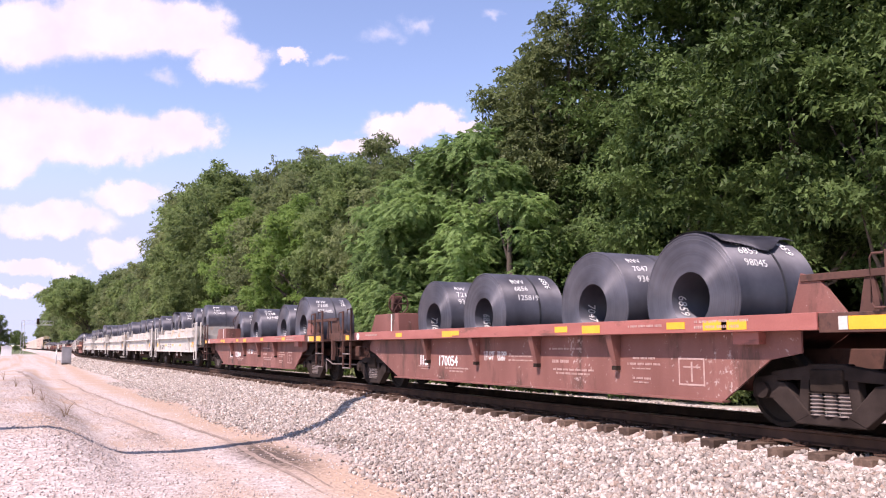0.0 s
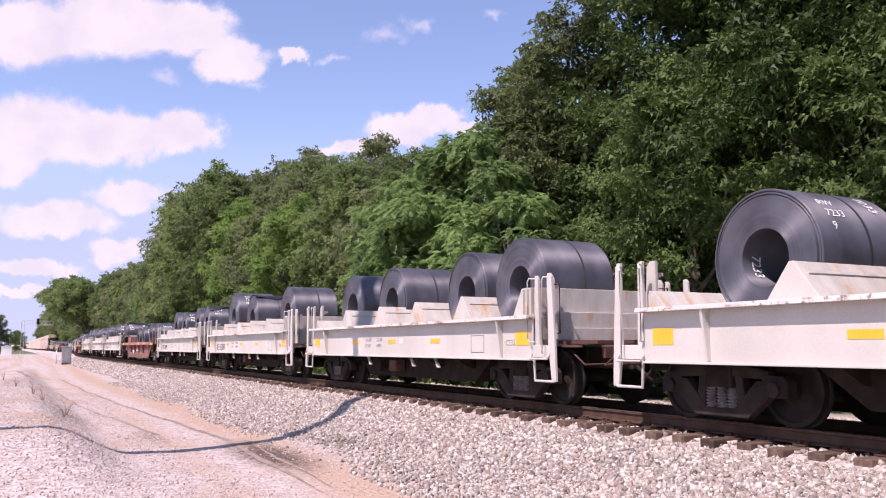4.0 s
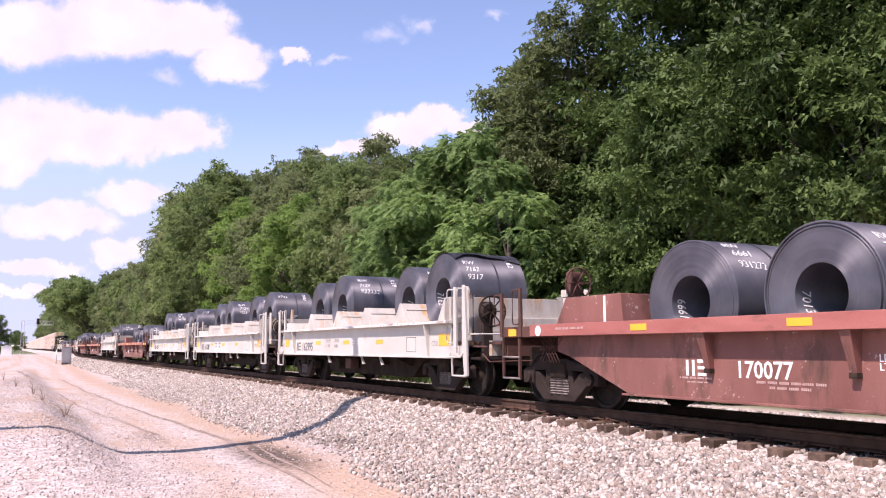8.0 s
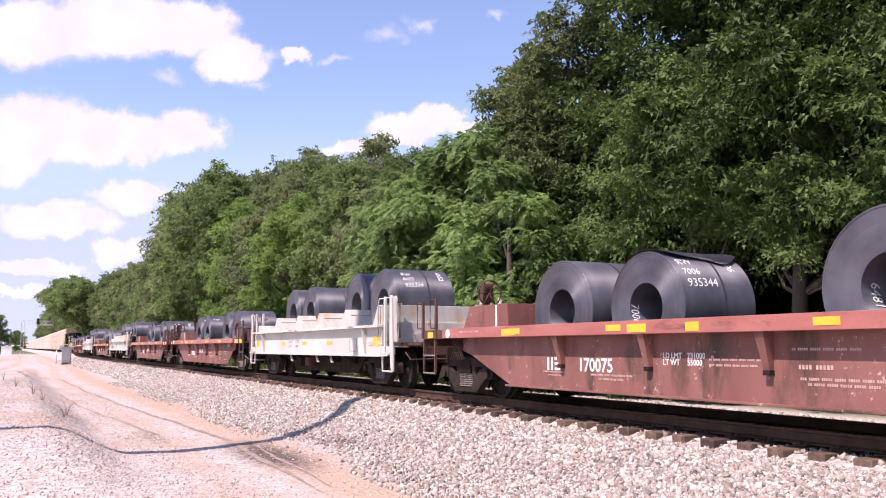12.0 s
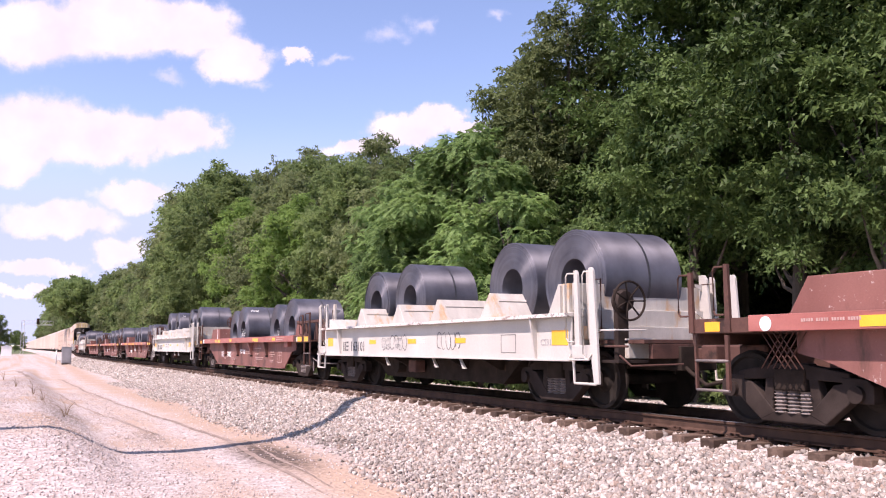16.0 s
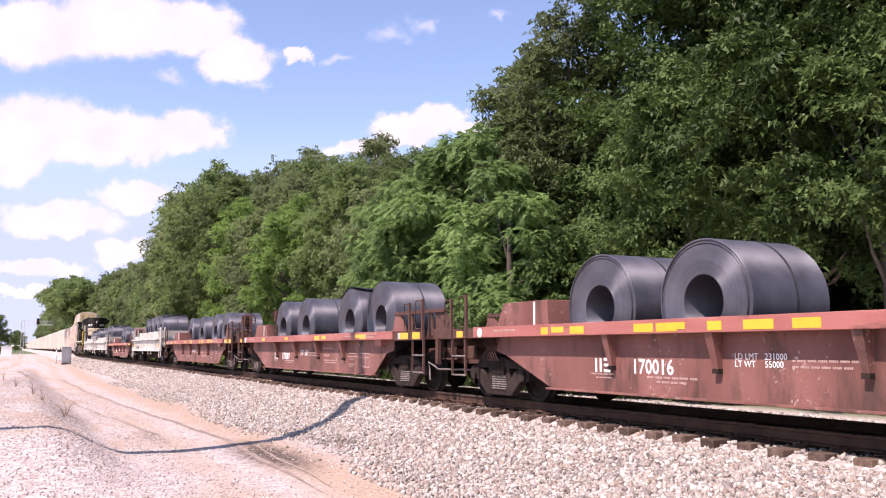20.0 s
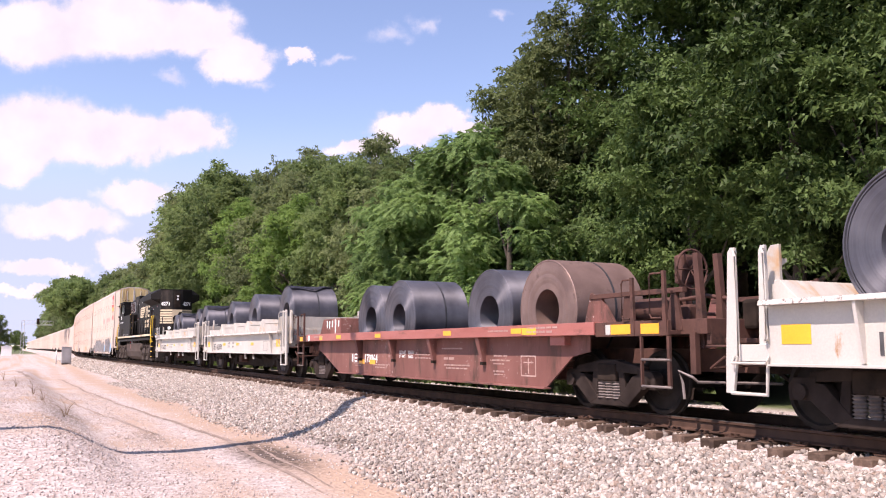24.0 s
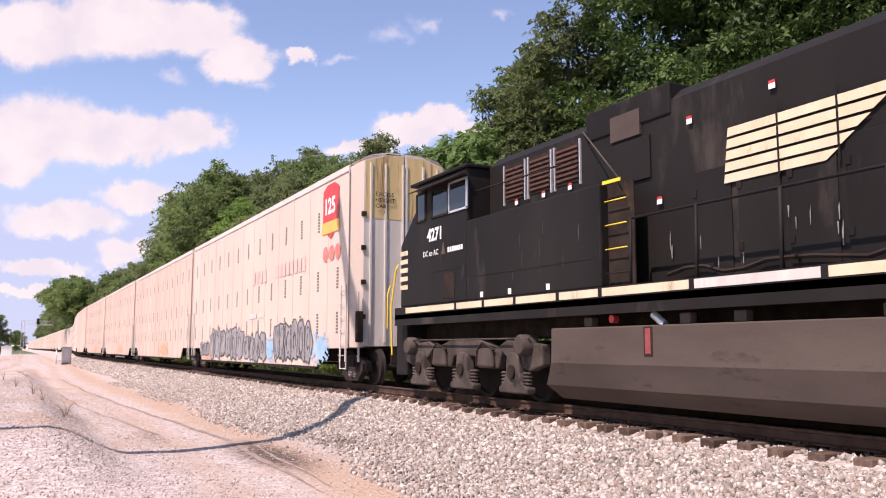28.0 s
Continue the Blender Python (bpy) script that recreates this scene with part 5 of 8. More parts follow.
def lettered_spray(parent, x, y0, y1, z0, z1, seed, n):
    """Sprayed block letters that nobody can read: filled shapes, dark outlines, a few inner strokes."""
    rnd = random.Random(seed)
    fill, line = bmesh.new(), bmesh.new()

    def stroke(pts, th, dx):
        for (ya, za), (yb, zb) in zip(pts, pts[1:]):
            d = math.hypot(yb - ya, zb - za) + 1e-6
            ny, nz = -(zb - za) / d * th, (yb - ya) / d * th
            line.faces.new([line.verts.new((x - dx, ya + ny, za + nz)), line.verts.new((x - dx, yb + ny, zb + nz)), line.verts.new((x - dx, yb - ny, zb - nz)), line.verts.new((x - dx, ya - ny, za - nz))])
    for i in range(n):
        w = (y1 - y0) / n
        yc, zc = y0 + w * (i + 0.5), (z0 + z1) / 2
        h = (z1 - z0) / 2
        pts = []
        for k in range(14):
            a = 2 * math.pi * k / 14
            r = rnd.uniform(0.72, 1.18)
            pts.append((yc + 0.62 * w * r * math.cos(a), max(z0 - 0.02, zc + h * r * (abs(math.sin(a)) ** 0.6) * (1 if math.sin(a) > 0 else -1))))
        c = fill.verts.new((x - 0.0002 * i, yc, zc))
        ring = [fill.verts.new((x - 0.0002 * i, *q)) for q in pts]
        for k in range(14):
            fill.faces.new((c, ring[k], ring[(k + 1) % 14]))
        stroke(pts + pts[:1], rnd.uniform(0.016, 0.032), 0.006)
        for _ in range(3):
            a0, sw = rnd.uniform(0, 6.28), rnd.uniform(1.5, 4.0)
            r = rnd.uniform(0.25, 0.6)
            stroke([(yc + 0.55 * w * r * math.cos(a0 + sw * k / 7), zc + h * r * 1.3 * math.sin(a0 + sw * k / 7)) for k in range(8)], rnd.uniform(0.012, 0.03), 0.006)
    tagged(part("graffiti", fill, SPRAY_FILL, parent), kind="stuff")
    tagged(part("graffiti_outline", line, SPRAY_GREY, parent), kind="stuff")


def blot(parent, x, y, z, ry, rz, material, seed, name="paint_patch"):
    """A soft-edged cloud of sprayed paint: one ragged middle and many specks round it."""
    rnd = random.Random(seed)
    bm = bmesh.new()

    def spot(cy, cz, a, b, n, dx):
        bm.faces.new([bm.verts.new((x - dx, cy + a * rnd.uniform(0.7, 1.15) * math.cos(6.2832 * k / n), cz + b * rnd.uniform(0.7, 1.15) * math.sin(6.2832 * k / n))) for k in range(n)])
    spot(y, z, ry * 0.75, rz * 0.75, 26, 0)
    for i in range(60):
        a, r, q = rnd.uniform(0, 6.28), rnd.uniform(0.7, 1.15), rnd.uniform(0.01, 0.07)
        spot(y + ry * r * math.cos(a), z + rz * r * math.sin(a), q * 1.4, q, 7, 0.0004 + 0.00002 * i)
    return tagged(part(name, bm, material, parent), kind="stuff")


def patch(parent, x, pts, material, name="paint_patch"):
    bm = bmesh.new()
    prism_x(bm, pts, x, x - 0.003)
    return part(name, bm, material, parent)


def autorack(tone, rich, trucks=True):
    car = thing("autorack_car", "tall enclosed autorack rail car with pale perforated side panels", "rail car", "autorack cars of the train")
    L = RACK_LEN / 2 - 0.28
    skin = CREAM if tone == 0 else CREAM_PINK
    n = 13
    for sx in (-1, 1):
        bm = bmesh.new()
        prism_x(bm, [(-L, 5.62), (-L, 0.95), (-L + 1.9, 0.95), (-L + 2.5, 0.42), (L - 2.5, 0.42), (L - 1.9, 0.95), (L, 0.95), (L, 5.62)], sx * 1.48, sx * 1.50)
        part("side_wall", bm, skin, car)
        part("bottom_sill", boxm(sx * 1.42, sx * 1.54, -L + 2.5, L - 2.5, 0.36, 0.44), GRIME, car)
        part("top_chord", boxm(sx * 1.46, sx * 1.53, -L, L, 5.60, 5.76), RACK_ROOF, car, bevel=0.01)
        if sx > 0 or not rich:
            continue
        for i in range(n + 1):
            y = -L + 2 * L * i / n
            part("post", boxm(sx * 1.50, sx * 1.512, y - 0.02, y + 0.02, 0.97 if i in (0, 1, n - 1, n) else 0.45, 5.6), skin, car)
        # slots are raised dark bars; the shade inside them is put into their colour
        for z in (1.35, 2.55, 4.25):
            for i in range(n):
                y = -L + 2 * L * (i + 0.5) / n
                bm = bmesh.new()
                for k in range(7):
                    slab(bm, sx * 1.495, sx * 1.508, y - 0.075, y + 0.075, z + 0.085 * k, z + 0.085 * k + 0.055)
                tagged(part("vent", bm, VENT_SHADE, car), kind="stuff")
    if not rich:
        bm = bmesh.new()
        for z in (1.35, 2.55, 4.25):
            for i in range(n):
                y = -L + 2 * L * (i + 0.5) / n
                slab(bm, -1.508, -1.495, y - 0.06, y + 0.06, z, z + 0.55)
        tagged(part("vents", bm, DUSTY_END, car), kind="stuff")
    bm = bmesh.new()
    prism_y(bm, [(-1.53, 5.76), (-1.0, 6.05), (-0.55, 6.15), (0.55, 6.15), (1.0, 6.05), (1.53, 5.76)], -L - 0.2, L + 0.2)
    for v in bm.verts:
        if abs(v.co.x) > 1.2:
            v.co.y *= (L - 0.02) / (L + 0.2)
    part("roof", bm, RACK_ROOF, car)
    part("floor_deck", boxm(-1.47, 1.47, -L, L, 0.98, 1.05), GRIME, car)
    part("centre_sill", boxm(-0.35, 0.35, -L - 0.2, L + 0.2, 0.55, 0.94), GRIME, car)
    for e in (-1, 1):
        # the end: two folded door leaves with ribs, ochre upper panels
        for sx in (-1, 1):
            bm = bmesh.new()
            prism_y(bm, [(sx * 0.02, 1.0), (sx * 1.16, 1.0), (sx * 1.16, 5.90), (sx * 0.5, 6.12), (sx * 0.02, 6.12)], e * (L + 0.16), e * (L + 0.20))
            part("end_door", bm, DUSTY_END, car)
            # folded corner leaf between the side and the end
            bm = bmesh.new()
            hexa(bm, [(sx * 1.49, e * (L - 0.02), 0.97), (sx * 1.16, e * (L + 0.20), 0.97), (sx * 1.12, e * (L + 0.17), 0.97), (sx * 1.45, e * (L - 0.05), 0.97),
                      (sx * 1.49, e * (L - 0.02), 5.70), (sx * 1.16, e * (L + 0.20), 5.90), (sx * 1.12, e * (L + 0.17), 5.90), (sx * 1.45, e * (L - 0.05), 5.70)])
            bmesh.ops.recalc_face_normals(bm, faces=bm.faces)
            part("corner_leaf", bm, skin, car)
            if rich:
                bm = bmesh.new()
                prism_y(bm, [(sx * 0.06, 4.35), (sx * 1.12, 4.35), (sx * 1.12, 5.88), (sx * 0.5, 6.07), (sx * 0.06, 6.07)], e * (L + 0.202), e * (L + 0.207))
                part("ochre_panel", bm, OCHRE, car)
                for x in (0.05, 0.55, 0.97):
                    part("rib", boxm(sx * x - 0.025, sx * x + 0.025, e * (L + 0.20), e * (L + 0.24), 1.1, 5.85), DUSTY_END, car)
                for z in (1.7, 2.6, 3.5, 4.4):
                    part("hinge", boxm(sx * 1.16 - 0.06, sx * 1.16 + 0.06, e * (L + 0.17), e * (L + 0.24), z, z + 0.12), GRIME, car)
        if trucks:
            make_truck(car, e * (L - 0.75))
            coupler(car, e * (L - 0.4), e)
        else:
            part("truck_frame", boxm(-1.1, 1.1, e * (L - 0.75) - 1.1, e * (L - 0.75) + 1.1, 0.0, 0.95), GRIME, car, bevel=0.1)
        if rich:
            ladder(car, -1.52, e * (L - 0.1), e * (L - 0.5), 0.6, 2.6, 6, DUSTY_END)
            grab(car, [(-1.5, e * (L - 0.1), 0.95), (-1.5, e * (L - 0.1), 0.42), (-1.5, e * (L - 0.55), 0.42), (-1.5, e * (L - 0.55), 0.95)], DUSTY_END, 0.02, "step")
            part("brake_box", boxm(-1.36, -1.2, e * (L + 0.16), e * (L + 0.34), 1.1, 1.9), GRIME, car, bevel=0.02)
            ladder(car, -1.30, e * (L + 0.26), e * (L + 0.28), 0.6, 2.4, 6, DUSTY_END, "end_ladder")
    return car


def dress_first_rack(car):
    """Badge, faint lettering and sprayed paint on the unit behind the locomotive."""
    L = RACK_LEN / 2 - 0.28
    e = -L
    x = -1.514
    patch(car, x, [(e + 0.75, 5.35), (e + 0.75, 4.35), (e + 1.05, 4.15), (e + 1.75, 4.15), (e + 2.05, 4.35), (e + 2.05, 5.35), (e + 1.7, 5.5), (e + 1.1, 5.5)], BADGE_RED, "badge")
    letters("125", 0.62, PAINT_MARK, car, side_m(e + 1.95, 4.68, x - 0.005), bold=0.02)
    patch(car, x - 0.004, [(e + 0.68, 4.45), (e + 0.68, 4.12), (e + 2.12, 4.12), (e + 2.12, 4.45)], BADGE_GOLD, "badge_ribbon")
    patch(car, x, [(e + 1.1, 4.1), (e + 1.4, 3.95), (e + 1.7, 4.1)], BADGE_RED, "badge")
    for y in (0.8, 1.3, 1.8):
        bm = bmesh.new()
        disc_x(bm, x, x - 0.003, 0.22, e + y, 3.55, 18)
        part("round_badge", bm, RED_FADED, car)
    bars([(e + 3.6 + 0.42 * k, e + 3.9 + 0.42 * k, 3.25, 0.42) for k in range(8)] + [(e + 8.0 + 0.5 * k, e + 8.35 + 0.5 * k, 3.2, 0.45) for k in range(4)], x, PINK_FADED, car, "faded_name")
    bars([(e + 8.2, e + 8.9, 2.0, 0.18), (e + 9.2, e + 10.2, 2.0, 0.18)], x, DUSTY_END, car, "small_marking")
    lettered_spray(car, x - 0.002, e + 2.9, e + 6.9, 0.52, 1.75, 3, 6)
    lettered_spray(car, x - 0.002, e + 7.9, e + 11.0, 0.50, 1.45, 5, 4)
    lettered_spray(car, x - 0.002, e + 11.1, e + 16.9, 0.50, 1.75, 8, 6)
    lettered_spray(car, x - 0.002, e + 17.2, e + 19.0, 0.60, 1.25, 9, 3)
    blot(car, x, e + 2.2, 0.95, 0.75, 0.42, SPRAY_BLUE, 4)
    blot(car, x, e + 7.4, 0.9, 0.65, 0.42, SPRAY_BLUE, 6)
    blot(car, x, e + 9.6, 0.75, 1.3, 0.2, SPRAY_PALE, 7)
    blot(car, x, e + 17.5, 0.7, 1.2, 0.25, SPRAY_ORANGE, 8)
    for i, row in enumerate(("EXCESS", "HEIGHT", "CAR")):
        m = Matrix(((1, 0, 0, -0.86), (0, 0, -1, e - 0.245), (0, 1, 0, 4.95 - 0.16 * i), (0, 0, 0, 1)))
        letters(row, 0.16, GRIME, car, m)


# ---- locomotive, nose towards +y ----
def locomotive():
    lo = thing("diesel_locomotive", "black six-axle diesel freight locomotive with cream stripes", "locomotive")
    cream = surface("cream_stripe_paint", (0.56, 0.45, 0.30), (0.66, 0.55, 0.38), 3, 0.5, rust=(0.30, 0.21, 0.13), rust_amount=0.25, rust_scale=2.0, streak=(1, 1, 0.3))
    yellow = surface("safety_yellow_paint", (0.80, 0.52, 0.02), (0.86, 0.58, 0.04), 4, 0.5)
    glass = bpy.data.materials.new("cab_glass")
    glass.use_nodes = True
    g = glass.node_tree.nodes["Principled BSDF"]
    g.inputs["Base Color"].default_value, g.inputs["Roughness"].default_value = (0.02, 0.022, 0.025, 1), 0.05
    lamp = surface("lamp_lens", (0.75, 0.75, 0.72), (0.85, 0.85, 0.82), 6, 0.08, spec=0.9)
    # frame and deck
    part("underframe", boxm(-0.8, 0.8, -10.2, 9.9, 1.15, 1.55), GRIME, lo)
    part("deck", boxm(-1.52, 1.52, -9.6, 9.5, 1.58, 1.70), BLACK, lo, bevel=0.01)
    for sx in (-1, 1):
        part("side_sill", boxm(sx * 1.47, sx * 1.52, -9.6, 9.5, 1.45, 1.85), BLACK, lo)
    for k, (ya, yb) in enumerate(((8.9, 6.6), (6.5, 5.5), (5.4, 4.4), (4.3, 3.1), (3.0, 2.0), (1.9, 0.1), (0.0, -1.9), (-2.0, -2.9), (-3.0, -4.2), (-4.3, -4.7), (-5.1, -6.2), (-6.3, -8.6), (-8.75, -9.5))):
        part("sill_stripe", boxm(-1.525, -1.52, ya, yb, 1.71, 1.83), cream if k != 6 else DUSTY_END, lo)
    # wide body beside and behind the cab
    bm = bmesh.new()
    prism_x(bm, [(9.35, 1.85), (9.35, 3.25), (8.5, 4.0), (8.5, 4.48), (6.2, 4.48), (6.2, 1.85)], -1.45, 1.45)
    part("cab", bm, BLACK, lo, bevel=0.04)
    part("cab_roof", boxm(-1.5, 1.5, 6.15, 8.75, 4.48, 4.56), BLACK, lo, bevel=0.03)
    part("side_body", boxm(-1.46, 1.46, 2.0, 6.2, 1.85, 3.42), BLACK, lo, bevel=0.03)
    part("panel_line", boxm(-1.468, -1.46, 2.2, 5.9, 2.3, 2.315), GRIME, lo)
    part("panel_line", boxm(-1.458, -1.45, 6.3, 7.8, 2.52, 2.535), GRIME, lo)
    part("vent_grille", boxm(-1.458, -1.45, 6.7, 7.2, 1.95, 2.45), GRIME, lo)
    for k, y in enumerate((8.25, 7.35, 6.55)):
        part("side_window", boxm(-1.46, -1.45, y - (0.22 if k == 0 else 0.38), y + (0.22 if k == 0 else 0.38), 3.7, 4.25), glass, lo)
        bm = bmesh.new()
        w = 0.24 if k == 0 else 0.40
        for a, b, c, d in ((y - w, y - w + 0.05, 3.67, 4.28), (y + w - 0.05, y + w, 3.67, 4.28), (y - w, y + w, 3.66, 3.7), (y - w, y + w, 4.25, 4.29)):
            slab(bm, -1.475, -1.445, a, b, c, d)
        part("window_frame", bm, GALV if k == 2 else GRIME, lo)
    bm = bmesh.new()
    hexa(bm, [(-1.75, 6.1, 4.25), (-1.48, 6.1, 4.35), (-1.48, 8.3, 4.35), (-1.75, 8.3, 4.25), (-1.75, 6.1, 4.27), (-1.48, 6.1, 4.40), (-1.48, 8.3, 4.40), (-1.75, 8.3, 4.27)])
    part("sunshade", bm, GRIME, lo)
    part("windscreen", boxm(-1.2, 1.2, 8.5, 8.52, 4.02, 4.4), glass, lo)
    letters("4271", 0.36, PAINT_MARK, lo, side_m(7.95, 3.20, -1.456), bold=0.012)
    letters("DC to AC", 0.17, PAINT_MARK, lo, side_m(8.15, 2.88, -1.456))
    bars([(6.36 + 0.095 * k, 6.43 + 0.095 * k, 2.88, 0.10) for k in range(7)], -1.455, PAINT_MARK, lo, "small_marking")
    patch(lo, -1.455, [(7.1, 2.86), (7.3, 2.86), (7.2, 3.12)], GREY_TANK)
    for k in range(5):
        part("nose_stripe", boxm(-1.456, -1.45, 8.95, 9.35, 2.25 + 0.19 * k, 2.35 + 0.19 * k), cream, lo)
    part("nose_base", boxm(-1.3, 1.3, 9.3, 9.9, 0.35, 1.7), BLACK, lo, bevel=0.03)
    # hoods
    bm = bmesh.new()
    prism_y(bm, [(-0.95, 1.7), (0.95, 1.7), (0.95, 4.5), (0.75, 4.68), (-0.75, 4.68), (-0.95, 4.5)], -4.6, 6.15)
    part("engine_hood", bm, BLACK, lo)
    part("roof_box", boxm(-0.98, 0.98, 0.95, 2.95, 4.3, 4.78), BLACK, lo, bevel=0.03)
    part("access_door", boxm(-0.985, -0.95, 1.4, 2.7, 3.45, 4.1), BLACK, lo, bevel=0.01)
    part("tan_cover", boxm(-0.99, -0.95, 1.6, 2.3, 4.15, 4.55), surface("dull_brown_cover", (0.045, 0.03, 0.022), (0.075, 0.05, 0.036), 2, 0.7), lo)
    for y in (5.2, 4.35, 3.5):
        part("louvre_frame", boxm(-0.965, -0.955, y - 0.36, y + 0.36, 3.72, 4.40), GRIME, lo)
        for k in range(7):
            part("louvre", boxm(-0.99, -0.96, y - 0.32, y + 0.32, 3.78 + 0.085 * k, 3.82 + 0.085 * k), BROWN, lo)
        for d in (-0.37, 0.37):
            part("louvre_post", boxm(-0.985, -0.95, y + d - 0.013, y + d + 0.013, 3.65, 4.42), GALV, lo)
    bm = bmesh.new()
    prism_y(bm, [(-0.95, 1.7), (0.95, 1.7), (0.95, 4.62), (-0.95, 4.62)], -9.0, -4.6)
    part("radiator_hood", bm, BLACK, lo)
    # hood end with bevelled corners
    bm = bmesh.new()
    a = [(-0.95, -9.0), (0.95, -9.0), (0.95, -9.15), (0.30, -9.55), (-0.30, -9.55), (-0.95, -9.15)]
    lov = [bm.verts.new((x, y, 1.7)) for x, y in a]
    hiv = [bm.verts.new((x, y, 4.58)) for x, y in a]
    bm.faces.new(lov), bm.faces.new(hiv)
    for i in range(6):
        bm.faces.new((lov[i], lov[(i + 1) % 6], hiv[(i + 1) % 6], hiv[i]))
    bmesh.ops.recalc_face_normals(bm, faces=bm.faces)
    part("hood_end", bm, BLACK, lo)
    # radiator wings, chamfered back to the hood at their end
    bm = bmesh.new()
    wing = [(-0.95, 3.75), (-1.5, 4.02), (-1.5, 4.34), (-1.05, 4.66), (1.05, 4.66), (1.5, 4.34), (1.5, 4.02), (0.95, 3.75)]
    rings = [[bm.verts.new((max(-w, min(w, x)), y, z)) for x, z in wing] for y, w in ((-4.75, 9), (-8.70, 9), (-9.13, 0.956))]
    for p, q in zip(rings, rings[1:]):
        for k in range(8):
            bm.faces.new((p[k], p[(k + 1) % 8], q[(k + 1) % 8], q[k]))
    bm.faces.new(rings[0])
    bm.faces.new(rings[-1])
    bmesh.ops.recalc_face_normals(bm, faces=bm.faces)
    part("radiator_wing", bm, BLACK, lo, bevel=0.02)
    # doors along the hood
    for y in (-6.4, -7.9, -8.6, 0.2, -0.6, -1.4, -2.2, -3.0, -3.8):
        part("hood_door", boxm(-0.972, -0.95, y - 0.34, y + 0.34, 1.9, 3.35 if y > -5 else 3.3), BLACK, lo, bevel=0.008)
        for dz in (2.2, 3.0):
            part("hinge", boxm(-0.985, -0.97, y + 0.27, y + 0.35, dz, dz + 0.1), BLACK, lo)
    for y, z in ((-5.2, 2.5), (-5.8, 2.5), (-5.2, 3.2), (-5.8, 3.2)):
        part("screen_panel", boxm(-0.968, -0.95, y - 0.24, y + 0.24, z - 0.28, z + 0.28), GRIME, lo)
    # railroad crest: slanted stripes, block shapes and two rows of bars
    for k in range(5):
        z0 = 3.10 + 0.152 * k
        bm = bmesh.new()
        prism_x(bm, [(-0.05 - 0.02 * k, z0), (-1.62 - 0.21 * k, z0), (-1.80 - 0.21 * k, z0 + 0.115), (-0.07 - 0.02 * k, z0 + 0.115)], -0.992, -0.987)
        part("crest_stripe", bm, cream, lo)
    for y in (-0.95, -1.8):
        part("hood_seam", boxm(-0.995, -0.992, y - 0.015, y + 0.015, 3.05, 3.95), BLACK, lo)
    for x, pts in ((-0.988, [(-2.70, 3.05), (-2.95, 3.85), (-3.2, 3.85), (-2.95, 3.05)]),
                   (-0.998, [(-3.32, 3.05), (-3.57, 3.85), (-3.82, 3.85), (-3.57, 3.05)]),
                   (-0.988, [(-3.90, 3.05), (-3.95, 3.22), (-4.55, 3.22), (-4.52, 3.05)]), (-0.988, [(-3.98, 3.37), (-4.02, 3.53), (-4.6, 3.53), (-4.57, 3.37)]),
                   (-0.988, [(-4.05, 3.69), (-4.10, 3.85), (-4.75, 3.85), (-4.7, 3.69)])):
        patch(lo, x, pts, cream, "crest_block")
    for r, (z, n) in enumerate(((2.68, 7), (2.36, 8))):
        for k in range(n):
            y = -2.55 - 0.3 * k
            patch(lo, -0.988, [(y, z), (y - 0.02, z + 0.25), (y - 0.22, z + 0.25), (y - 0.2, z)], cream, "name_bar")
    # stripes and number on the hood end (side, bevel and face)
    for k in range(6):
        z0 = 2.48 + 0.155 * k
        bm = bmesh.new()
        path = [(-0.955, -9.02 - 0.02 * k), (-0.955, -9.15), (-0.303, -9.555), (0.303, -9.555), (0.955, -9.15)]
        lo_v = [bm.verts.new((x - 0.004, y - 0.003, z0)) for x, y in path]
        hi_v = [bm.verts.new((x - 0.004, y - 0.003, z0 + 0.105)) for x, y in path]
        for i in range(4):
            bm.faces.new((lo_v[i], lo_v[i + 1], hi_v[i + 1], hi_v[i]))
        part("end_stripe", bm, cream, lo)
    n = Vector((-0.40, -0.65, 0)).normalized()
    r = Vector((0.65, -0.40, 0)).normalized()
    c = Vector((-0.93, -9.165, 3.62)) + n * 0.012
    m = Matrix(((r.x, 0, n.x, c.x), (r.y, 0, n.y, c.y), (0, 1, 0, c.z), (0, 0, 0, 1)))
    letters("4271", 0.30, PAINT_MARK, lo, m, bold=0.01)
    n = Vector((0.40, -0.65, 0)).normalized()
    r = Vector((0.65, 0.40, 0)).normalized()
    c = Vector((0.34, -9.525, 3.62)) + n * 0.012
    letters("4271", 0.30, PAINT_MARK, lo, Matrix(((r.x, 0, n.x, c.x), (r.y, 0, n.y, c.y), (0, 1, 0, c.z), (0, 0, 0, 1))), bold=0.01)
    # cream field with a dark emblem in the middle of the end
    bm = bmesh.new()
    slab(bm, -0.30, 0.30, -9.566, -9.561, 2.48, 3.36)
    part("emblem_field", bm, cream, lo)
    bm = bmesh.new()
    prism_y(bm, [(-0.22, 2.56), (-0.12, 2.56), (-0.08, 2.80), (0.05, 2.84), (0.10, 2.60), (0.17, 2.60), (0.16, 2.90), (0.22, 3.10), (0.30, 3.16), (0.26, 3.24), (0.12, 3.20), (0.02, 3.02), (-0.16, 2.98), (-0.26, 2.84)], -9.572, -9.567)
    part("emblem", bm, BLACK, lo)
    for z in (4.25, 4.05):
        bm = bmesh.new()
        bmesh.ops.create_circle(bm, cap_ends=True, segments=18, radius=0.06)
        o = part("headlight", bm, lamp, lo)
        o.matrix_basis = pose(0.0, -9.612, z - 0.05, 90)
    part("headlight_box", boxm(-0.17, 0.17, -9.60, -9.5, 3.5, 4.4), GRIME, lo, bevel=0.02)
    bm = bmesh.new()
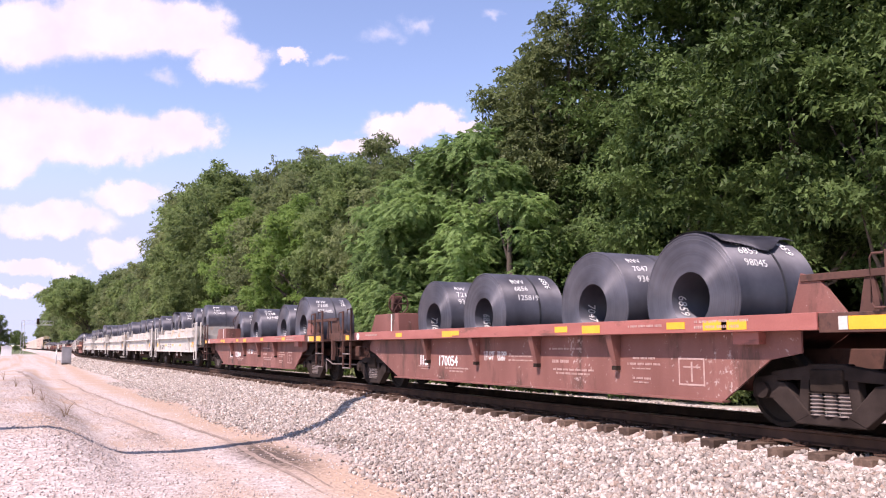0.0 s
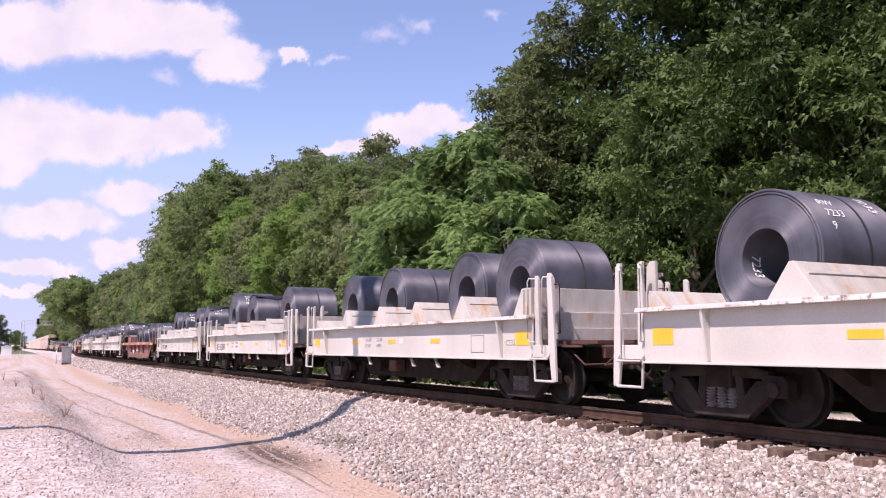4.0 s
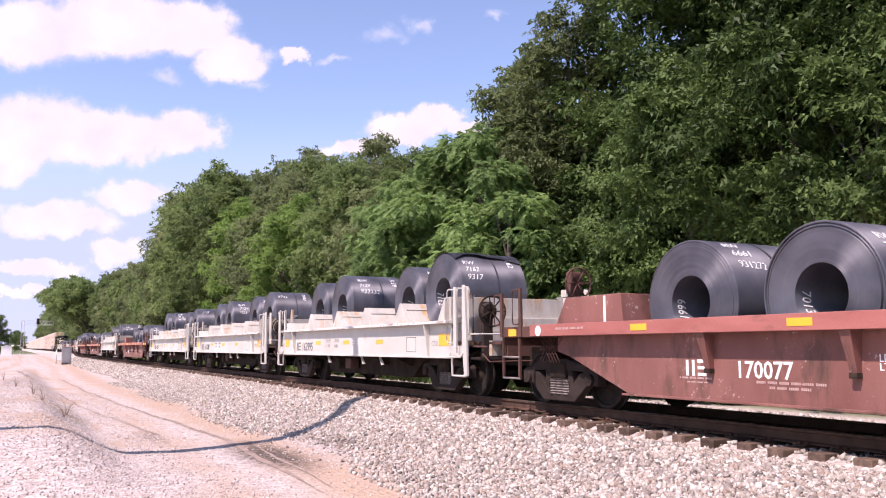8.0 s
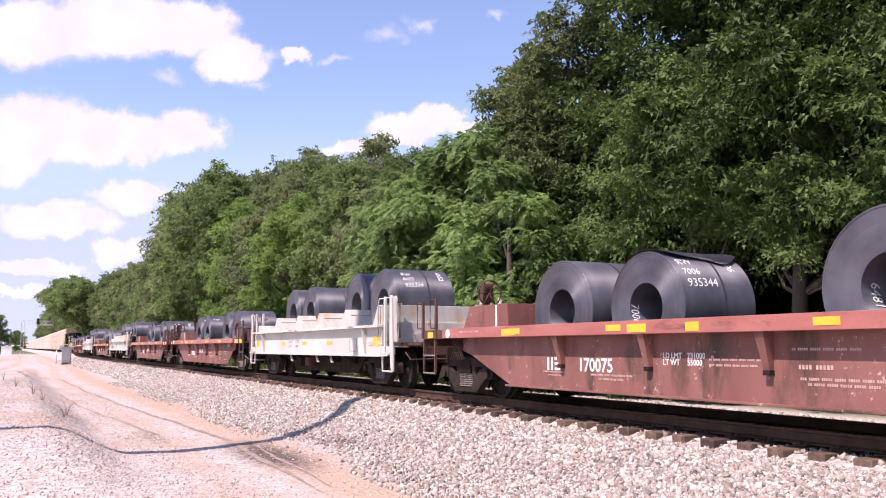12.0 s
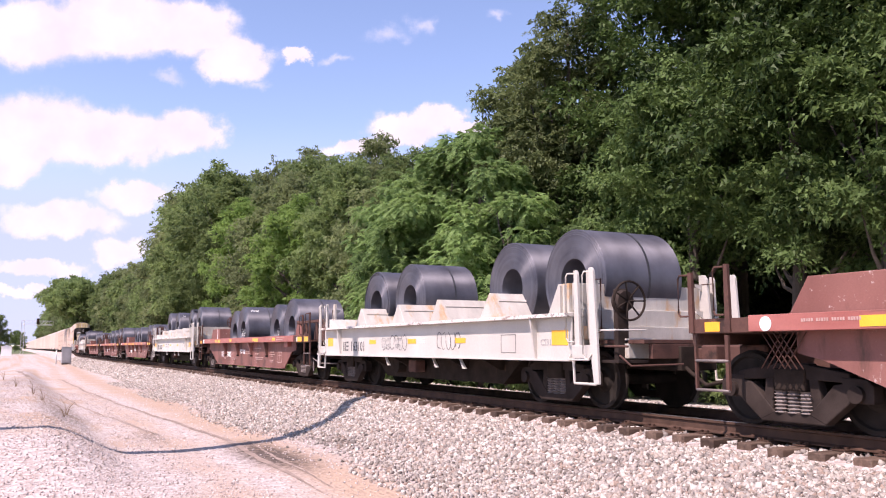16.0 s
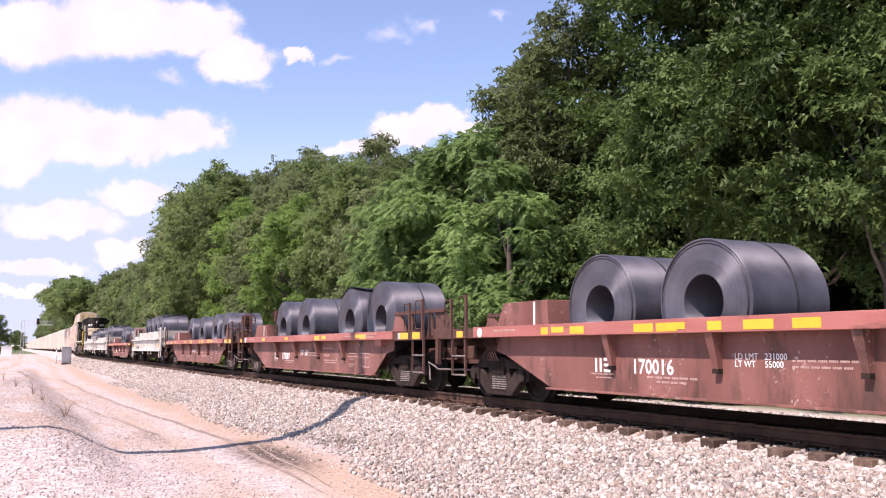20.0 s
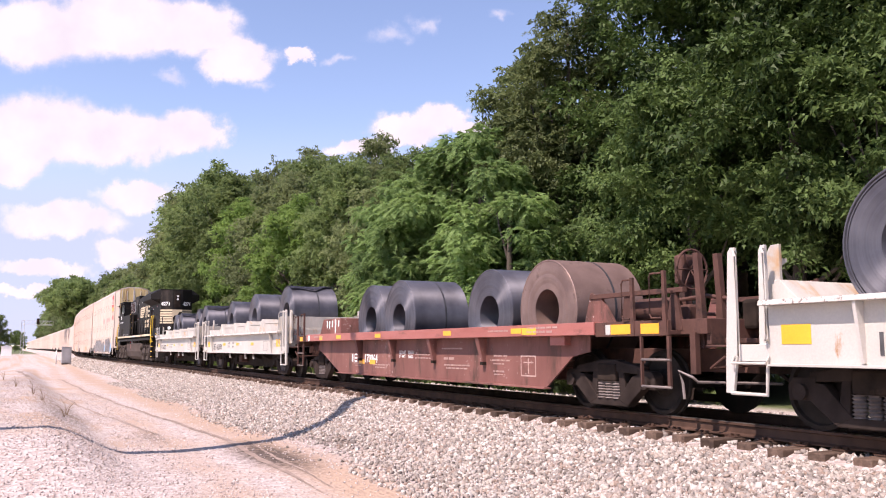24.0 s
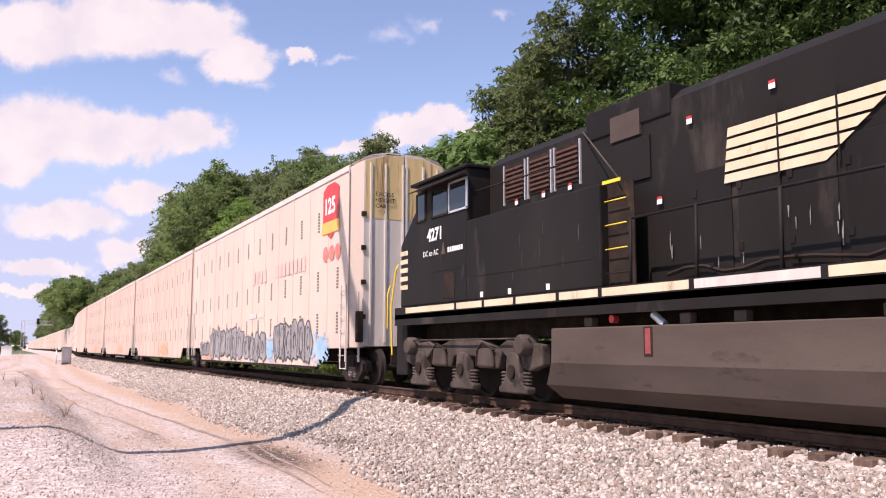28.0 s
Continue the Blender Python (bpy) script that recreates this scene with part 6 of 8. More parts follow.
    bmesh.ops.create_circle(bm, cap_ends=True, segments=18, radius=0.1)
    o = part("ditch_light", bm, lamp, lo)
    o.matrix_basis = pose(-0.45, -9.49, 2.2, 90, 0, -31)
    # hand brake / hose reel on the hood
    bm = bmesh.new()
    tube(bm, [(-1.02, -7.2 + 0.26 * math.cos(q), 2.62 + 0.3 * math.sin(q)) for q in [2 * math.pi * k / 18 for k in range(18)]], 0.035, 6, True)
    tube(bm, [(-1.0, -7.2, 2.62), (-1.0, -7.05, 2.3), (-1.0, -7.3, 2.25)], 0.04, 6)
    part("hose_reel", bm, GRIME, lo)
    # pale drips run down the hood doors
    drip = surface("pale_drip_stain", (0.14, 0.13, 0.125), (0.26, 0.25, 0.24), 9, 0.7)
    rnd = random.Random(14)
    for k in range(26):
        y, z, q = rnd.uniform(-4.4, 1.1), rnd.uniform(1.95, 2.6), rnd.uniform(0.006, 0.016)
        bm = bmesh.new()
        prism_x(bm, [(y - q, z + rnd.uniform(0.12, 0.3)), (y + q, z + 0.15), (y + q * 0.4, z), (y - q * 0.4, z)], -0.989, -0.991)
        part("drip_stain", bm, drip, lo)
    for k in range(14):
        y, z, q = rnd.uniform(2.2, 7.6), rnd.uniform(2.0, 2.9), rnd.uniform(0.004, 0.010)
        bm = bmesh.new()
        prism_x(bm, [(y - q, z + rnd.uniform(0.12, 0.4)), (y + q, z + 0.15), (y + q * 0.4, z), (y - q * 0.4, z)], -1.463, -1.465)
        part("drip_stain", bm, GREY_TANK, lo)
    # looped cables under the walkway
    for y0 in (-5.2, -6.0):
        bm = bmesh.new()
        tube(bm, [(-1.40, y0, 1.45), (-1.42, y0 - 0.02, 1.15), (-1.42, y0 - 0.22, 1.0), (-1.42, y0 - 0.55, 1.0), (-1.40, y0 - 0.72, 1.12), (-1.38, y0 - 0.75, 1.45)], 0.022, 6)
        part("cable_loop", bm, GRIME, lo)
    # hose sagging along the walkway
    bm = bmesh.new()
    tube(bm, [(-1.05, 1.0 - 0.35 * k, 1.98 + 0.05 * math.sin(k * 1.3) + 0.02 * (k % 3)) for k in range(16)], 0.03, 6)
    part("hose", bm, GRIME, lo)
    # placards
    for y, z in ((0.55, 4.05), (5.1, 3.6), (4.2, 3.6), (3.4, 3.6), (1.2, 3.02), (-0.9, 4.15), (-5.6, 3.6), (-6.4, 3.45), (-8.0, 3.55)):
        part("placard", boxm(-0.996, -0.99, y - 0.05, y + 0.05, z, z + 0.07), PAINT_MARK, lo)
        part("placard", boxm(-0.996, -0.99, y - 0.05, y + 0.05, z + 0.072, z + 0.11), BADGE_RED, lo)
    for y, z in ((5.6, 1.9), (4.6, 1.9), (3.4, 1.9)):
        part("placard", boxm(-1.466, -1.46, y - 0.05, y + 0.05, z, z + 0.1), PAINT_MARK, lo)
    # recessed ladder behind the cab body
    part("ladder_recess", boxm(-1.30, -1.28, 1.4, 2.0, 1.85, 3.4), GRIME, lo)
    for k in range(4):
        grab(lo, [(-1.40, 1.45, 2.05 + 0.36 * k), (-1.40, 1.95, 2.05 + 0.36 * k)], yellow if k else BLACK, 0.010, "rung")
    part("rung_plate", boxm(-1.46, -1.45, 1.5, 1.92, 3.38, 3.43), yellow, lo)
    # handrail along the walkway
    bm = bmesh.new()
    tube(bm, [(-1.42, 1.3, 2.80), (-1.42, -9.3, 2.80)], 0.02, 8)
    part("handrail", bm, BLACK, lo)
    bm = bmesh.new()
    tube(bm, [(-1.30, 6.1, 4.0), (-1.32, 3.2, 3.95)], 0.015, 6)
    part("handrail", bm, GRIME, lo)
    bm = bmesh.new()
    tube(bm, [(-1.0, 3.0, 4.5), (-1.42, 1.6, 3.45)], 0.013, 6)
    part("handrail", bm, GREY_TANK, lo)
    for y in (1.3, 0.0, -1.35, -2.7, -4.05, -5.4, -6.75, -8.1, -9.2):
        grab(lo, [(-1.48, y, 1.6), (-1.45, y, 2.8)], BLACK, 0.024, "stanchion")
    # rear steps with yellow rails
    for k, (dz, y) in enumerate(((0.40, -9.85), (0.72, -9.9), (1.02, -9.95), (1.33, -10.0), (1.62, -10.05))):
        part("step", boxm(-1.52, -1.15, y - 0.27, y + 0.27, dz, dz + 0.03), GRIME, lo)
        part("step_edge", boxm(-1.535, -1.52, y - 0.27, y + 0.27, dz, dz + 0.04), yellow, lo)
    part("step_well", boxm(-1.2, 1.2, -10.3, -9.5, 0.3, 1.58), BLACK, lo)
    part("step_side", boxm(-1.5, -1.15, -9.56, -9.50, 0.30, 1.58), BLACK, lo)
    grab(lo, [(-1.50, -9.15, 2.92), (-1.52, -9.38, 2.92), (-1.54, -9.42, 2.75), (-1.54, -9.38, 2.2), (-1.54, -9.5, 1.3), (-1.54, -9.5, 1.05)], yellow, 0.022, "yellow_handrail")
    grab(lo, [(-1.50, -10.35, 2.92), (-1.53, -10.22, 2.92), (-1.54, -10.0, 2.2), (-1.54, -10.02, 1.3)], yellow, 0.022, "yellow_handrail")
    grab(lo, [(-1.1, -10.45, 1.6), (-1.35, -10.55, 1.75), (-1.4, -10.45, 1.85), (-1.2, -10.4, 1.7)], yellow, 0.018, "lift_bar")
    grab(lo, [(1.50, -10.35, 2.92), (1.53, -10.22, 2.92), (1.54, -9.9, 2.0)], yellow, 0.022, "yellow_handrail")
    grab(lo, [(-1.45, 9.45, 2.85), (-1.5, 9.5, 2.7), (-1.5, 9.75, 1.9), (-1.45, 9.8, 0.8)], yellow, 0.022, "yellow_handrail")
    grab(lo, [(-1.45, 9.9, 2.4), (-1.5, 9.95, 2.2), (-1.48, 10.0, 1.4)], yellow, 0.022, "yellow_handrail")
    for x in (-1.0, -0.3, 0.4, 1.1):
        grab(lo, [(x, -10.35, 1.7), (x, -10.35, 2.85)], BLACK, 0.024, "stanchion")
    part("end_sill", boxm(-1.4, 1.4, -10.42, -10.3, 1.58, 1.72), PAINT_MARK, lo)
    part("end_plate", boxm(-1.38, 1.38, -10.40, -10.3, 1.2, 1.575), BLACK, lo)
    bm = bmesh.new()
    hexa(bm, [(-1.35, -10.9, 0.15), (1.35, -10.9, 0.15), (1.35, -10.3, 0.3), (-1.35, -10.3, 0.3), (-1.3, -10.45, 1.35), (1.3, -10.45, 1.35), (1.3, -10.3, 1.35), (-1.3, -10.3, 1.35)])
    part("pilot_plate", bm, BLACK, lo, bevel=0.01)
    for k in range(5):
        grab(lo, [(-0.95 + 0.09 * k, -10.45, 1.3), (-0.95 + 0.09 * k, -10.62, 0.8), (-0.9 + 0.08 * k, -10.8, 0.35)], GREY_TANK, 0.022, "air_hose")
    coupler(lo, -10.4, -1)
    coupler(lo, 9.9, 1)
    # fuel tank
    bm = bmesh.new()
    prism_y(bm, [(-1.45, 0.72), (-1.45, 1.27), (1.45, 1.27), (1.45, 0.72), (1.32, 0.36), (1.0, 0.13), (-1.0, 0.13), (-1.32, 0.36)], -4.45, 3.35)
    for v in bm.verts:
        if v.co.z < 0.5:
            v.co.y += 0.35 if v.co.y > 0 else -0.5
    part("fuel_tank", bm, GREY_TANK, lo, bevel=0.02)
    part("fuel_gauge", boxm(-1.456, -1.45, 0.90, 1.08, 0.84, 1.25), GRIME, lo)
    part("gauge_glass", boxm(-1.459, -1.456, 0.94, 1.05, 0.88, 1.23), surface("dull_red_gauge", (0.22, 0.035, 0.04), (0.30, 0.06, 0.06), 6, 0.5), lo)
    bm = bmesh.new()
    tube(bm, [(-1.36, 0.75, 1.27), (-1.38, 0.95, 1.42)], 0.055, 12)
    part("filler_pipe", bm, GALV, lo)
    bm = bmesh.new()
    disc_x(bm, -1.40, -1.30, 0.06, 1.85, 1.38, 12)
    part("filler_cap", bm, BADGE_RED, lo)
    for y in (2.45, 0.35, -0.6, -2.6):
        part("pipe_clamp", boxm(-1.38, -1.25, y - 0.1, y + 0.1, 1.27, 1.42), GREY_TANK, lo, bevel=0.02)
    # three-axle trucks
    for mid, e in ((6.55, 1), (-6.92, -1)):
        tr = new("truck")
        tr.parent = lo
        tr.location = (0, mid, 0)
        for sx in (-1, 1):
            # cast beam that dips between the axles, with hanging brackets
            bm = bmesh.new()
            prism_x(bm, [(-2.75, 1.02), (-2.75, 0.66), (-2.35, 0.56), (-1.75, 0.70), (-1.45, 0.88), (-1.30, 0.58), (-0.55, 0.58), (-0.42, 0.80), (0.42, 0.80), (0.55, 0.58), (1.30, 0.58), (1.45, 0.88),
                         (1.75, 0.70), (2.35, 0.56), (2.75, 0.66), (2.75, 1.02), (1.6, 1.10), (1.25, 0.96), (0.5, 1.14), (-0.5, 1.14), (-1.25, 0.96), (-1.6, 1.10)], sx * 1.14, sx * 1.33)
            part("side_frame", bm, LOCO_TRUCK, tr, bevel=0.03)
            for y in (-1.9, 0.0, 1.9):
                bm = bmesh.new()
                prism_x(bm, [(y - 0.46, 0.17), (y + 0.46, 0.17), (y + 0.47, 0.27), (y + 0.30, 0.36), (y + 0.22, 0.52), (y + 0.20, 0.80), (y + 0.10, 0.88), (y - 0.10, 0.88), (y - 0.20, 0.80), (y - 0.22, 0.52), (y - 0.30, 0.36), (y - 0.47, 0.27)], sx * 1.20, sx * 1.40)
                box = part("journal_box", bm, LOCO_TRUCK, tr, bevel=0.03)
                if sx < 0:
                    for d in (-0.36, 0.36):
                        bm = bmesh.new()
                        prof = [((0.095, 0.066)[k % 2], 0.28 + 0.03 * k) for k in range(10)]
                        rings = [[bm.verts.new((sx * 1.30 + q * math.cos(w), y + d + q * math.sin(w), z)) for w in [math.pi * j / 5 for j in range(10)]] for q, z in prof]
                        for r1, r2 in zip(rings, rings[1:]):
                            for w in range(10):
                                bm.faces.new((r1[w], r1[(w + 1) % 10], r2[(w + 1) % 10], r2[w]))
                        part("spring", bm, LOCO_TRUCK, tr)
                    bm = bmesh.new()
                    disc_x(bm, sx * 1.39, sx * 1.44, 0.12, y, 0.54, 16)
                    part("bearing_cap", bm, GRIME, tr)
            if sx < 0:
                for y in (-0.95, 0.95):
                    bm = bmesh.new()
                    prism_x(bm, [(y - 0.30, 0.60), (y + 0.30, 0.60), (y + 0.22, 0.98), (y - 0.22, 0.98)], -1.33, -1.43)
                    part("brake_rigging", bm, LOCO_TRUCK, tr, bevel=0.04)
                    bm = bmesh.new()
                    tube(bm, [(-1.38, y - 0.3, 0.92), (-1.46, y, 1.05), (-1.40, y + 0.3, 0.90), (-1.38, y + 0.36, 0.62)], 0.022, 6)
                    part("sand_hose", bm, GRIME, tr)
            if sx < 0:
                for y in (-2.3, 2.3):
                    bm = bmesh.new()
                    lathe_x(bm, [(-1.52, 0.0), (-1.52, 0.15), (-1.47, 0.19), (-1.2, 0.19), (-1.2, 0.0)], 18, y, 1.0)
                    bmesh.ops.recalc_face_normals(bm, faces=bm.faces)
                    part("brake_cylinder", bm, LOCO_TRUCK, tr)
                bm = bmesh.new()
                tube(bm, [(-1.42, -2.5, 1.12), (-1.42, 2.5, 1.12)], 0.018, 6)
                part("brake_pipe", bm, LOCO_TRUCK, tr)
        part("bolster", boxm(-1.0, 1.0, -0.5, 0.5, 0.6, 1.1), GRIME, tr)
        for y in (-1.9, 0.0, 1.9):
            bm = bmesh.new()
            for sx in (-1, 1):
                lathe_x(bm, [(sx * 0.67, 0.0), (sx * 0.67, 0.56), (sx * 0.715, 0.533), (sx * 0.80, 0.528), (sx * 0.81, 0.46), (sx * 0.77, 0.44), (sx * 0.76, 0.22), (sx * 0.8, 0.0)], 28)
            lathe_x(bm, [(-0.68, 0.1), (0.68, 0.1)], 12)
            bmesh.ops.remove_doubles(bm, verts=bm.verts, dist=0.0005)
            bmesh.ops.recalc_face_normals(bm, faces=bm.faces)
            w = part("wheelset", bm, WHEEL, tr)
            w.location = (0, y, 0.533)
    return lo


# ---- trees ----
def unit(v):
    return v / (np.linalg.norm(v, axis=1)[:, None] + 1e-9)


def leaf_cloud(rng, centres, radii, count, size, flat=0.75, spray=0.5, per=22, compound=False):
    """Pointed leaves set on sprays: flat, slightly drooping twigs that stand out from the clumps of the crown."""
    m = count // per
    n = m * per
    w = radii ** 2
    idx = rng.choice(len(centres), m, p=w / w.sum())
    d = unit(rng.normal(size=(m, 3)))
    rad = radii[idx] * (0.25 + 0.80 * rng.random(m) ** 0.55)
    c = centres[idx] + d * rad[:, None] * np.array([1, 1, flat])
    along = unit(d * np.array([1, 1, 0.55]) + rng.normal(scale=0.45, size=(m, 3)) - np.array([0, 0, 0.15]))
    up = np.array([0, 0, 1.0]) + 0.55 * d + rng.normal(scale=0.30, size=(m, 3))
    up = unit(up - along * (up * along).sum(1)[:, None])
    side = np.cross(up, along)
    rep = lambda q: np.repeat(q, per, axis=0)
    along, up, side, c = rep(along), rep(up), rep(side), rep(c)
    length = np.repeat(spray * (0.6 + 0.8 * rng.random(m)), per)[:, None]
    if compound:
        u = np.tile(np.linspace(0.1, 1.0, per), m)[:, None]
        hand = np.tile(np.where(np.arange(per) % 2, 1.0, -1.0), m)[:, None]
        p = c + along * u * length - np.array([0, 0, 1.0]) * (u ** 2) * length * 0.45 + side * hand * size * 0.35
        t = unit(side * hand + along * 0.55 - np.array([0, 0, 0.35]) + rng.normal(scale=0.15, size=(n, 3)))
        nor = up + rng.normal(scale=0.22, size=(n, 3))
        wide, tip = 0.30, 1.05
    else:
        u = rng.uniform(-0.5, 1.0, n)[:, None]
        q = (rng.uniform(-1, 1, n)[:, None]) * 0.62 * np.sqrt(np.clip(1.05 - np.abs(u), 0.05, 1))
        p = c + along * u * length + side * q * length + up * rng.normal(scale=0.10, size=(n, 1)) * length - np.array([0, 0, 1.0]) * (u ** 2 + q ** 2) * length * 0.30
        t = unit(along * 0.8 + side * q * 1.6 + rng.normal(scale=0.5, size=(n, 3)) - np.array([0, 0, 0.3]))
        nor = up + rng.normal(scale=0.42, size=(n, 3))
        wide, tip = 0.34, 0.85
    nor = unit(nor - t * (nor * t).sum(1)[:, None])
    b = np.cross(nor, t)
    s = size * (0.6 + 0.8 * rng.random(n))[:, None]
    v = np.empty((n, 3, 3))
    v[:, 0] = p - t * s * 0.3 + b * s * wide
    v[:, 1] = p + t * s * tip - nor * s * 0.1
    v[:, 2] = p - t * s * 0.3 - b * s * wide
    return v.reshape(-1, 3), np.arange(3 * n).reshape(n, 3)


def tree(name, label, height, radius, base, seed, leaves, size, material, clumps=70, category="tree", trunk=True, lean=0.0, limbs=16, clump=(0.13, 0.27), spray=0.5, per=22, compound=False, core=0.0, flat=0.75):
    """A tapered trunk with limbs that reach into the clumps of an uneven crown; core is the share of leaves inside it."""
    rng = np.random.default_rng(seed)
    tr = thing(name, label, category)
    cs, rs = [], []
    mid, half = (base + height) / 2, (height - base) / 2
    lobes = rng.uniform(0.7, 1.15, size=(5,))
    while len(cs) < clumps:
        d = rng.normal(size=3)
        d /= np.linalg.norm(d)
        u = 0.45 + 0.55 * rng.random() ** 0.6
        az = math.atan2(d[1], d[0])
        k = lobes[int((az + math.pi) / (2 * math.pi) * 4.999)]
        zz = mid + d[2] * u * half
        taper = 1.0 - 0.35 * max(0, (zz - mid) / half)
        cs.append((d[0] * u * radius * k * taper + lean * zz, d[1] * u * radius * k * taper, zz))
        rs.append(radius * rng.uniform(*clump))
    cs, rs = np.array(cs), np.array(rs)
    top = cs[:, 2] + rs * 0.75
    cs[:, 2] -= np.maximum(0, top - height)
    v, f = leaf_cloud(rng, cs, rs, leaves, size, flat=flat, spray=spray, per=per, compound=compound)
    if core:
        m = 14
        d = unit(rng.normal(size=(m, 3)))
        ic = d * rng.uniform(0.05, 0.5, size=(m, 1)) * np.array([radius, radius, half * 0.85]) + np.array([0, 0, mid])
        ic[:, 0] += lean * ic[:, 2]
        v2, f2 = leaf_cloud(rng, ic, np.full(m, radius * 0.30), int(leaves * core), size * 1.5, spray=spray, per=per)
        v, f = np.concatenate([v, v2]), np.concatenate([f, f2 + len(v)])
    soup("crown", v, f, material, tr)
    if trunk:
        bm = bmesh.new()
        r0 = height * 0.014 + 0.05
        tube(bm, [(0, 0, -0.3), (0.02 * height * 0.3 + lean * height * 0.1, 0, height * 0.2), (lean * height * 0.5, 0.01 * height, height * 0.5), (lean * height * 0.8, 0, height * 0.86)],
             [r0 * 1.25, r0, r0 * 0.7, r0 * 0.2], 10)
        for j in np.argsort(-rs)[:limbs]:
            c = cs[j]
            z0 = max(base * 0.8, min(c[2] * 0.62, height * 0.7))
            s, e = Vector((lean * z0, 0, z0)), Vector(c)
            m = s.lerp(e, 0.55) + Vector((0, 0, -0.03 * height))
            rr = r0 * 0.42 * (1 - z0 / height) + 0.02
            tube(bm, [s, m, e], [rr, rr * 0.6, rr * 0.2], 6)
        part("trunk", bm, BARK, tr)
    return tr


def make_trees():
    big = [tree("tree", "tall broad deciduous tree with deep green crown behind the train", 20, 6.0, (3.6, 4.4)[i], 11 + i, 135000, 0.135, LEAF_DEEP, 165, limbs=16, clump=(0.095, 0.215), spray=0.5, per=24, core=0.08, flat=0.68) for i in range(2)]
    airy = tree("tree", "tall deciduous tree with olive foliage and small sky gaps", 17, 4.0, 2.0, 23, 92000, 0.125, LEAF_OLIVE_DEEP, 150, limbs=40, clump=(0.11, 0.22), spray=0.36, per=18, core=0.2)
    thin = tree("tree", "slender tree with pale olive foliage and sky gaps", 17, 3.4, 2.0, 24, 46000, 0.135, LEAF_OLIVE, 130, limbs=40, clump=(0.11, 0.22), spray=0.36, per=18)
    sumac = tree("tree", "bright green tree with drooping compound leaves", 10.5, 3.2, 0.6, 27, 78000, 0.112, LEAF_SUMAC, 95, limbs=14, clump=(0.12, 0.25), spray=0.34, per=14, compound=True)
    mid = [tree("tree", "mid-green deciduous tree in the wooded belt", 15, 4.6, 0.6, 31 + i, 62000, 0.165, (LEAF_MID, LEAF_OLIVE, LEAF_BRIGHT)[i], 150, limbs=16, clump=(0.08, 0.20), spray=0.5) for i in range(3)]
    far = [tree("tree", "distant deciduous tree in the wooded belt", 20, 6.0, 0.6, 41 + i, 46000, 0.25, (LEAF_MID, LEAF_OLIVE, LEAF_MID)[i], 170, limbs=6, clump=(0.08, 0.19), spray=0.7, per=16, core=0.1) for i in range(3)]
    remote = [tree("tree", "remote deciduous tree in the wooded belt", 20, 6.0, 0.6, 61 + i, 17000, 0.42, (LEAF_MID, LEAF_OLIVE)[i], 150, limbs=4, clump=(0.09, 0.2), spray=0.8, per=12, core=0.15) for i in range(2)]
    over = tree("tree", "broad old tree whose crown leans out over the line", 21, 7.6, 9.0, 66, 22000, 0.42, LEAF_MID, 130, limbs=16, clump=(0.10, 0.22), spray=0.8, per=12, lean=-0.30, core=0.2)
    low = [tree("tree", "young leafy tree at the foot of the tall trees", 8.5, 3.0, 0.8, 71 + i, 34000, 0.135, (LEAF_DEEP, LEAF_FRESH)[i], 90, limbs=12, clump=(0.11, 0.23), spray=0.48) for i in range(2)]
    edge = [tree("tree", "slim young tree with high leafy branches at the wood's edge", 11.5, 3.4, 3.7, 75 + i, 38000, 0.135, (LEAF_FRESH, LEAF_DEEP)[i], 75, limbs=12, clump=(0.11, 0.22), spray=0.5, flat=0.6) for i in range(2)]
    bush = [tree("shrub", "leafy green undergrowth along the railway embankment", 5, 3.0, 0.1, 51 + i, 9000, 0.19, (LEAF_MID, LEAF_BRIGHT)[i], 70, "shrub", False, spray=0.45) for i in range(2)]
    # dark leaf material puts the wood's shade into these back shrubs
    under = tree("shrub", "undergrowth deep between the trunks, its shade put into dark leaves", 5, 3.0, 0.1, 55, 9000, 0.19, LEAF_DEEP, 70, "shrub", False, spray=0.45)
    rnd = random.Random(9)
    used = set()

    def put(src, x, y, s, rz=None, sz=None):
        rz = rnd.uniform(0, 360) if rz is None else rz
        m = pose(x, y, ground_z(x, y) - 0.1, 0, 0, rz)
        if src.name not in used:
            used.add(src.name)
            src.matrix_basis = m
            o = src
        else:
            o = copy_thing(src, m)
        o.scale = (s, s, sz or s)
        return o

    # tall group behind the nearer end of the view
    for i, (x, y, s) in enumerate(((23.6, 22.6, 1.13), (23.0, 14.2, 1.14), (24.5, 4.5, 1.17), (31, 18.5, 1.18), (32.5, 9, 1.23), (32, 30.5, 0.9), (25, -5.5, 1.2), (30, 24.5, 1.05), (35, 1, 1.2))):
        put(big[i % 2] if x < 30 else far[2 * (i % 2)], x, y, s)
    put(airy, 20.3, 28.5, 1.04)
    put(airy, 20.6, 31.4, 0.94)
    put(thin, 22.3, 54.4, 1.02)
    put(sumac, 16.8, 33.0, 1.14)
    put(sumac, 16.8, 27.6, 0.92)
    for x, y, k, sc in ((19.2, 22.8, 1, 0.80), (19.6, 3.4, 1, 1.05), (20.0, 25.0, 0, 1.1)):
        put(low[k], x, y, sc)
    for x, y, k, sc in ((19.4, 20.4, 0, 1.0), (19.6, 16.6, 1, 1.1), (18.9, 13.4, 0, 0.92), (20, 9, 1, 1.1)):
        put(edge[k], x, y, sc)
    put(sumac, 17.5, 38.5, 1.06)
    put(sumac, 20.0, 36.0, 1.08)
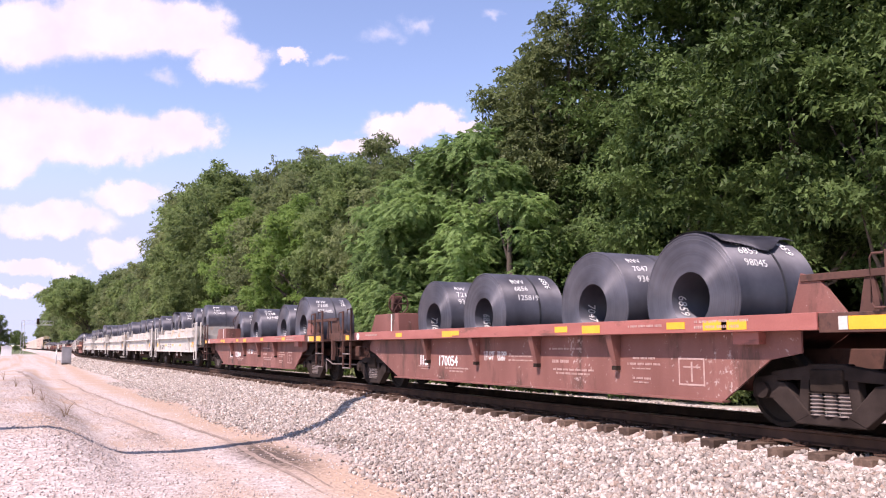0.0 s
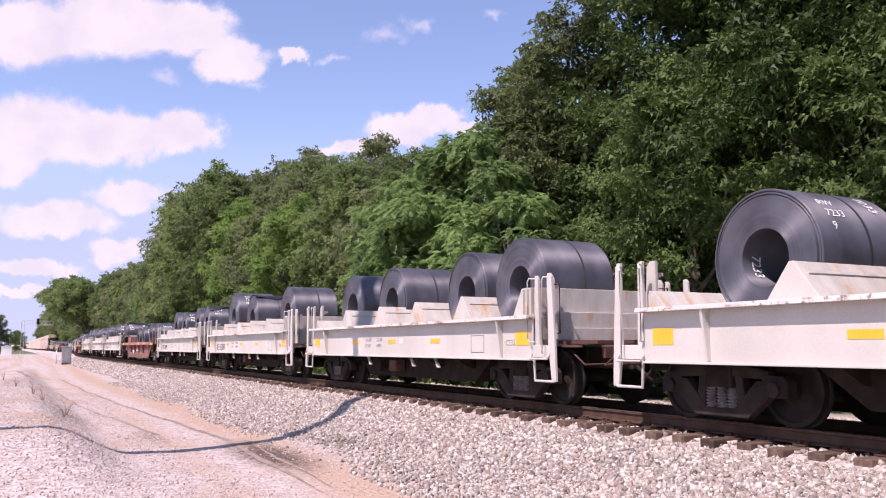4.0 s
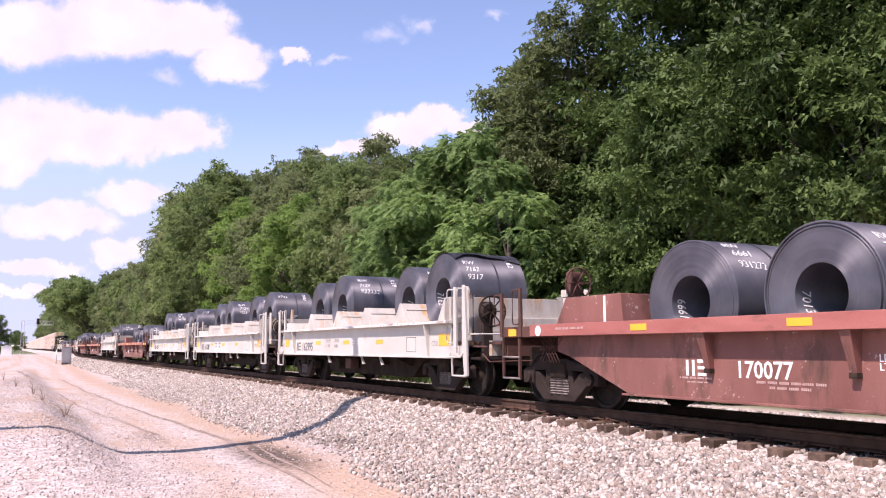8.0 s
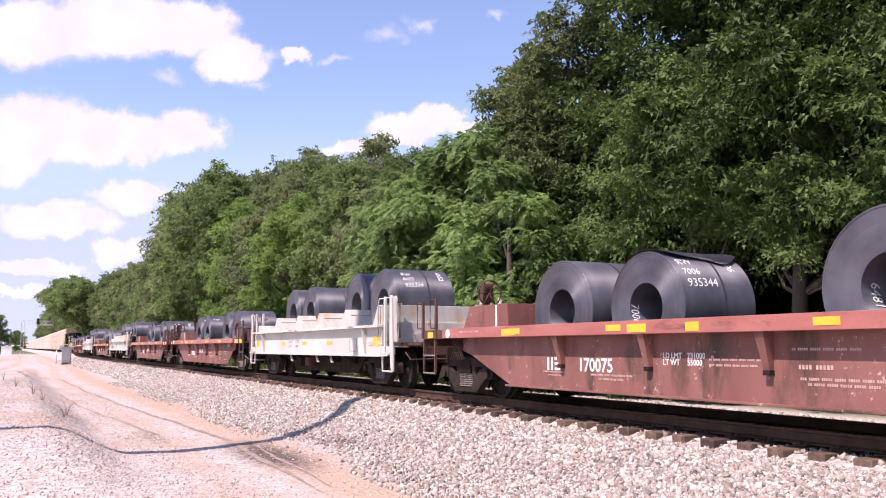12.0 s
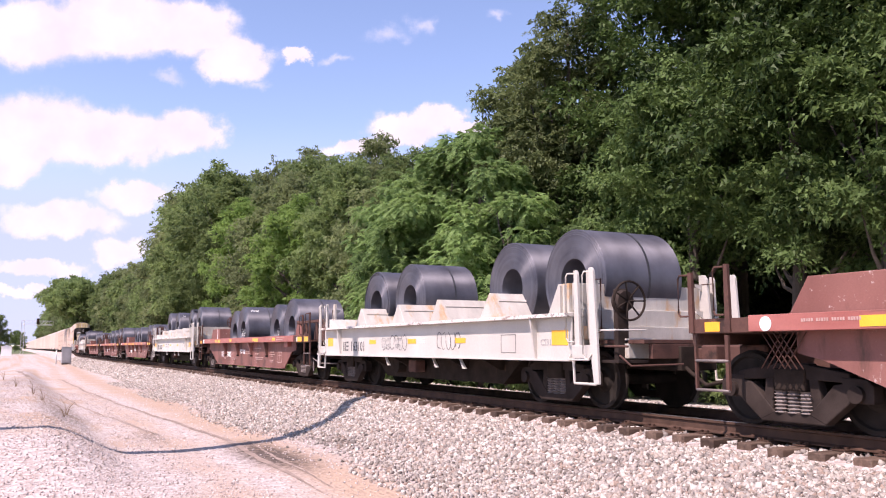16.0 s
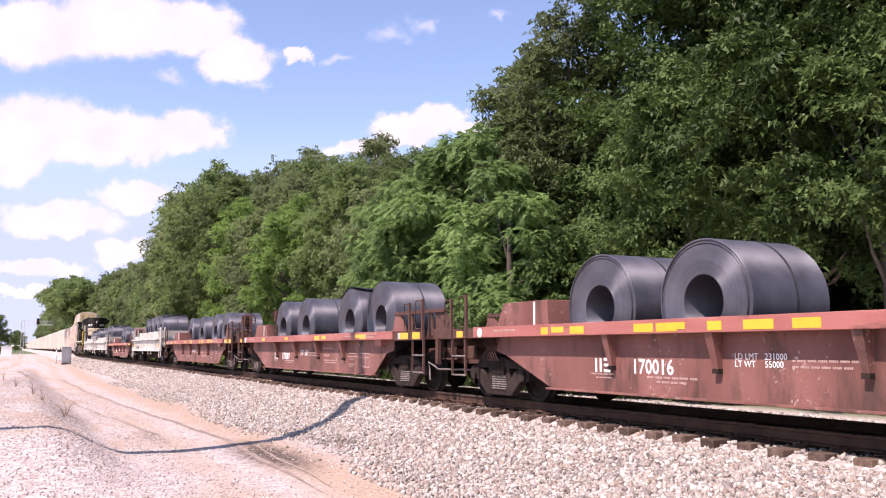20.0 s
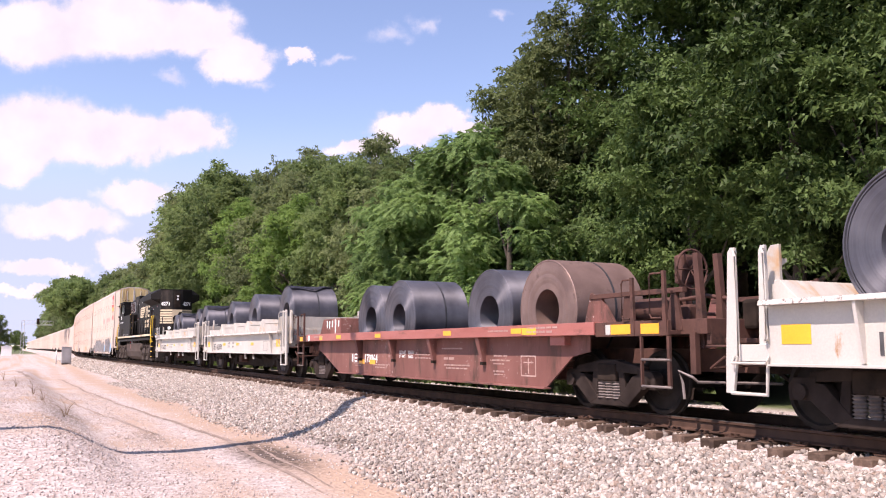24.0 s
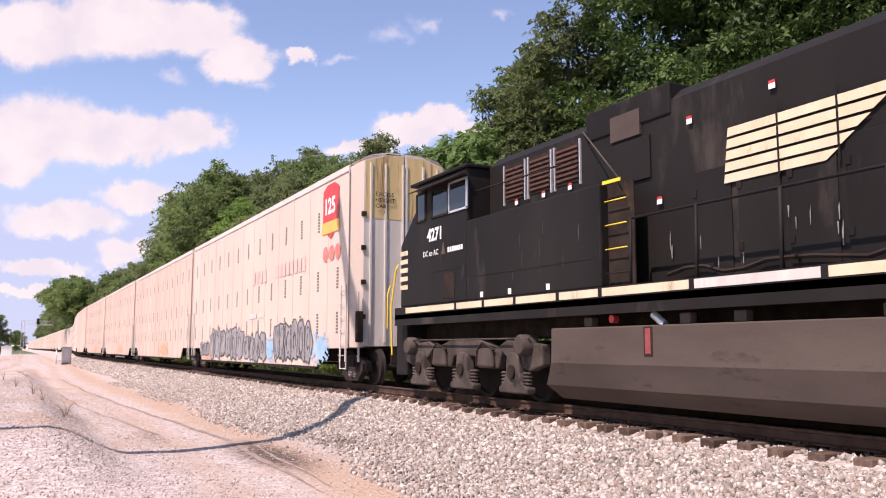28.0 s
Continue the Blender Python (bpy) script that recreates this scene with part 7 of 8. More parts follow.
    # nearer belt
    for x, y, s, k in ((18, 43.5, 0.74, 1), (20.5, 43, 0.88, 0), (19, 50, 0.92, 0), (25.5, 62, 1.22, 1), (17.5, 57, 0.84, 2), (18.5, 64, 1.06, 1), (23, 69, 1.22, 0), (17.5, 72, 0.98, 2), (25, 45, 0.98, 0), (25, 78, 1.42, 1), (18, 80, 1.22, 0)):
        put(mid[k], x, y, s)
    # tall stand where the belt nears the line
    for x, y, s, k in ((18.6, 87, 1.06, 0), (26.5, 90, 1.16, 1), (18.8, 95, 1.06, 2), (18.4, 103, 1.10, 1), (27, 101, 1.16, 0), (19.2, 110.5, 1.10, 2)):
        put(far[k], x, y, s)
    # lower belt receding beside the line
    y, i = 119.0, 0
    while y < 232:
        x = 19.0 + track_off(y) + rnd.uniform(-0.6, 1.0) - 2.0 * smooth01((y - 150) / 60)
        h = (0.75 + 0.23 * smooth01((y - 122) / 95)) * rnd.uniform(0.95, 1.05)
        pick = far if y < 165 else remote
        put(pick[i % len(pick)], x, y, h)
        put(pick[(i + 1) % len(pick)], x + 7 + rnd.uniform(-1, 2), y + 4, h * 1.05)
        y += rnd.uniform(7.0, 9.5)
        i += 1
    for x, y, s, rz in ((18.6, 226, 0.93, 0), (18.2, 244, 1.0, 8), (19.0, 236, 0.95, -12)):
        put(over, x, y, s, rz)
    while y < 800:
        x = 25.5 + rnd.uniform(-1.0, 2.5)
        put(remote[i % 2], x, y, (1.0 + (y - 240) / 900) * rnd.uniform(0.9, 1.1))
        y += rnd.uniform(16, 26)
        i += 1
    # undergrowth along the embankment
    y, i = 20.0, 0
    while y < 150:
        put(bush[i % 2], (19.4 if y < 26 else 17.2 if y < 60 else 16.6) + rnd.uniform(-0.5, 1.2) + track_off(y), y, rnd.uniform(0.55, 0.9))
        y += rnd.uniform(3.2, 5.0)
        i += 1
    for i in range(10):
        put(under, 25.0 + rnd.uniform(0, 2), -4 + 5 * i, rnd.uniform(0.7, 1.0))
        put(under, 29 + rnd.uniform(0, 3), -12 + 7 * i, rnd.uniform(1.4, 1.8))
        put(under, 35 + rnd.uniform(0, 3), -16 + 8 * i, rnd.uniform(2.0, 2.6))
    # beyond the lot, on the other side of the line
    for x, y, s in ((-9, 255, 0.8), (-3.6, 258, 0.56), (-16, 270, 1.0), (-7, 300, 0.7), (1.5, 420, 0.5), (4.5, 520, 0.55)):
        put(remote[0], x, y, s)
    # leafy infill at the foot of the olive trees
    for x, y, s in ((17.4, 34.4, 1.06), (17.6, 31.0, 1.12)):
        put(sumac, x, y, s)


make_trees()


# ---- line-side things ----
def line_side():
    CABINET = surface("grey_cabinet_paint", (0.22, 0.22, 0.23), (0.30, 0.30, 0.31), 3, 0.6)
    cab = thing("relay_cabinet", "grey steel railway equipment cabinet on a short base", "cabinet")
    part("body", boxm(-0.45, 0.45, -0.4, 0.4, 0.15, 1.75), CABINET, cab, bevel=0.02)
    part("roof", boxm(-0.5, 0.5, -0.45, 0.45, 1.75, 1.82), CABINET, cab, bevel=0.01)
    part("plinth", boxm(-0.42, 0.42, -0.38, 0.38, -0.1, 0.15), GREY_TANK, cab)
    part("door", boxm(-0.38, 0.38, -0.43, -0.40, 0.25, 1.65), CABINET, cab, bevel=0.008)
    cab.matrix_basis = pose(5.05, 95, ground_z(5.05, 95))
    post = thing("marker_post", "thin steel post beside the cabinet", "post")
    bm = bmesh.new()
    tube(bm, [(0, 0, -0.2), (0, 0, 1.5)], 0.05, 8)
    part("pole", bm, GALV, post)
    part("cap", boxm(-0.08, 0.08, -0.05, 0.05, 1.45, 1.6), CABINET, post)
    post.matrix_basis = pose(4.2, 97, ground_z(4.2, 97))
    hut = thing("equipment_hut", "small white equipment hut beside the line", "hut")
    part("wall", boxm(-1.0, 1.0, -1.0, 1.0, 0, 1.9), PAINT_MARK, hut, bevel=0.02)
    bm = bmesh.new()
    prism_y(bm, [(-1.15, 1.9), (1.15, 1.9), (0, 2.3)], -1.1, 1.1)
    part("roof", bm, GALV, hut)
    hut.matrix_basis = pose(-0.9, 205, ground_z(-0.9, 205))
    sg = thing("cantilever_signal", "silver lattice signal mast with arm over the tracks", "railway signal")
    for x in (-0.35, 0.35):
        for y in (-0.3, 0.3):
            part("mast_leg", boxm(x - 0.05, x + 0.05, y - 0.05, y + 0.05, 0, 9.0), GALV, sg)
    for k in range(9):
        bm = bmesh.new()
        tube(bm, [(-0.35, -0.3, 0.4 + k), (0.35, -0.3, 1.3 + k)], 0.035, 5)
        part("lacing", bm, GALV, sg)
    for z in (8.0, 8.9):
        part("arm_chord", boxm(-0.4, 7.0, -0.33, -0.25, z, z + 0.1), GALV, sg)
    for k in range(6):
        bm = bmesh.new()
        tube(bm, [(0.2 + k, -0.3, 8.05), (1.1 + k, -0.3, 8.95)], 0.04, 5)
        part("lacing", bm, GALV, sg)
    part("walkway", boxm(3.2, 7.1, -0.8, -0.3, 7.75, 7.85), GALV, sg)
    for k in range(5):
        grab(sg, [(3.3 + k, -0.8, 7.8), (3.3 + k, -0.8, 8.9)], GALV, 0.03, "railing_post")
    grab(sg, [(3.3, -0.8, 8.9), (7.1, -0.8, 8.9)], GALV, 0.03, "railing")
    for x in (3.6,):
        bm = bmesh.new()
        slab(bm, x - 0.35, x + 0.35, -1.0, -0.85, 8.0, 9.6)
        part("signal_head", bm, GRIME, sg, bevel=0.1)
        grab(sg, [(x, -0.9, 9.5), (x, -0.9, 10.1)], GALV, 0.05, "finial")
    sg.matrix_basis = pose(2.5, 255, ground_z(2.5, 255))
    # dry stalks and a hose-like root on the rough strip
    rnd = random.Random(7)
    stalk_mat = surface("dry_stalk", (0.16, 0.10, 0.06), (0.26, 0.18, 0.11), 8, 0.9)
    for x, y in ((1.05, 19.5), (1.15, 20.4), (0.6, 26), (0.2, 31), (0.75, 23.2), (-0.2, 38)):
        st = thing("dry_weed", "dry brown weed stalks growing from the gravel", "weed", "dry weeds on the lot")
        for k in range(4):
            bm = bmesh.new()
            a, h = rnd.uniform(0, 6.28), rnd.uniform(0.15, 0.42)
            tube(bm, [(0, 0, -0.03), (0.05 * math.cos(a), 0.05 * math.sin(a), h * 0.6), (0.16 * math.cos(a), 0.16 * math.sin(a), h)], [0.008, 0.006, 0.003], 5)
            part("stalk", bm, stalk_mat, st)
        st.matrix_basis = pose(x, y, ground_z(x, y))


line_side()


# ---- overhead cable, unseen, inferred from its shadow across the lot; it runs from an added pole into the tall trees ----
def overhead_cable():
    lx, ly = -sun_to.x / sun_to.z, -sun_to.y / sun_to.z
    cable_mat = surface("black_cable", (0.02, 0.02, 0.02), (0.035, 0.035, 0.035), 8, 0.6)
    cb = thing("overhead_cable", "thick black cable bundle sagging across the lot", "cable")

    def spot(x, lift=0.0):
        h = 8.2 + 0.075 * (x - 2.5) ** 2 + lift
        ys = 14.9 + 0.03 * (x - 2.45) ** 2 if x < 2.45 else 14.9 + 0.23 * (x - 2.45) ** 2 - 0.006 * (x - 2.45) ** 3
        if x > 7.2:
            ys = 14.9 + 0.23 * 4.75 ** 2 - 0.006 * 4.75 ** 3 + 0.92 * (x - 7.2)
        ys -= 0.70 * math.exp(-((x - 6.95) / 0.95) ** 2) + 0.4 * smooth01((x - 8.2) / 0.8)
        return Vector((x, ys, 0)) + Vector((-lx * h, -ly * h, h))
    xs = [-3.5 + 0.45 * i for i in range(34)]
    for r, lift, name in ((0.165, 0.0, "bundle"), (0.045, 0.75, "wire"), (0.03, -0.55, "wire")):
        bm = bmesh.new()
        tube(bm, [spot(x, lift) for x in xs], r, 8)
        part(name, bm, cable_mat, cb)
    p = spot(xs[0])
    # pole added out of view to carry the cable's end
    pole = thing("utility_pole", "weathered wooden utility pole added out of view to hold the cable", "utility pole")
    bm = bmesh.new()
    tube(bm, [(0, 0, -0.5), (0, 0, p.z * 0.5), (0, 0, p.z + 1.0)], [0.17, 0.15, 0.12], 12)
    part("shaft", bm, BARK, pole)
    part("crossarm", boxm(-0.06, 0.06, -1.0, 1.0, p.z + 0.55, p.z + 0.67), BARK, pole)
    pole.matrix_basis = pose(p.x, p.y, ground_z(p.x, p.y))


overhead_cable()


# ---- clouds: a sky backdrop far behind everything, drifting slowly ----
def cloud_material():
    m = bpy.data.materials.new("cumulus_clouds")
    m.use_nodes = True
    nd, ln = m.node_tree.nodes, m.node_tree.links
    nd.remove(nd["Principled BSDF"])
    tc = nd.new("ShaderNodeTexCoord")
    no = nd.new("ShaderNodeTexNoise")
    no.inputs["Scale"].default_value, no.inputs["Detail"].default_value, no.inputs["Roughness"].default_value = 2.0, 8, 0.6
    ln.new(tc.outputs["Object"], no.inputs[0])
    ctr = nd.new("ShaderNodeVectorMath")
    ctr.operation = "MULTIPLY_ADD"
    ctr.inputs[1].default_value, ctr.inputs[2].default_value = (0.95, 0.62, 0), (-0.475, -0.31, 0)
    ln.new(no.outputs["Color"], ctr.inputs[0])
    ad = nd.new("ShaderNodeVectorMath")
    ad.operation = "ADD"
    ln.new(tc.outputs["Object"], ad.inputs[0])
    ln.new(ctr.outputs[0], ad.inputs[1])
    wisp = None
    for u, v, ru, rv in ((-1.0, 3.8, 0.42, 0.2), (-0.38, 3.95, 0.26, 0.18), (0.95, 4.2, 0.26, 0.1), (-3.4, 2.9, 0.3, 0.12), (-4.9, 3.05, 0.35, 0.12), (-1.9, 3.35, 0.3, 0.1)):
        sb = nd.new("ShaderNodeVectorMath")
        sb.operation = "SUBTRACT"
        sb.inputs[1].default_value = (u, v, 0)
        ln.new(ad.outputs[0], sb.inputs[0])
        dv = nd.new("ShaderNodeVectorMath")
        dv.operation = "DIVIDE"
        dv.inputs[1].default_value = (ru, rv, 1)
        ln.new(sb.outputs[0], dv.inputs[0])
        le = nd.new("ShaderNodeVectorMath")
        le.operation = "LENGTH"
        ln.new(dv.outputs[0], le.inputs[0])
        if wisp is None:
            wisp = le.outputs["Value"]
        else:
            mn = nd.new("ShaderNodeMath")
            mn.operation = "MINIMUM"
            ln.new(wisp, mn.inputs[0])
            ln.new(le.outputs["Value"], mn.inputs[1])
            wisp = mn.outputs[0]
    thin = nd.new("ShaderNodeMapRange")
    thin.interpolation_type = "SMOOTHSTEP"
    thin.inputs[1].default_value, thin.inputs[2].default_value, thin.inputs[3].default_value, thin.inputs[4].default_value = 1.2, 0.0, 0.0, 0.62
    ln.new(wisp, thin.inputs[0])
    total = None
    for u, v, ru, rv in ((-7.3, 3.85, 1.25, 0.75), (-5.9, 4.0, 1.3, 0.72), (-4.6, 3.9, 1.1, 0.58), (-3.65, 3.35, 0.72, 0.48), (-2.62, 3.42, 0.34, 0.18), (-7.3, 2.1, 1.35, 0.72), (-5.9, 1.98, 1.5, 0.58),
                         (-4.5, 2.1, 0.72, 0.48), (-7.9, 1.5, 0.9, 0.4), (-6.8, 0.52, 1.2, 0.34), (-5.5, 0.95, 0.75, 0.30), (-0.65, 2.15, 0.85, 0.36), (-0.05, 2.35, 0.5, 0.28), (-1.45, 1.80, 0.72, 0.18),
                         (0.4, 2.15, 0.5, 0.2), (-5.8, -0.02, 0.55, 0.28), (-7.2, -0.33, 1.0, 0.16), (-7.5, -0.75, 0.8, 0.1)):
        sb = nd.new("ShaderNodeVectorMath")
        sb.operation = "SUBTRACT"
        sb.inputs[1].default_value = (u, v, 0)
        ln.new(ad.outputs[0], sb.inputs[0])
        dv = nd.new("ShaderNodeVectorMath")
        dv.operation = "DIVIDE"
        dv.inputs[1].default_value = (ru, rv, 1)
        ln.new(sb.outputs[0], dv.inputs[0])
        le = nd.new("ShaderNodeVectorMath")
        le.operation = "LENGTH"
        ln.new(dv.outputs[0], le.inputs[0])
        if total is None:
            total = le.outputs["Value"]
        else:
            mn = nd.new("ShaderNodeMath")
            mn.operation = "SMOOTH_MIN"
            mn.inputs[2].default_value = 0.25
            ln.new(total, mn.inputs[0])
            ln.new(le.outputs["Value"], mn.inputs[1])
            total = mn.outputs[0]
    al = nd.new("ShaderNodeMapRange")
    al.interpolation_type = "SMOOTHSTEP"
    al.inputs[1].default_value, al.inputs[2].default_value, al.inputs[3].default_value, al.inputs[4].default_value = 1.08, 0.66, 0.0, 0.95
    ln.new(total, al.inputs[0])
    cover = nd.new("ShaderNodeMath")
    cover.operation = "MAXIMUM"
    ln.new(al.outputs[0], cover.inputs[0])
    ln.new(thin.outputs[0], cover.inputs[1])
    sh = nd.new("ShaderNodeTexNoise")
    sh.inputs["Scale"].default_value, sh.inputs["Detail"].default_value = 1.1, 5
    ln.new(tc.outputs["Object"], sh.inputs[0])
    # noise puts the clouds' white and their shade into the glow colour
    rp = nd.new("ShaderNodeValToRGB")
    rp.color_ramp.elements[0].position, rp.color_ramp.elements[1].position = 0.36, 0.62
    rp.color_ramp.elements[0].color, rp.color_ramp.elements[1].color = (0.86, 0.86, 0.92, 1), (1.0, 0.99, 0.985, 1)
    ln.new(sh.outputs["Fac"], rp.inputs[0])
    # pale blue glow painted over the horizon to tone down its white, behind the clouds
    xyz = nd.new("ShaderNodeSeparateXYZ")
    ln.new(tc.outputs["Object"], xyz.inputs[0])
    hz = nd.new("ShaderNodeMapRange")
    hz.interpolation_type = "SMOOTHSTEP"
    hz.inputs[1].default_value, hz.inputs[2].default_value, hz.inputs[3].default_value, hz.inputs[4].default_value = 2.4, 0.2, 0.0, 0.9
    ln.new(xyz.outputs["Y"], hz.inputs[0])
    top = nd.new("ShaderNodeMath")
    top.operation = "MAXIMUM"
    ln.new(cover.outputs[0], top.inputs[0])
    ln.new(hz.outputs[0], top.inputs[1])
    both = nd.new("ShaderNodeMix")
    both.data_type = "RGBA"
    both.inputs[6].default_value = (0.56, 0.70, 1.0, 1)
    ln.new(cover.outputs[0], both.inputs[0])
    ln.new(rp.outputs[0], both.inputs[7])
    em = nd.new("ShaderNodeEmission")
    em.inputs["Strength"].default_value = 0.64
    ln.new(both.outputs[2], em.inputs[0])
    tr = nd.new("ShaderNodeBsdfTransparent")
    mx = nd.new("ShaderNodeMixShader")
    ln.new(top.outputs[0], mx.inputs[0])
    ln.new(tr.outputs[0], mx.inputs[1])
    ln.new(em.outputs[0], mx.inputs[2])
    ln.new(mx.outputs[0], nd["Material Output"].inputs[0])
    return m


FAR = 4000.0


def cloud_pose(drift):
    """The backdrop stands square to the view; its local unit is a fifteenth of its distance."""
    return CAM_POSE @ Matrix.Translation((drift * FAR / 15, 0, -FAR))


def make_clouds():
    bm = bmesh.new()
    vs = [bm.verts.new(c) for c in ((-10.5, -1.7, 0), (9.5, -1.7, 0), (9.5, 6, 0), (-10.5, 6, 0))]
    bm.faces.new(vs)
    ob = part("sky_backdrop", bm, cloud_material())
    tagged(ob, "white fair-weather cumulus clouds in a blue sky", "clouds", kind="structure")
    ob.matrix_basis = cloud_pose(0)
    ob.scale = (FAR / 15,) * 3
    return ob


clouds = make_clouds()


# ---- the train ----
KINDS = "RRRWWWWWRWWWRWRRWRWRRRWRWW"           # cars in order, from the one that passes first
NUMBERS = ["", "170054", "170044", "163017", "", "", "163035", "162972", "170077", "162995", "163088", "163011", "170075", "", "170005", "170013",
           "163101", "170083", "163022", "170016", "170087", "", "163068", "170064", "162970", "162975"]
# coils on each car: place from the far end, diameter; width; lines chalked on it
RED_LOAD = [(2.6, 1.75), (4.8, 1.75), (9.0, 1.85), (11.1, 1.85)]
WHITE_LOAD = [(1.4, 1.75), (4.0, 1.75), (7.9, 1.75), (10.1, 1.8)]
LOADS = {9: [(1.35, 1.75), (3.6, 1.8), (7.8, 1.7), (10.0, 1.8)], 22: [(0.75, 1.75), (3.05, 1.75), (5.15, 1.8), (7.15, 1.8)], 14: [(2.4, 1.8), (4.4, 1.8), (8.8, 1.8), (10.9, 1.8)], 6: [(1.6, 2.08), (4.6, 1.8), (9.4, 1.85)], 1: [(3.2, 1.75), (5.5, 1.75), (9.3, 1.8), (11.5, 1.85)], 2: [(2.15, 1.75), (5.2, 1.75), (8.8, 1.75), (11.1, 1.9)], 3: [(0.9, 1.8), (3.3, 1.75), (7.4, 1.8), (10.0, 1.85)],
         7: [(1.3, 1.8), (4.0, 1.7), (8.2, 1.75), (10.5, 1.75)], 8: [(2.65, 1.75), (4.75, 1.75), (9.0, 1.9), (11.2, 1.85)], 11: [(1.1, 1.85), (3.45, 1.8), (8.5, 1.65), (10.2, 1.75)],
         12: [(2.7, 1.75), (4.8, 1.7), (9.0, 1.8), (11.0, 1.8)], 13: [(1.9, 1.7), (4.0, 1.65), (7.7, 1.8), (9.8, 1.75)], 15: [(2.2, 1.75), (4.1, 1.9), (8.5, 1.9), (10.6, 1.85)],
         16: [(1.1, 1.72), (3.15, 1.75), (7.85, 1.75), (9.95, 1.75)], 17: [(2.5, 1.8), (4.2, 1.9), (8.7, 1.8), (10.9, 1.9)], 18: [(0.8, 1.8), (3.2, 1.75), (7.5, 1.75), (9.6, 1.8)],
         19: [(2.5, 1.75), (4.8, 1.75), (8.9, 1.8), (11.2, 1.8)], 20: [(2.1, 1.85), (4.35, 1.85), (8.6, 1.9), (10.7, 1.95)], 21: [(1.8, 1.8), (4.8, 1.8), (8.5, 1.8), (10.3, 1.8)],
         23: [(2.45, 1.9), (4.38, 1.9), (8.9, 1.8), (10.95, 1.8)], 24: [(1.3, 1.75), (5.3, 1.85), (9.85, 1.85)], 25: [(2.1, 1.65), (3.8, 1.65), (8.6, 1.7), (10.2, 1.8)]}
CHALK = {1: ["7216|9357", "6856|125819", "7047|936182", "6859|98045"], 2: ["7230|947767", "7230|939401", "7199|92734", "7105|935488"], 3: ["7015|940537", "7233|940", "7230|941832", "7101|935486"],
         4: ["7233|9", "295169", "9355", "935541"], 6: ["7107|082", "", "", ""], 7: ["7", "6860|99214", "", "6677|9392"], 8: ["6661|931272", "7013|940400", "7013", "940384"],
         9: ["7120|927776", "7129|932132", "7133|9", "7162|9317"], 10: ["6660|931272", "7129|9321", "7106", "7743"], 11: ["7216|94040", "7121|927776", "7164", "1727"], 12: ["", "7006|935344", "6481", "6481|934865"],
         13: ["", "", "", "6652|935336"], 15: ["7102", "938922", "7224", "7224|941837"], 17: ["", "9432", "7210|92776", ""], 18: ["", "86", "", ""], 14: ["7119|931277", "7017", "", ""]}
WRAPS = {(3, 0), (6, 1), (7, 3), (9, 3), (12, 1), (15, 1), (18, 2), (24, 2), (25, 1), (25, 2), (25, 3), (22, 3), (20, 2), (1, 3)}
START = 12.1 + 14.64 * 9 - 0.0085 * 81                # where the sill end of car 9 lies at the start
lengths = [RED_LEN if k == "R" else WHITE_LEN for k in KINDS]
centres = [0.0] * len(KINDS)
centres[9] = START - 5.8
for i in range(10, len(KINDS)):
    centres[i] = centres[i - 1] + (lengths[i - 1] + lengths[i]) / 2
for i in range(8, -1, -1):
    centres[i] = centres[i + 1] - (lengths[i + 1] + lengths[i]) / 2
loco_centre = centres[-1] + (lengths[-1] + LOCO_LEN) / 2 - 0.7
# small slack in the couplings: how far each car stands from its even place
SLACK = [-0.4, -0.36, 0.12, 0.35, 0.13, 0.0, -0.2, -0.3, 0.36, 0.0, -0.13, -0.27, 0.37, 0.3, 0.4, 0.45, 0.75, 0.42, 0.29, 0.4, 0.55, 0.55, 0.6, 0.56, 0.08, -0.2]
RUSTY_COIL = surface("rust_filmed_strip", (0.15, 0.095, 0.08), (0.24, 0.16, 0.135), 2.5, 0.5, 0.3, rust=(0.10, 0.06, 0.05), rust_amount=0.3)
moving = []                                     # (thing, place along the train, offset on its car)


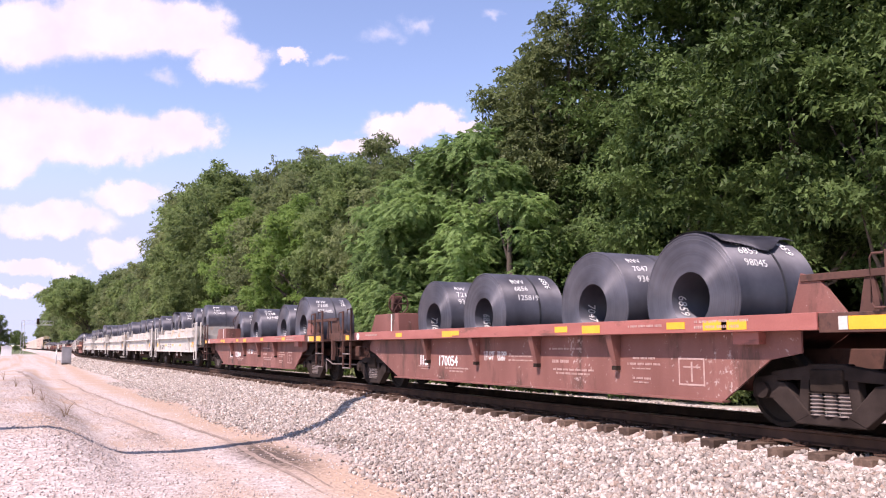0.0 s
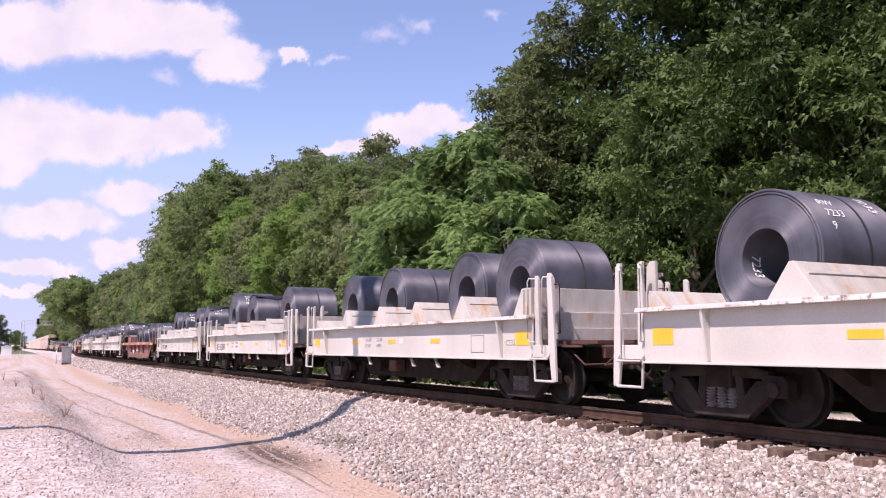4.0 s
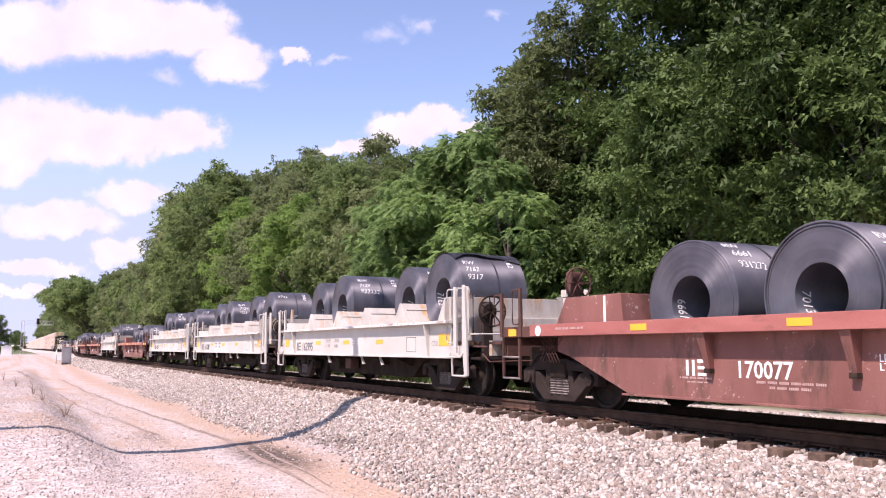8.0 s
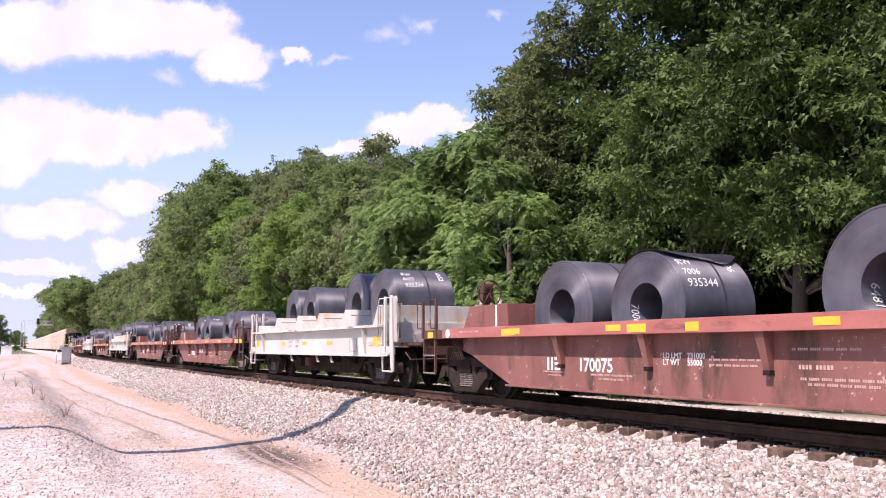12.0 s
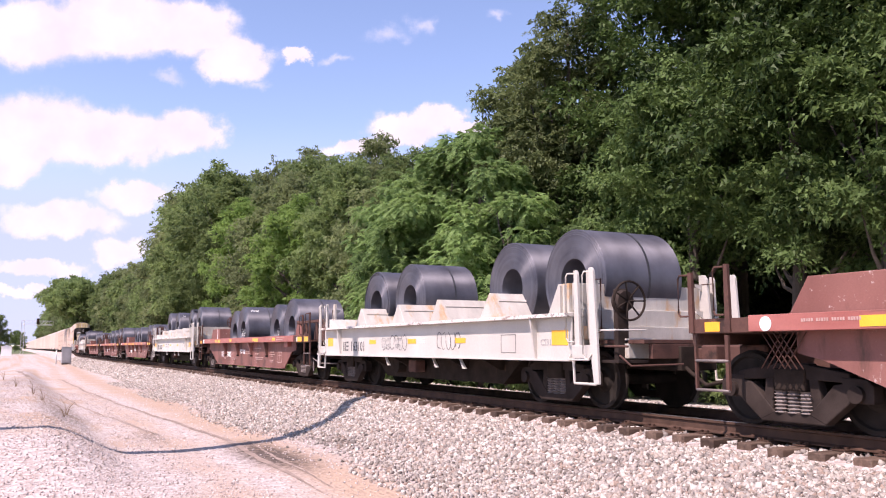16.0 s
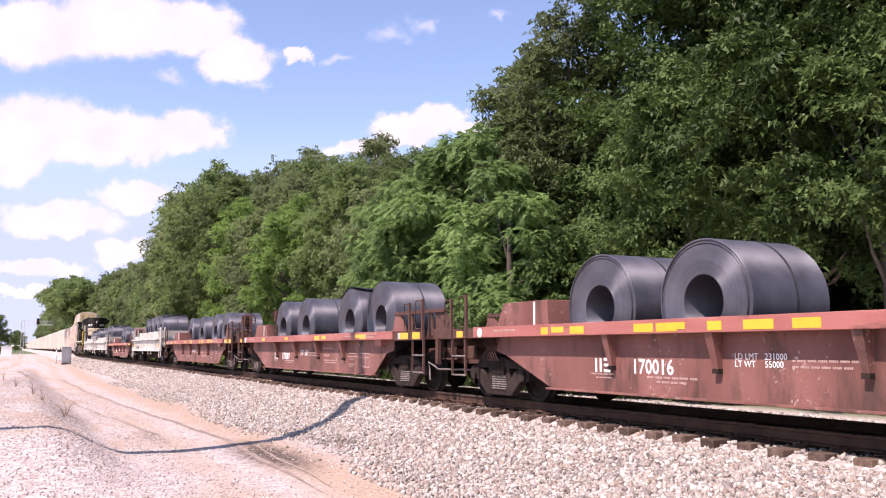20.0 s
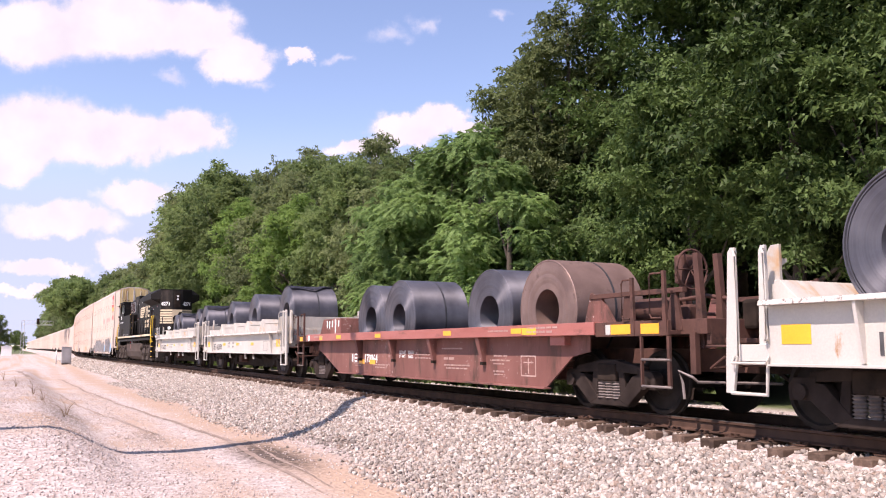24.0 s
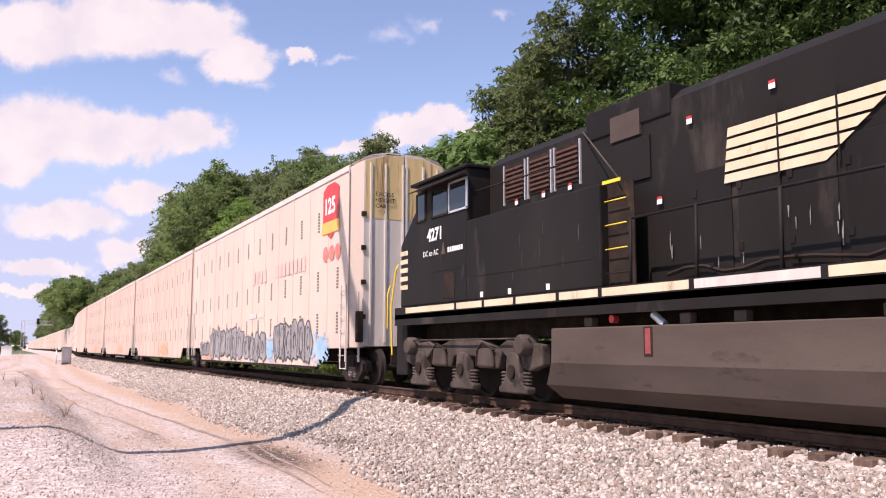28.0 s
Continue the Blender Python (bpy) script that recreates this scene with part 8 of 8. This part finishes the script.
def chalk(text, parent, R, x0, seed, width):
    """Hand-chalked lines wrapped round the coil on the side that faces back along the train."""
    rnd = random.Random(seed)
    rows = text.split("|")
    th0 = rnd.uniform(0.75, 1.0)
    for i, row in enumerate(["RW"] + rows if len(rows) > 1 else rows):
        o = letters(row, rnd.uniform(0.16, 0.20), PAINT_MARK, parent, Matrix.Identity(4), "chalk_mark", shear=rnd.uniform(-0.1, 0.25), bold=-0.001)
        n = len(o.data.vertices)
        co = np.empty(n * 3, dtype=np.float32)
        o.data.vertices.foreach_get("co", co)
        co = co.reshape(n, 3)
        tilt = rnd.uniform(-0.08, 0.08)
        u, v = co[:, 0].copy(), co[:, 1] + tilt * co[:, 0]
        th = th0 - 0.20 * i / R + v / R
        rr = R + 0.004 + co[:, 2] * 0.5
        out = np.stack([x0 + u, -rr * np.cos(th), rr * np.sin(th)], 1).astype(np.float32)
        o.data.vertices.foreach_set("co", out.ravel())
        o.data.update()
    # the first number again: turned, near the far edge, and inside the bore
    for inside in (False, True):
        o = letters(rows[0], 0.19, PAINT_MARK, parent, Matrix.Identity(4), "chalk_mark", shear=0.15)
        n = len(o.data.vertices)
        co = np.empty(n * 3, dtype=np.float32)
        o.data.vertices.foreach_get("co", co)
        co = co.reshape(n, 3)
        q = 0.368 if inside else R + 0.004
        th = (0.25 if inside else 1.12) - co[:, 0] / (q + 0.3 if inside else q)
        xx = (x0 - 0.1 + co[:, 1] * 1.2) if inside else (width / 2 - 0.34 + co[:, 1])
        if inside:
            th = math.pi - 0.2 + co[:, 0] / 0.45
        rr = q - co[:, 2] * 0.5 if inside else q + co[:, 2] * 0.5
        out = np.stack([xx, -rr * np.cos(th), rr * np.sin(th)], 1).astype(np.float32)
        o.data.vertices.foreach_set("co", out.ravel())
        o.data.update()


def extra_reflectors(moving):
    """Yellow reflector tape along the lips of the red cars, no two cars alike."""
    rnd = random.Random(77)
    own = {19: [(4.5, 0.2), (3.61, 0.36), (2.07, 0.4), (1.61, 0.4), (0.745, 0.24), (0.055, 0.45), (-0.62, 0.38)]}
    for i, k in enumerate(KINDS):
        if k != "R":
            continue
        rows = own.get(i) or [(rnd.uniform(-5.8, 6.2), rnd.choice((0.24, 0.4, 0.44))) for _ in range(rnd.randint(2, 4))]
        for y, w in rows:
            part("reflector", boxm(-1.5245, -1.5205, y - w / 2, y + w / 2, 1.175, 1.29), YELLOW, moving[i][0])
    for a in (3.9, 4.6):
        part("reflector", boxm(-1.3045, -1.3005, 6.9 - a - 0.2, 6.9 - a + 0.16, 0.56, 0.67), YELLOW, moving[23][0])
    # diamond sign stencilled on the last white car
    car, y, z = moving[25][0], -1.27, 1.13
    bm = bmesh.new()
    rim = [[bm.verts.new((-1.4635, y + a * e, z + 1.5 * a * f)) for e, f in ((0, -1), (1, 0), (0, 1), (-1, 0))] for a in (0.13, 0.115)]
    for k in range(4):
        bm.faces.new((rim[0][k], rim[0][(k + 1) % 4], rim[1][(k + 1) % 4], rim[1][k]))
    part("diamond_sign", bm, FAINT, car)
    letters("HOT", 0.10, FAINT, car, side_m(y + 0.10, z - 0.02, -1.4635))
    # white paint runs on one bulkhead
    for y, h in ((5.95, 0.20), (5.75, 0.22), (5.52, 0.18), (5.25, 0.30), (5.0, 0.17)):
        bm = bmesh.new()
        w = 0.045
        prism_x(bm, [(y - w, 1.715), (y + w, 1.715), (y + w * 0.8, 1.715 - h), (y - w * 0.5, 1.71 - h)], -1.203, -1.206)
        part("paint_run", bm, PAINT_MARK, moving[23][0])


def load_train():
    red, white = red_car(), white_car()
    done = set()
    coil_kinds = {}
    for i, k in enumerate(KINDS):
        src = red if k == "R" else white
        car = src if k not in done else copy_thing(src, pose(0, 0, 0))
        done.add(k)
        moving.append((car, centres[i] + SLACK[i], Matrix.Identity(4)))
    rnd = random.Random(2)
    for i, k in enumerate(KINDS):
        car = moving[i][0]
        if NUMBERS[i]:
            y0, z0, x0, mt, sz = (6.9 - 3.45, 0.60, -1.302, PAINT_MARK, 0.29) if k == "R" else (5.8 - 1.4, 0.88, -1.463, STENCIL_BLACK, 0.34)
            y0 += {17: 0.45, 23: 0.22}.get(i, 0.0)
            letters(NUMBERS[i], sz, mt, car, side_m(y0 - (0.85 if k == "R" else 0.5), z0, x0), bold=0.003)
            # the owner's mark as plain bars: two upright, three level
            h, w = sz * 0.7, 0.045
            bars([(y0, y0 - w, z0, h), (y0 - 0.11, y0 - 0.11 - w, z0, h)], x0, mt, car, "owner_mark")
            bars([(y0 - 0.21, y0 - 0.36, z0 + f * h, 0.04) for f in (0.0, 0.42, 0.84)], x0, mt, car, "owner_mark")
        for j, (a, d) in enumerate(LOADS.get(i, RED_LOAD if k == "R" else WHITE_LOAD)):
            w = rnd.choice((1.4, 1.5, 1.6)) if i < 17 else rnd.choice((1.45, 1.55))
            text = CHALK[i][j] if i in CHALK else ""
            co = thing("steel_coil", ("brownish rust-filmed hot-rolled steel coil" if (i, j) == (23, 3) else "dark blue-grey hot-rolled steel coil") + (" with white chalked numbers" if text else " with a steel band"), "steel coil", "coils on the train")
            rusty = (i, j) == (23, 3)
            key = (d, w, rusty)
            if key not in coil_kinds:
                body = part("winding", coil_mesh("winding", d, w, len(coil_kinds)), RUSTY_COIL if rusty else STEEL_COIL, co)
                bm = bmesh.new()
                lathe_x(bm, [(-0.02, d / 2 + 0.001), (-0.02, d / 2 + 0.006), (0.02, d / 2 + 0.006), (0.02, d / 2 + 0.001)], 48)
                band = part("band", bm, BAND, co)
                band.location.x = 0.1
                coil_kinds[key] = (body, band)
            else:
                for o in coil_kinds[key]:
                    shared(o.name.split(".")[0], o, co, o.matrix_basis)
            if text:
                chalk(text, co, d / 2, -w / 2 + rnd.uniform(0.12, 0.3), i * 7 + j, w)
            if (i, j) in WRAPS:
                loose_wrap(co, d / 2, w, i)
            z = (0.72 if k == "R" else 1.22) + d / 2
            moving.append((co, centres[i], pose(rnd.uniform(-0.05, 0.05), (6.9 if k == "R" else 5.8) - a, z)))
    sprayed(moving[16][0], -1.4645, 5.8 - 5.4, 5.8 - 4.0, 0.9, 1.25, STENCIL_BLACK, 21, 6, thick=0.008)
    sprayed(moving[16][0], -1.4645, 5.8 - 7.9, 5.8 - 6.9, 0.92, 1.28, STENCIL_BLACK, 24, 5, thick=0.008)
    for i in (9, 10, 11, 16):
        white_brake(moving[i][0])
    for i, k in enumerate(KINDS):
        if k == "R":
            (red_end_tank if i in (15, 19, 21, 23) else red_end_walled)(moving[i][0])
    lo = locomotive()
    moving.append((lo, loco_centre, Matrix.Identity(4)))
    q = loco_centre + 12.3 + RACK_LEN / 2
    first = autorack(0, True)
    kinds = {(1, True): autorack(1, True), (0, False): autorack(0, False), (1, False): autorack(1, False), (0, None): autorack(0, False, False), (1, None): autorack(1, False, False)}
    seen = set()
    for i in range(36):
        key = (0 if i % 11 in (0, 5, 6, 9) else 1, True if i < 4 else (False if i < 9 else None))
        if i == 0:
            car = first
        else:
            car = kinds[key] if key not in seen else copy_thing(kinds[key], pose(0, 0, 0))
            seen.add(key)
        moving.append((car, q, Matrix.Identity(4)))
        if i == 1:
            e = -RACK_LEN / 2
            blot(car, -1.514, e + 8.2, 0.85, 1.9, 0.42, SPRAY_ORANGE, i + 30)
        q += RACK_LEN
    dress_first_rack(first)


load_train()
extra_reflectors(moving)


def motions():
    walk(clouds, [(0.0, cloud_pose(-0.07)), (28.0, cloud_pose(0.08))])
    for ob, q, m in moving:
        walk(ob, [(float(i), track_pose(q - run(i)) @ m) for i in range(29)])
    # wheels roll while their car is near
    for ob, q, m in moving:
        for tr in ob.children:
            if not tr.name.startswith("truck"):
                continue
            for w in tr.children:
                if not w.name.startswith("wheelset"):
                    continue
                r, y = w.location.z, w.location.y
                rows = [(0.0, pose(0, y, r))]
                turn = 0.0
                for f in range(1, 841):
                    t = f / 30
                    if -14 < q + tr.location.y - run(t) < 62:
                        if not turn:
                            rows.append((t - 1 / 30, pose(0, y, r)))
                        turn += math.degrees((run(t) - run(t - 1 / 30)) / r)
                        rows.append((t, pose(0, y, r, turn)))
                if rows[-1][0] < 27.99:
                    rows.append((28.0, pose(0, y, r, turn)))
                rows = [b for a, b in zip([(-1, 0)] + rows, rows) if b[0] - a[0] > 0.01]
                walk(w, rows)


motions()
